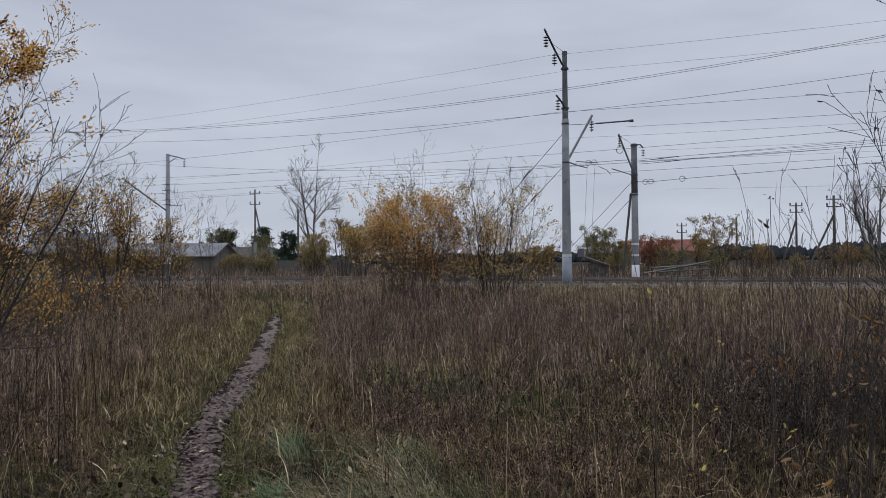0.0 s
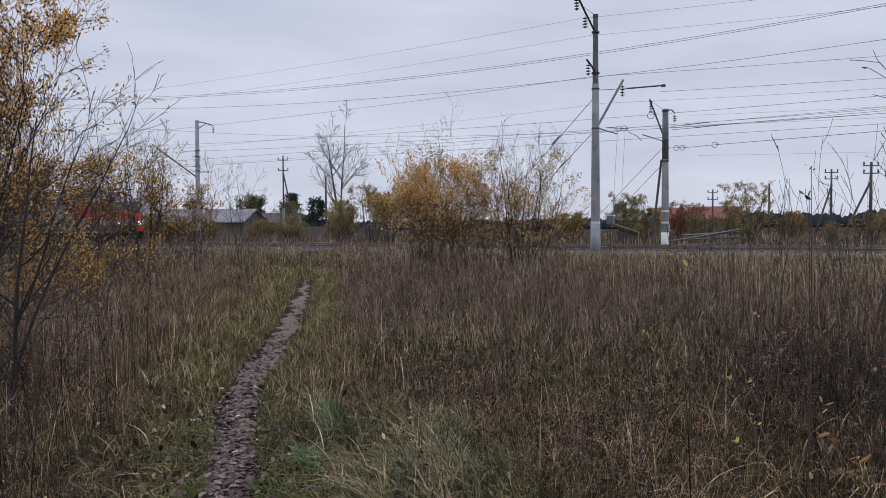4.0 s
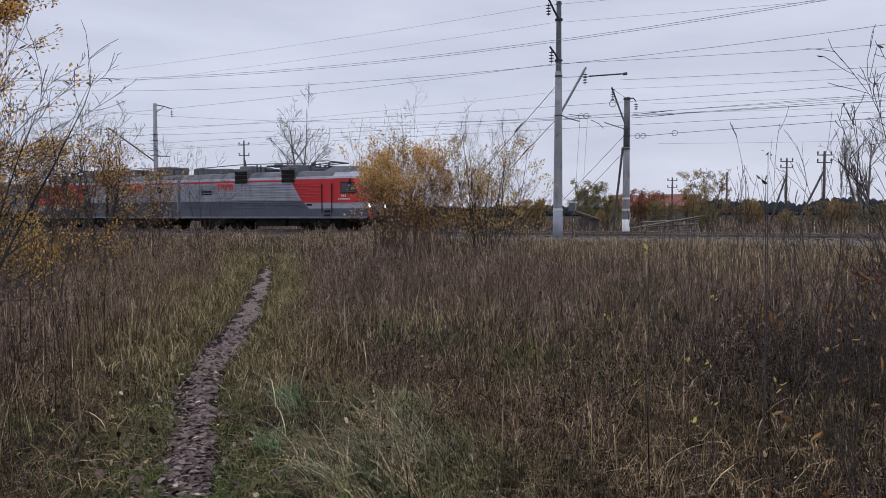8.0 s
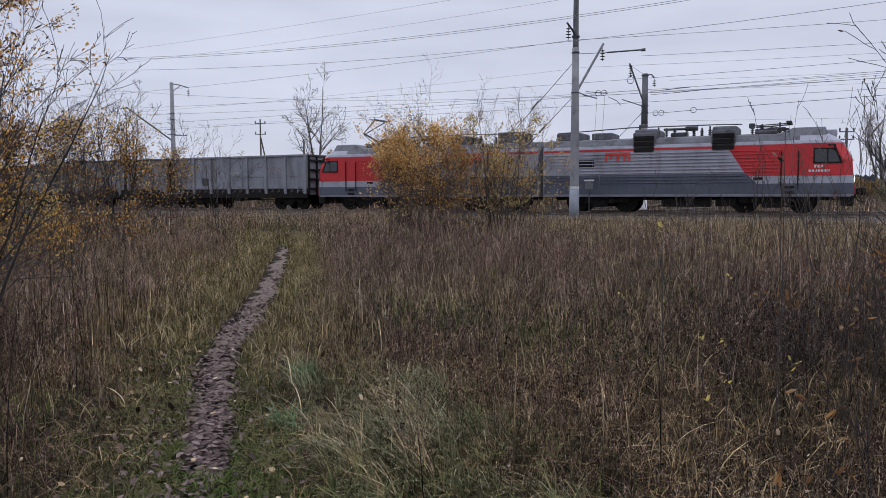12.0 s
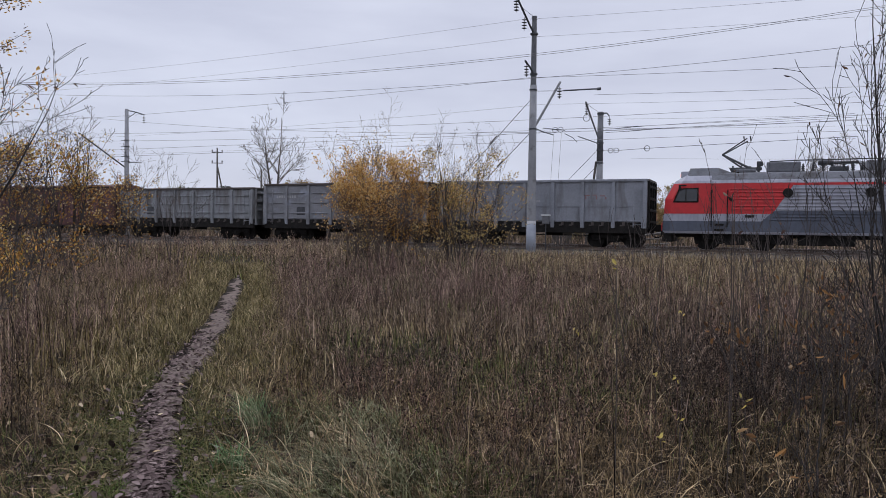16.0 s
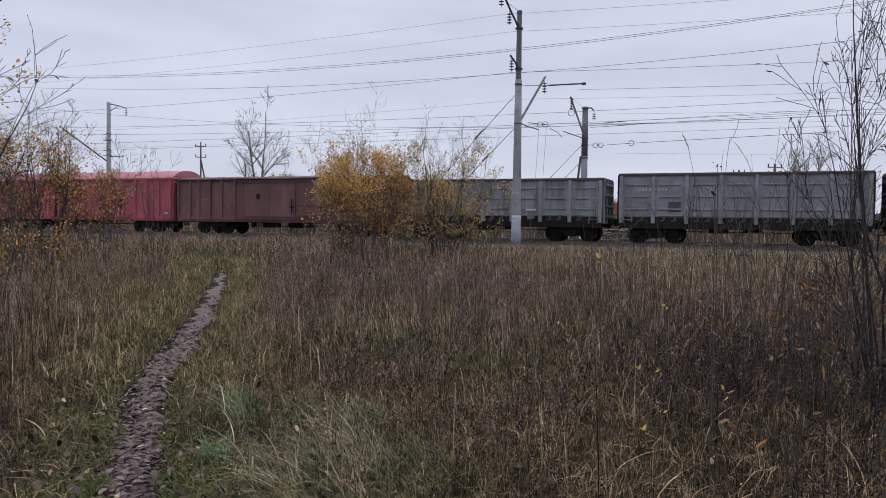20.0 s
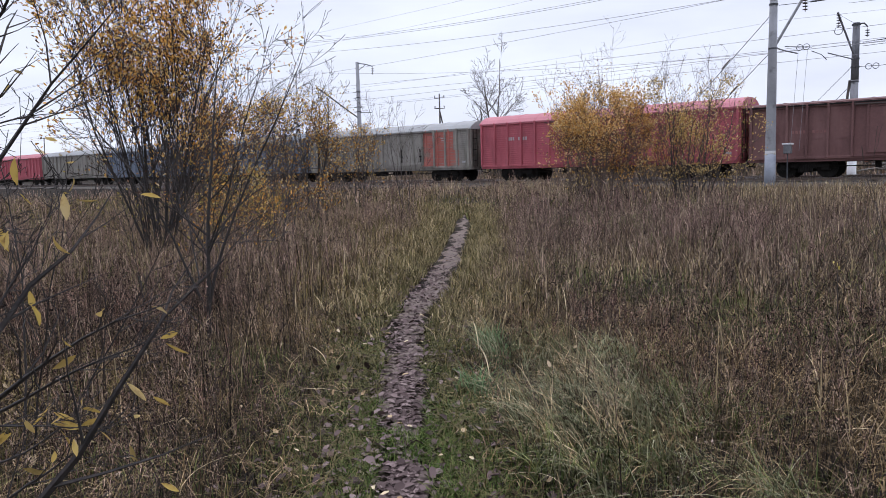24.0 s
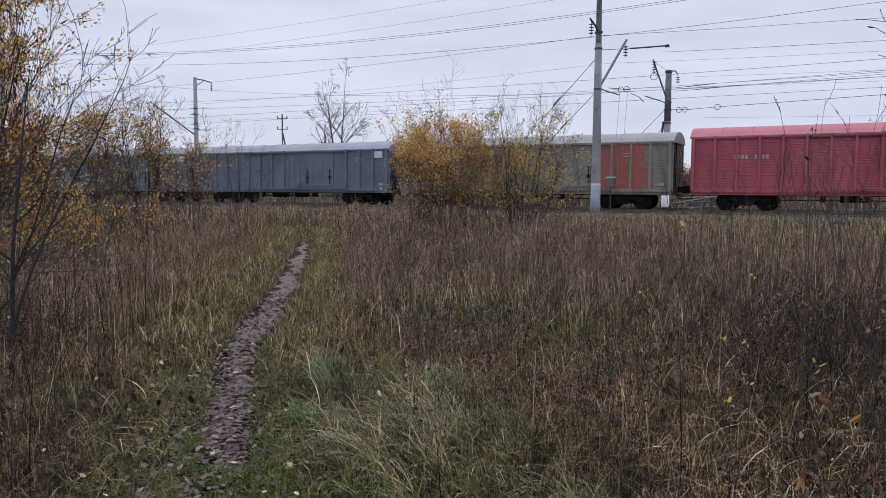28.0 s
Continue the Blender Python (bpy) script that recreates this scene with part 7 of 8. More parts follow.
    shrub("birch_bush", (-11.5, 18.5), "rusty half-bare bush near a taller tree", "bush", 10, 9, 3.6, 0.4, S, ((M_LEAF_RUST, 2400, 0.08, 0.05, 1.0),), r0=0.033, group="field bushes")
    shrub("bare_sapling", (-6.9, 22.5), "thin leafless sapling with fine twigs", "sapling", 12, 4, 3.1, 0.35, thin, r0=0.017, group="saplings")
    shrub("bare_sapling", (-5.9, 11.8), "thin leafless sapling leaning towards the path", "sapling", 13, 4, 2.7, 0.18, thin, ((M_LEAF_OLIVE, 30, 0.05, 0.2, 1.0),), r0=0.02, lean=(0.12, 0), group="saplings")
    shrub("low_bush", (-7.0, 15.5), "low bush of orange and yellow leaves in the grass", "bush", 14, 7, 1.4, 0.9, thin, ((M_LEAF_RUST, 220, 0.06, 0.0, 1.1), (M_LEAF_YELLOW_DULL, 170, 0.055, 0.0, 1.1), (M_LEAF_RUSSET, 170, 0.055, 0.0, 1.1)), r0=0.012, group="low bushes")
    shrub("low_bush", (-5.4, 9.6), "low undergrowth with dull orange leaves", "bush", 15, 9, 1.2, 0.9, thin, ((M_LEAF_RUSSET, 260, 0.046, 0.0, 1.1), (M_LEAF_AMBER, 200, 0.046, 0.0, 1.1), (M_LEAF_OLIVE, 160, 0.045, 0.0, 1.1)), r0=0.01, group="low bushes")
    shrub("low_bush", (-7.3, 13.2), "low bush of yellow and orange leaves under a young tree", "bush", 141, 9, 1.15, 1.0, thin, ((M_LEAF_RUST, 420, 0.06, 0.0, 1.1), (M_LEAF_GOLD, 300, 0.058, 0.0, 1.1), (M_LEAF_OLIVE, 260, 0.055, 0.0, 1.1)), r0=0.012, group="low bushes")
    shrub("low_bush", (-8.6, 15.2), "sprawling bush with dull yellow-green and orange leaves", "bush", 147, 9, 1.5, 1.0, thin, ((M_LEAF_RUST, 420, 0.065, 0.0, 1.1), (M_LEAF_YELLOW_DULL, 420, 0.06, 0.0, 1.1), (M_LEAF_OLIVE, 300, 0.06, 0.0, 1.1)), r0=0.014, group="low bushes")
    # close by on the other side
    shrub("bare_sapling", (3.15, 6.2), "slim leafless sapling with rusty leaves low down", "sapling", 17, 5, 1.25, 0.5, dict(whip, rmin=0.0018), ((M_LEAF_RUSSET, 40, 0.05, 0.15, 1.0),), r0=0.007, group="saplings")
    shrub("bare_sapling", (2.65, 5.5), "slight twiggy sapling with orange leaves", "sapling", 18, 5, 0.95, 0.55, whip, ((M_LEAF_RUSSET, 40, 0.05, 0.1, 1.0),), r0=0.008, group="saplings")
    shrub("bare_sapling", (3.6, 7.1), "slender leafless whips standing above the weeds", "sapling", 19, 4, 1.8, 0.14, dict(whip, rmin=0.0018), r0=0.006, group="saplings")
    shrub("bare_sapling", (2.95, 7.1), "slender leafless whips rising from the weeds", "sapling", 20, 3, 2.15, 0.14, dict(whip, rmin=0.0018), r0=0.006, group="saplings")
    for k, (x, y, h) in enumerate(((2.55, 6.9, 1.75), (3.0, 6.0, 1.9), (3.35, 5.8, 2.1), (3.5, 6.3, 2.3), (2.3, 7.6, 1.6), (3.25, 5.1, 1.5), (2.8, 4.9, 1.3))):
        shrub("bare_sapling", (x, y), "thin dark leafless whips among the weeds", "sapling", 320 + k, 3, h, 0.26, dict(whip, kids=((4, 6), (1, 2), (0, 1)), up=(0.03, 0.1, 0.08, 0.05), rmin=0.002), ((M_LEAF_DULL_BACKLIT, 6, 0.042, 0.1, 0.8),), r0=0.0075, group="saplings")
    shrub("bare_sapling", (3.2, 6.6), "pair of slender leafless whips", "sapling", 23, 3, 2.2, 0.12, dict(whip, rmin=0.0018), r0=0.006, group="saplings")
    # close by where the view turns widest
    arching = dict(thin, segs=(7, 5, 3, 2), kids=((5, 7), (2, 3), (0, 1)), angle=((20, 48), (25, 50), (25, 55)), ratio=((0.3, 0.6), (0.35, 0.6), (0.35, 0.7)), up=(0.01, 0.03, 0.05, 0.05), start=(0.3, 0.25, 0.2), rmin=0.002)
    leaning_sapling((-1.45, 1.47), "dark-stemmed sapling with long yellow leaves, its branches reaching over the weeds", 22, ((170, 89, 2.2, 0.027, 0.0), (8, 40, 0.58, 0.0075, 0.94), (12, 27, 0.50, 0.006, 0.93), (352, 4, 0.32, 0.004, 0.92), (20, 14, 0.32, 0.004, 0.82), (5, 35, 0.42, 0.005, 0.7), (16, 20, 0.38, 0.004, 0.6), (6, 33, 0.46, 0.0075, 1.66), (350, 62, 0.34, 0.006, 1.70), (15, 8, 0.28, 0.004, 1.58), (345, 20, 0.24, 0.004, 1.34), (30, 52, 0.36, 0.005, 1.1), (10, 5, 0.26, 0.0035, 1.45)), dict(arching, kids=((9, 12), (2, 4), (0, 1)), start=(0.12, 0.2, 0.2), ratio=((0.25, 0.5), (0.35, 0.6), (0.35, 0.7)), rmin=0.0009, up=(0.0, 0.03, 0.03, 0.03), wobble=(0.10, 0.15, 0.16, 0.16)), 60, M_LEAF_OCHRE)
    stiff = dict(upright, segs=(10, 6, 3, 2), kids=((6, 8), (3, 5), (0, 2)), start=(0.22, 0.12, 0.2), angle=((14, 34), (18, 42), (25, 55)), ratio=((0.22, 0.42), (0.3, 0.55), (0.35, 0.6)), wobble=(0.055, 0.10, 0.13, 0.14), up=(0.03, 0.12, 0.08, 0.05), rmin=0.0019)
    leaning_sapling((3.74, 5.4), "leafless many-stemmed sapling with dark forked branches", 16, ((180, 85, 3.4, 0.019, 0.0), (170, 88, 3.2, 0.016, 0.0), (10, 87, 3.6, 0.034, 0.0), (185, 76, 2.4, 0.012, 0.1), (350, 80, 3.4, 0.025, 0.0), (200, 81, 2.9, 0.013, 0.0), (175, 66, 1.8, 0.009, 0.35), (165, 56, 1.1, 0.007, 0.15), (190, 70, 2.2, 0.010, 0.2), (75, 72, 2.4, 0.012, 0.1), (320, 62, 2.0, 0.010, 0.2), (355, 68, 2.6, 0.013, 0.3), (150, 78, 2.7, 0.011, 0.0)), dict(stiff, rmin=0.0024), 60, M_LEAF_DULL_BACKLIT)
    shrub("low_bush", (3.35, 5.3), "low sapling growth with dull orange leaves among the weeds", "bush", 341, 6, 1.25, 0.4, dict(whip, kids=((4, 6), (1, 3), (0, 1))), ((M_LEAF_DULL_BACKLIT, 60, 0.046, 0.2, 1.0), (M_LEAF_RUSSET, 110, 0.048, 0.3, 1.0)), r0=0.007, group="low bushes")
    leaning_sapling((1.86, 3.15), "low twiggy sapling with large orange leaves", 26, ((100, 60, 0.8, 0.007, 0.0), (20, 55, 0.8, 0.007, 0.0), (160, 65, 0.75, 0.006, 0.0), (60, 78, 1.3, 0.006, 0.0), (300, 50, 0.6, 0.006, 0.0)), dict(arching, rmin=0.0014), 70, M_LEAF_RUSSET)
    forked = dict(arching, segs=(9, 5, 3, 2), kids=((6, 9), (2, 4), (0, 2)), start=(0.28, 0.15, 0.2), angle=((22, 50), (25, 55), (25, 60)), ratio=((0.2, 0.42), (0.35, 0.6), (0.35, 0.6)), rmin=0.0022, wobble=(0.07, 0.12, 0.14, 0.15))
    leaning_sapling((-3.5, 5.55), "leafless grey-stemmed sapling forking into long dark whips", 27, ((20, 86, 2.5, 0.026, 0.0), (10, 74, 2.5, 0.016, 0.35), (195, 74, 2.1, 0.015, 0.3), (340, 62, 1.9, 0.010, 0.8), (165, 52, 1.5, 0.008, 0.8), (30, 48, 1.2, 0.007, 0.9), (185, 40, 1.2, 0.007, 0.8)), forked, 26, M_LEAF_DULL_BACKLIT)
    leaning_sapling((-2.95, 3.1), "thin dark sapling whose twigs cross above the weeds", 24, ((10, 60, 1.6, 0.009, 0.0), (60, 75, 1.8, 0.009, 0.0), (-20, 55, 1.4, 0.008, 0.0)), arching, 6)
    # single yellow leaves on fine stalks among the weeds
    nrng = np.random.default_rng(31)
    for x, y, z, s in ((1.2, 4.16, 1.33, 0.055), (1.31, 5.55, 0.78, 0.05), (1.75, 5.1, 0.52, 0.05), (1.9, 5.1, 0.52, 0.045), (1.62, 4.3, 0.45, 0.05), (1.85, 4.9, 0.98, 0.05), (2.1, 4.5, 0.5, 0.07), (1.77, 4.0, 1.7, 0.07), (2.05, 4.6, 1.9, 0.05), (1.55, 4.4, 0.30, 0.06)):
        t = thing("yellow_leaf_stalk", pose(x, y, 0), "thin dry stalk that carries a few yellow leaves", "weed stalk", "leafy stalks")
        part("stalk", Sheet().tube([(0.03, 0.05, 0), (0.02, 0.02, z * 0.5), (0, 0, z)], [0.004, 0.003, 0.002], 4), M_TWIG, t)
        v, loops = leaf_mesh(nrng, np.array([(0, 0, z), (0.01, 0, z - 0.02), (-0.02, 0.01, z + 0.01)]), np.array([s, s * 0.8, s * 0.7]) * 0.8, fine=True)
        lm = M_LEAF_YELLOW if z < 1.6 else M_SEED
        part("leaf", array_mesh("leaf", v, loops, 3, lm), lm, t)


# ---- beyond the line ----
def utility_pole(x, y, h, label, cross=(0.5, 1.7), brace=0, pale_foot=False, r=0.13):
    t = thing("utility_pole", pose(x, y, 0.2), label, "utility pole", "utility poles")
    part("pole", Sheet().tube([(0, 0, -0.3), (0, 0, h * 0.5), (0, 0, h)], [r * 0.85, r * 0.75, r * 0.62], 9), M_WOOD, t, smooth=True)
    if pale_foot:
        part("concrete_stub", Sheet().tube([(0, -0.02, -0.2), (0, -0.02, h * 0.38)], [r * 1.5, r * 1.3], 8), M_CONCRETE, t, "pale concrete stub")
    for c in cross:
        a = part("crossarm", Sheet().box(0, 0, h - c, 1.25, 0.08, 0.08, 0.015), M_WOOD, t)
        for x0 in (-0.55, 0.55):
            part("pin_insulator", Sheet().tube([(x0, 0, h - c + 0.05), (x0, 0, h - c + 0.16), (x0, 0, h - c + 0.3)], [0.03, 0.075, 0.05], 7), M_CERAMIC, a)
    if brace:
        part("brace", Sheet().tube([(brace, -0.1, -0.3), (0.05, 0, h * 0.78)], 0.085, 7), M_WOOD, t, "raking timber brace")
    return t


def house(x, y, w, d, hw, hr, rz, wall, roof, label, windows=3):
    t = thing("house", pose(x, y, 0.3, 0, 0, rz), label, "house", "village houses")
    part("wall", Sheet().box(0, 0, hw / 2, w, d, hw), wall, t)
    rf = Sheet()
    for sy in (-1, 1):
        a = [(-w / 2 - 0.4, sy * (d / 2 + 0.45), hw - 0.2), (w / 2 + 0.4, sy * (d / 2 + 0.45), hw - 0.2), (w / 2 + 0.4, 0, hw + hr), (-w / 2 - 0.4, 0, hw + hr)]
        b = [(p[0], p[1], p[2] + 0.14) for p in a]
        rf.quad_ring([a, b] if sy < 0 else [b, a])
    part("roof", rf, roof, t)
    for sx in (-1, 1):
        g = [(sx * (w / 2 - 0.02), -d / 2, hw), (sx * (w / 2 - 0.02), d / 2, hw), (sx * (w / 2 - 0.02), 0, hw + hr * 0.95)]
        part("gable", Sheet().quad_ring([g, [(p[0] - sx * 0.1, p[1], p[2]) for p in g]]), wall, t)
    for k in range(windows):
        xx = -w / 2 + w * (k + 0.5) / windows
        f = part("window", Sheet().box(xx, -d / 2 - 0.03, hw * 0.52, 0.95, 0.08, 1.15, 0.02), M_WHITE, t)
        part("pane", Sheet().box(xx, -d / 2 - 0.075, hw * 0.52, 0.75, 0.02, 0.95), M_GLASS, f)
    return t


def far_bush(x, y, h, w, seed, leafmats, label, n=4600, size=0.105, z=0.2):
    spec = dict(SHRUB, segs=(4, 3, 2, 1), kids=((4, 6), (2, 3), (1, 1)), rmin=0.008, start=(0.08, 0.15, 0.2))
    rows = [(m, int(n * share), size, 0.0, 1.1) for m, share in leafmats]
    return shrub("far_bush", (x, y, z), label, "bush", seed, 9, h, w, spec, rows, r0=0.05, group="bushes beyond the line")


def build_far():
    utility_pole(-21.65, 85, 9.8, "timber utility pole on a pale concrete stub with raking brace", brace=1.7, pale_foot=True)
    utility_pole(-16.9, 86, 7.6, "dark bare utility pole beside a tall tree", cross=(), r=0.16)
    utility_pole(33.4, 70, 6.6, "old timber utility pole with crossarms and brace", cross=(0.3, 0.9), brace=-1.8)
    utility_pole(31.7, 60, 6.4, "dark timber A-frame pole with crossarms", cross=(0.3, 0.9), brace=-2.6, r=0.16)
    utility_pole(31.7, 80, 5.9, "short bare timber post", cross=(), r=0.14)
    utility_pole(29.0, 90, 5.8, "distant timber pole with crossarms", cross=(0.4, 1.2), r=0.15)
    # tall half-bare tree behind the line, another on the far side
    tall = dict(SHRUB, segs=(9, 5, 4, 3), kids=((6, 8), (5, 6), (3, 4)), start=(0.34, 0.2, 0.2), angle=((20, 42), (24, 50), (25, 60)), ratio=((0.32, 0.5), (0.32, 0.55), (0.35, 0.6)), up=(0.02, 0.06, 0.06, 0.04), rmin=0.014, wobble=(0.035, 0.09, 0.12, 0.14))
    shrub("bare_tree", (-15.7, 88, 0.2), "tall leafless tree with a forked crown", "tree", 48, 2, 13.6, 0.15, dict(tall, kids=((9, 11), (6, 7), (3, 5)), start=(0.32, 0.2, 0.2), angle=((26, 50), (24, 52), (25, 60)), ratio=((0.32, 0.52), (0.32, 0.55), (0.35, 0.6)), wobble=(0.05, 0.09, 0.12, 0.14)), bark=M_BARK_PALE, r0=0.22, group="trees beyond the line")
    wide = dict(tall, kids=((14, 17), (7, 9), (3, 5)), start=(0.2, 0.15, 0.2))
    shrub("bare_tree", (43.8, 75, 0.2), "broad leafless tree beyond the railway", "tree", 42, 3, 9.8, 0.5, dict(wide, rmin=0.010, kids=((11, 13), (6, 8), (3, 4))), bark=M_BARK_GREY, r0=0.22, group="trees beyond the line")
    # village on the left
    house(-37.5, 97, 10.5, 6, 2.3, 1.5, 4, M_HOUSE, M_SLATE, "low weathered shed house with pale grey sheet roof", 0)
    house(-30.0, 91, 7.0, 5, 2.2, 1.4, -14, M_HOUSE, M_SLATE, "small grey timber house with sheet roof", 0)
    house(-26.2, 100, 5.0, 4, 2.1, 1.2, 20, M_WOOD_PALE, M_WOOD, "dark low outbuilding with pitched roof", 0)
    house(-52.0, 105, 11.0, 7, 3.0, 2.6, 10, M_HOUSE, M_SLATE, "weathered village house with grey roof", 3)
    house(33.5, 104, 5.5, 5, 2.4, 1.5, -10, M_HOUSE, M_BRICK, "dull house with red roof behind bushes", 0)
    house(26.5, 101, 4.0, 4, 2.4, 1.3, 5, M_HOUSE, M_BRICK, "small dull hut with red roof", 1)
    # shed and heap of boards right by the far side
    t = thing("timber_frame", on_track(3.6, 13.2, 0.25, 6), "tumbledown frame of bleached boards beside the line", "wooden frame")
    for k in range(7):
        part("board", Sheet().box(-1.4 + k * 0.5, 0, 0.35, 0.08, 0.08, 0.9, 0.01), M_WOOD_PALE, t)
    for k, z in enumerate((0.2, 0.55, 0.85)):
        part("rail_board", Sheet().tube([(-1.7, 0, z - 0.12), (1.8, 0, z + 0.1)], 0.06, 4), M_WOOD_PALE, t)
    part("top_board", Sheet().tube([(-2.4, -0.4, 0.35), (1.8, 0, 1.1)], 0.06, 4), M_WOOD_PALE, t)
    t = thing("wooden_shed", on_track(-1.8, 13.5, 0.25, 10), "small dark leaning plank shed", "shed")
    part("wall", Sheet().box(0, 0, 0.5, 1.3, 1.2, 1.0), M_WOOD, t)
    part("roof", Sheet().quad_ring([[(-0.9, -0.8, 1.45), (0.8, -0.8, 0.85), (0.8, 0.8, 0.85), (-0.9, 0.8, 1.45)], [(-0.9, -0.8, 1.53), (0.8, -0.8, 0.93), (0.8, 0.8, 0.93), (-0.9, 0.8, 1.53)]]), M_WOOD, t)
    # small cabinets on thin posts beside the near mast
    t = thing("line_side_box", on_track(0.62, 0.55, 0.15), "small grey equipment box on a thin post", "equipment box")
    part("post", Sheet().tube([(0, 0, 0), (0, 0, 1.55)], 0.03, 7), M_STEEL, t)
    b = part("box", Sheet().box(0, 0, 1.75, 0.34, 0.26, 0.42, 0.03), M_STEEL_GREY, t)
    part("lid", Sheet().box(0, 0, 1.99, 0.44, 0.36, 0.08, 0.02), M_WHITE, b, "pale lid")
    # fence of weathered boards in front of the village
    t = thing("board_fence", pose(-13.5, 80, 0.2, 0, 0, -4), "weathered grey board fence beyond the railway", "fence")
    for k in range(46):
        part("board", Sheet().box(-5 + k * 0.23, 0, 0.8 + 0.06 * math.sin(k * 2.1), 0.19, 0.03, 1.6, 0.005), M_WOOD_PALE, t)
    for z in (0.45, 1.25):
        part("rail", Sheet().box(0.2, 0.05, z, 10.8, 0.06, 0.1), M_WOOD, t)
    # bushes beyond the line
    G, R, O, D, X = M_FAR_TAWNY, M_FAR_RUST, M_FAR_TAWNY, M_LEAF_GREEN, M_LEAF_RED
    rows = [(11.9, 58, 3.6, 0.5, ((D, 0.7), (O, 0.3)), "dull green bush beyond the railway"), (14.5, 62, 2.6, 0.5, ((D, 0.5), (O, 0.5)), "olive bush beyond the railway"),
            (24.6, 66, 4.6, 0.6, ((R, 0.3), (O, 0.7)), "broad rusty bush beyond the railway"), (22.2, 64, 3.2, 0.5, ((O, 0.6), (R, 0.4)), "rusty olive bush beyond the railway"),
            (18.6, 66, 3.2, 0.4, ((X, 0.8), (R, 0.2)), "red-leaved bush beyond the railway"), (20.6, 70, 3.0, 0.4, ((X, 0.5), (R, 0.5)), "reddish bush beyond the railway"),
            (29.5, 68, 2.4, 0.6, ((R, 0.5), (G, 0.5)), "low tawny bush beyond the railway"), (8.0, 57, 2.2, 0.6, ((O, 0.6), (R, 0.4)), "low olive bush beyond the railway"),
            (-11.5, 66, 3.4, 0.5, ((O, 0.8), (G, 0.2)), "olive bush behind the railway"), (-8.3, 62, 4.4, 0.45, ((O, 0.5), (R, 0.5)), "tall rusty bush behind the railway"),
            (-13.0, 78, 4.0, 0.5, ((D, 0.6), (O, 0.4)), "green bush by the village fence"), (-10.5, 86, 5.0, 0.35, ((G, 0.6), (O, 0.4)), "yellow young birches beyond the fence"),
            (-23.5, 96, 4.2, 0.5, ((D, 1.0),), "dark green bush among the houses"), (-33.0, 108, 6.0, 0.4, ((D, 1.0),), "dark green tree behind the houses"),
            (-27.5, 112, 5.0, 0.45, ((D, 0.8), (O, 0.2)), "green trees behind the houses"), (-44.0, 92, 4.0, 0.5, ((O, 0.5), (R, 0.5)), "rusty bush in front of a house"),
            (-36.0, 70, 3.0, 0.5, ((R, 0.6), (O, 0.4)), "rusty bush behind the railway"), (-30.0, 66, 2.5, 0.5, ((O, 0.6), (R, 0.4)), "olive bush behind the railway"),
            (36.5, 66, 2.2, 0.6, ((R, 0.6), (O, 0.4)), "low rusty bush beyond the railway"), (44.0, 70, 2.6, 0.6, ((R, 0.5), (O, 0.5)), "tawny bush beyond the railway"),
            (-55.0, 85, 4.5, 0.5, ((R, 0.5), (O, 0.5)), "rusty bushes along the line"), (-66.0, 78, 5.0, 0.5, ((O, 0.6), (G, 0.4)), "olive bushes along the line")]
    for i, (x, y, h, w, mats, label) in enumerate(rows):
        far_bush(x, y, h, w, 60 + i, mats, label)
    for k, (x, y, h, mat_a) in enumerate(((-27.5, 76, 2.0, D), (-31.5, 79, 2.5, R), (-23.0, 81, 2.2, G), (-36.0, 84, 2.6, D), (-40.5, 82, 2.4, R), (-25.5, 86, 1.8, R), (-18.5, 78, 1.8, G))):
        far_bush(x, y, h, 0.6, 230 + k, ((mat_a, 0.6), (O, 0.4)), "rough brush in front of the village houses", n=1800, size=0.11)
    for k, (x, y, h) in enumerate(((-33.5, 114, 8.0), (-36.0, 118, 7.2), (-29.5, 120, 7.6), (-24.8, 118, 6.2), (-44.0, 116, 7.5))):
        spire = dict(SHRUB, segs=(6, 3, 2, 1), kids=((30, 36), (4, 5), (1, 1)), start=(0.08, 0.2, 0.2), angle=((65, 88), (30, 55), (20, 50)), ratio=((0.18, 0.30), (0.3, 0.5), (0.3, 0.5)), up=(0.0, -0.02, 0, 0), wobble=(0.01, 0.05, 0.1, 0.1), rmin=0.012)
        shrub("spruce_tree", (x, y, 0.3), "dark green spruce behind the village houses", "tree", 250 + k, 1, h, 0.02, spire, ((M_CONIFER, 2600, 0.3, 0.05, 1.05),), r0=0.14, group="spruces")
    # a low broken belt of brush along the far side of the line
    rng = random.Random(8)
    for k in range(42):
        s, q = -62 + k * 2.8 + rng.uniform(-1, 1), rng.uniform(14, 34)
        p = on_track(s, q).translation
        h = rng.uniform(1.3, 2.5) * (1.1 if s < -15 else 1.0)
        far_bush(p.x, p.y, h, rng.uniform(0.5, 0.8), 160 + k, ((rng.choice((R, G, R, D)), 0.6), (O, 0.4)), rng.choice(("low tawny brush beyond the railway", "low rusty brush beyond the railway", "dull brown brush beyond the railway")), n=1200, size=0.10, z=0.25)
    # tall meadow growth beyond the line
    rng = np.random.default_rng(77)
    n = 34000
    s = rng.uniform(-75, 60, n)
    q = 11.5 + 45 * rng.uniform(0, 1, n) ** 1.4
    c0, s0 = math.cos(radians(26)), math.sin(radians(26))
    p = np.stack([6.37 + s * c0 + q * s0, 38.07 - s * s0 + q * c0], -1)
    roots = np.column_stack([p, ground_z(p[:, 0], p[:, 1])])
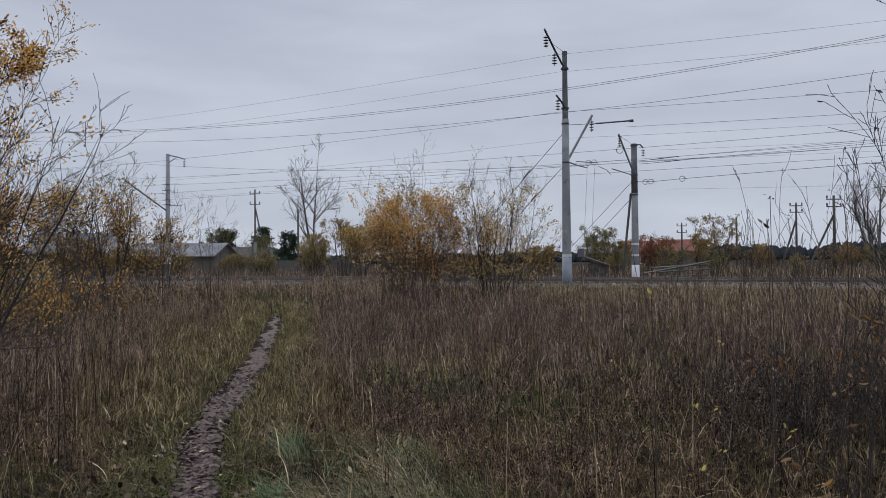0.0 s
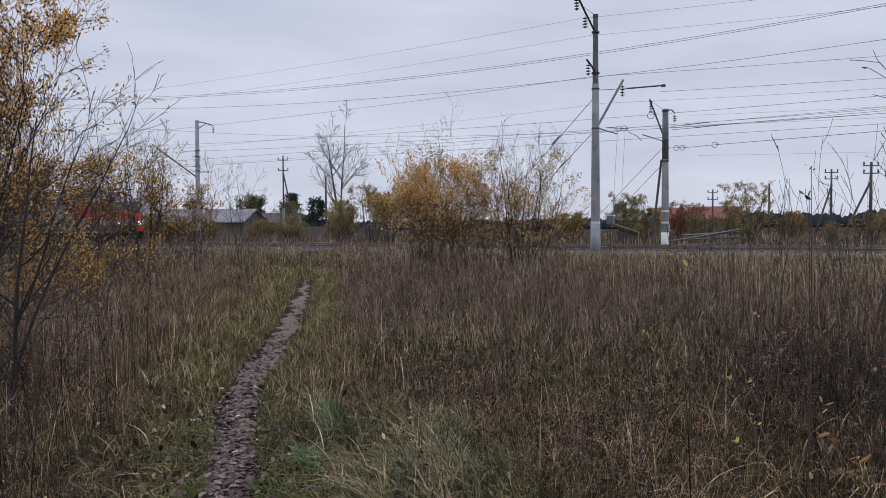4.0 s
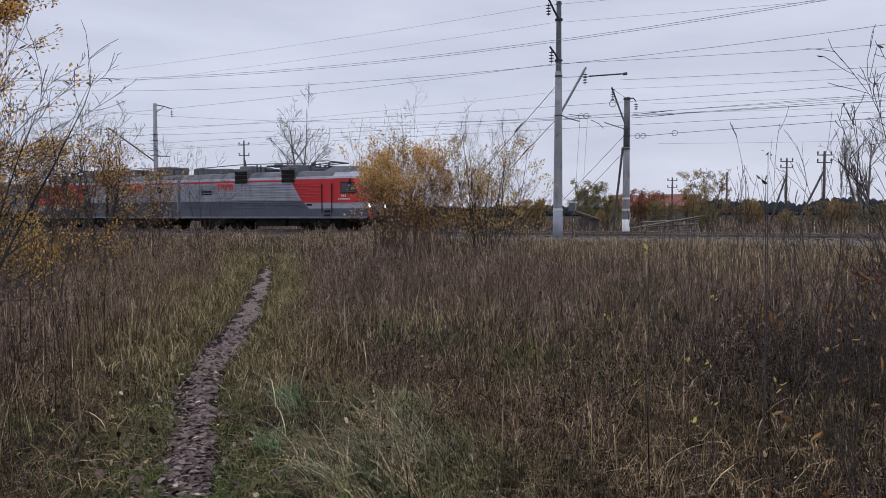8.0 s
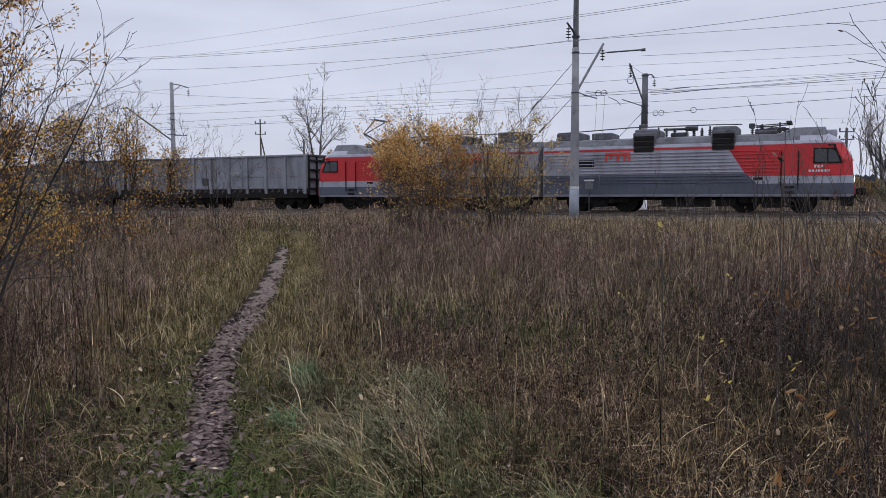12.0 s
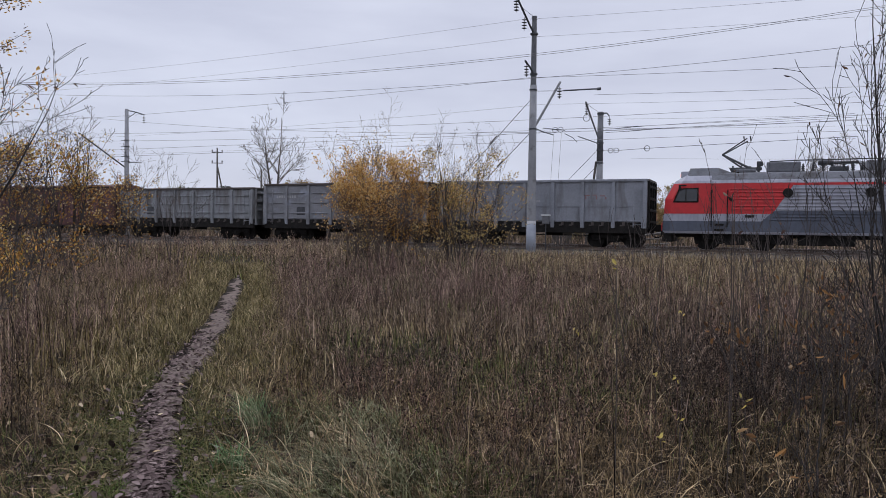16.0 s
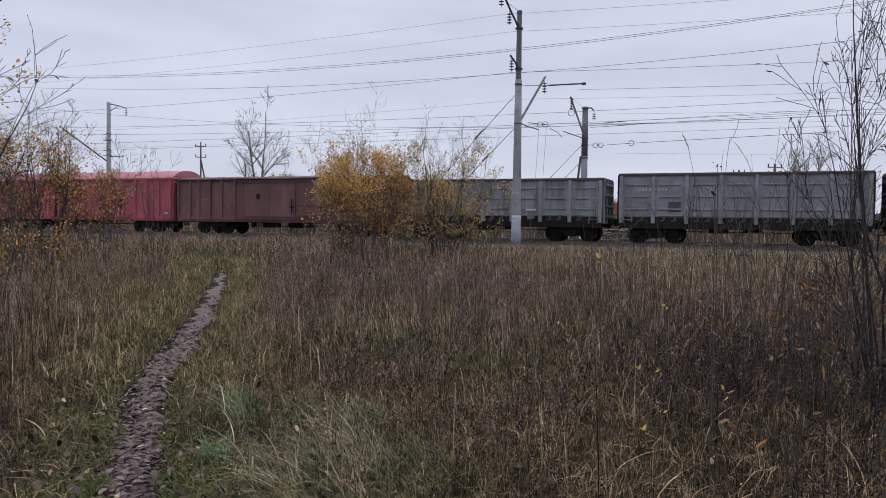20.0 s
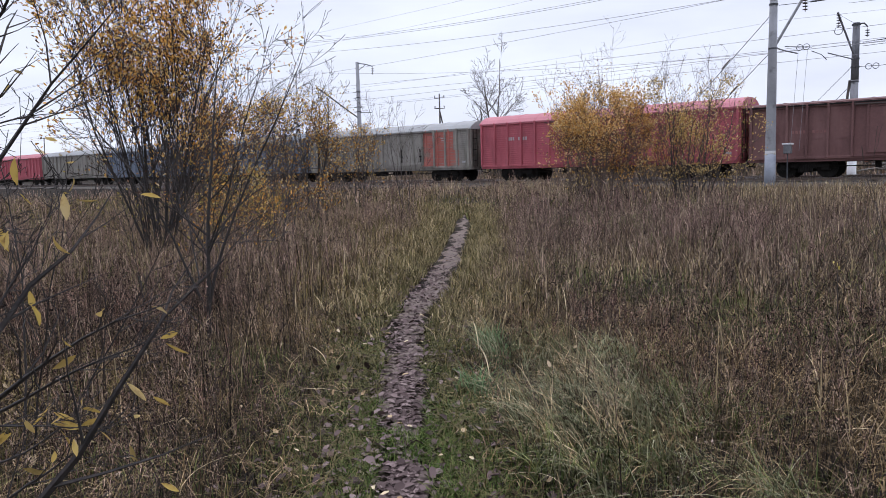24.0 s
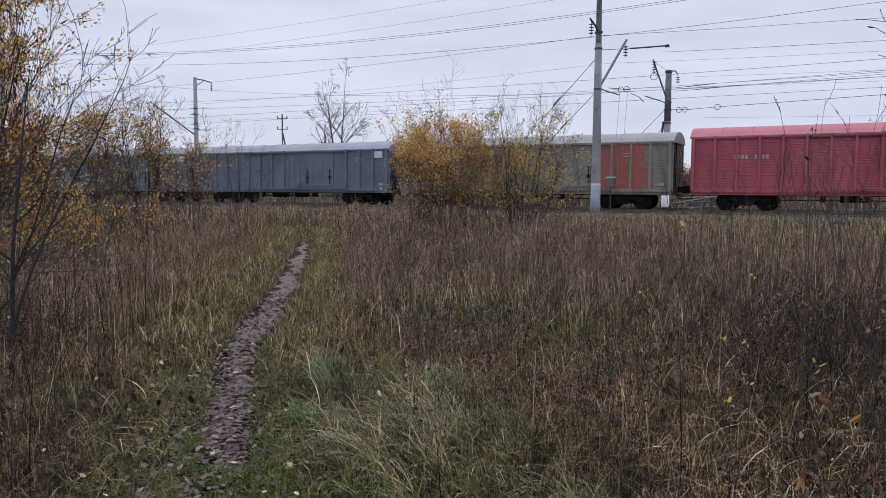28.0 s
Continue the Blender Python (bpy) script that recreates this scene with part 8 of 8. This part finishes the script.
    v, loops = blades(rng, roots, rng.uniform(0.4, 1.25, n) * (0.55 + 0.7 * wave(p[:, 0], p[:, 1], 0.35, 2.0)), rng.uniform(0.018, 0.045, n), rng.uniform(0.1, 0.5, n), 2)
    half = n // 2
    cut = half * 6
    lay("far_meadow", v[:cut], loops[:half * 8], 4, M_WEED_FAR, "rough brown meadow growth beyond the railway", "meadow")
    lay("far_straw", v[cut:], loops[half * 8:] - cut, 4, M_FAR_STRAW, "tawny dry grass beyond the railway", "meadow")
    # far woods: ragged belts of crowns
    for a0, a1, dist, h, seed, name, label in ((14, 62, 640, 16, 1, "far_woods", "dark forest ridge on the horizon"), (-75, -12, 260, 9, 2, "village_trees", "dark belt of trees behind the village"), (-12, 14, 420, 8, 3, "far_woods", "low dark woods on the horizon")):
        rng = np.random.default_rng(90 + seed)
        n = 700
        a = np.radians(rng.uniform(a0, a1, n))
        r = dist * rng.uniform(0.97, 1.15, n)
        hh = h * (0.74 + 0.07 * np.sin(a * 37 + seed) + 0.05 * np.sin(a * 91) + rng.uniform(-0.08, 0.08, n))
        w = hh * rng.uniform(0.35, 0.6, n)
        sh = Sheet()
        for k in range(n):
            cx, cy = math.sin(a[k]) * r[k], math.cos(a[k]) * r[k]
            ring = [(0.55, 0.0), (1.0, 0.25), (0.85, 0.55), (0.45, 0.82), (0.06, 1.0)]
            sh.quad_ring([[(cx + w[k] * q0 * math.cos(2 * math.pi * j / 6) * rng.uniform(0.7, 1.2), cy + w[k] * q0 * math.sin(2 * math.pi * j / 6), hh[k] * z0 + (rng.uniform(-0.4, 0.4) if z0 else 0)) for j in range(6)] for q0, z0 in ring])
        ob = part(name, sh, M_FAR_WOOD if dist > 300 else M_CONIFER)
        tagged(ob, label, "woods", kind="stuff")


build_ground()
build_line()
mast_near()
mast_far()
mast_left()
span_wires()
CARS = build_train()
build_shrubs()
build_far()
build_litter()
build_field()


def motions():
    """The train rolls by: every vehicle along the track, every wheelset on its bogie."""
    ts = [r[0] for r in TRAIN_ROWS]
    for car, off in CARS:
        walk(car, [(t, on_track(e + off, NEAR_Y, RAIL_Z)) for t, e in TRAIN_ROWS])
    steps = [i * 0.1 for i in range(281)]
    dist = np.interp(steps, ts, [r[1] for r in TRAIN_ROWS])
    for w, x, r in ROLLING:
        walk(w, [(t, pose(x, 0, r, 0, math.degrees((d - dist[0]) / r), 0)) for t, d in zip(steps, dist)])


motions()
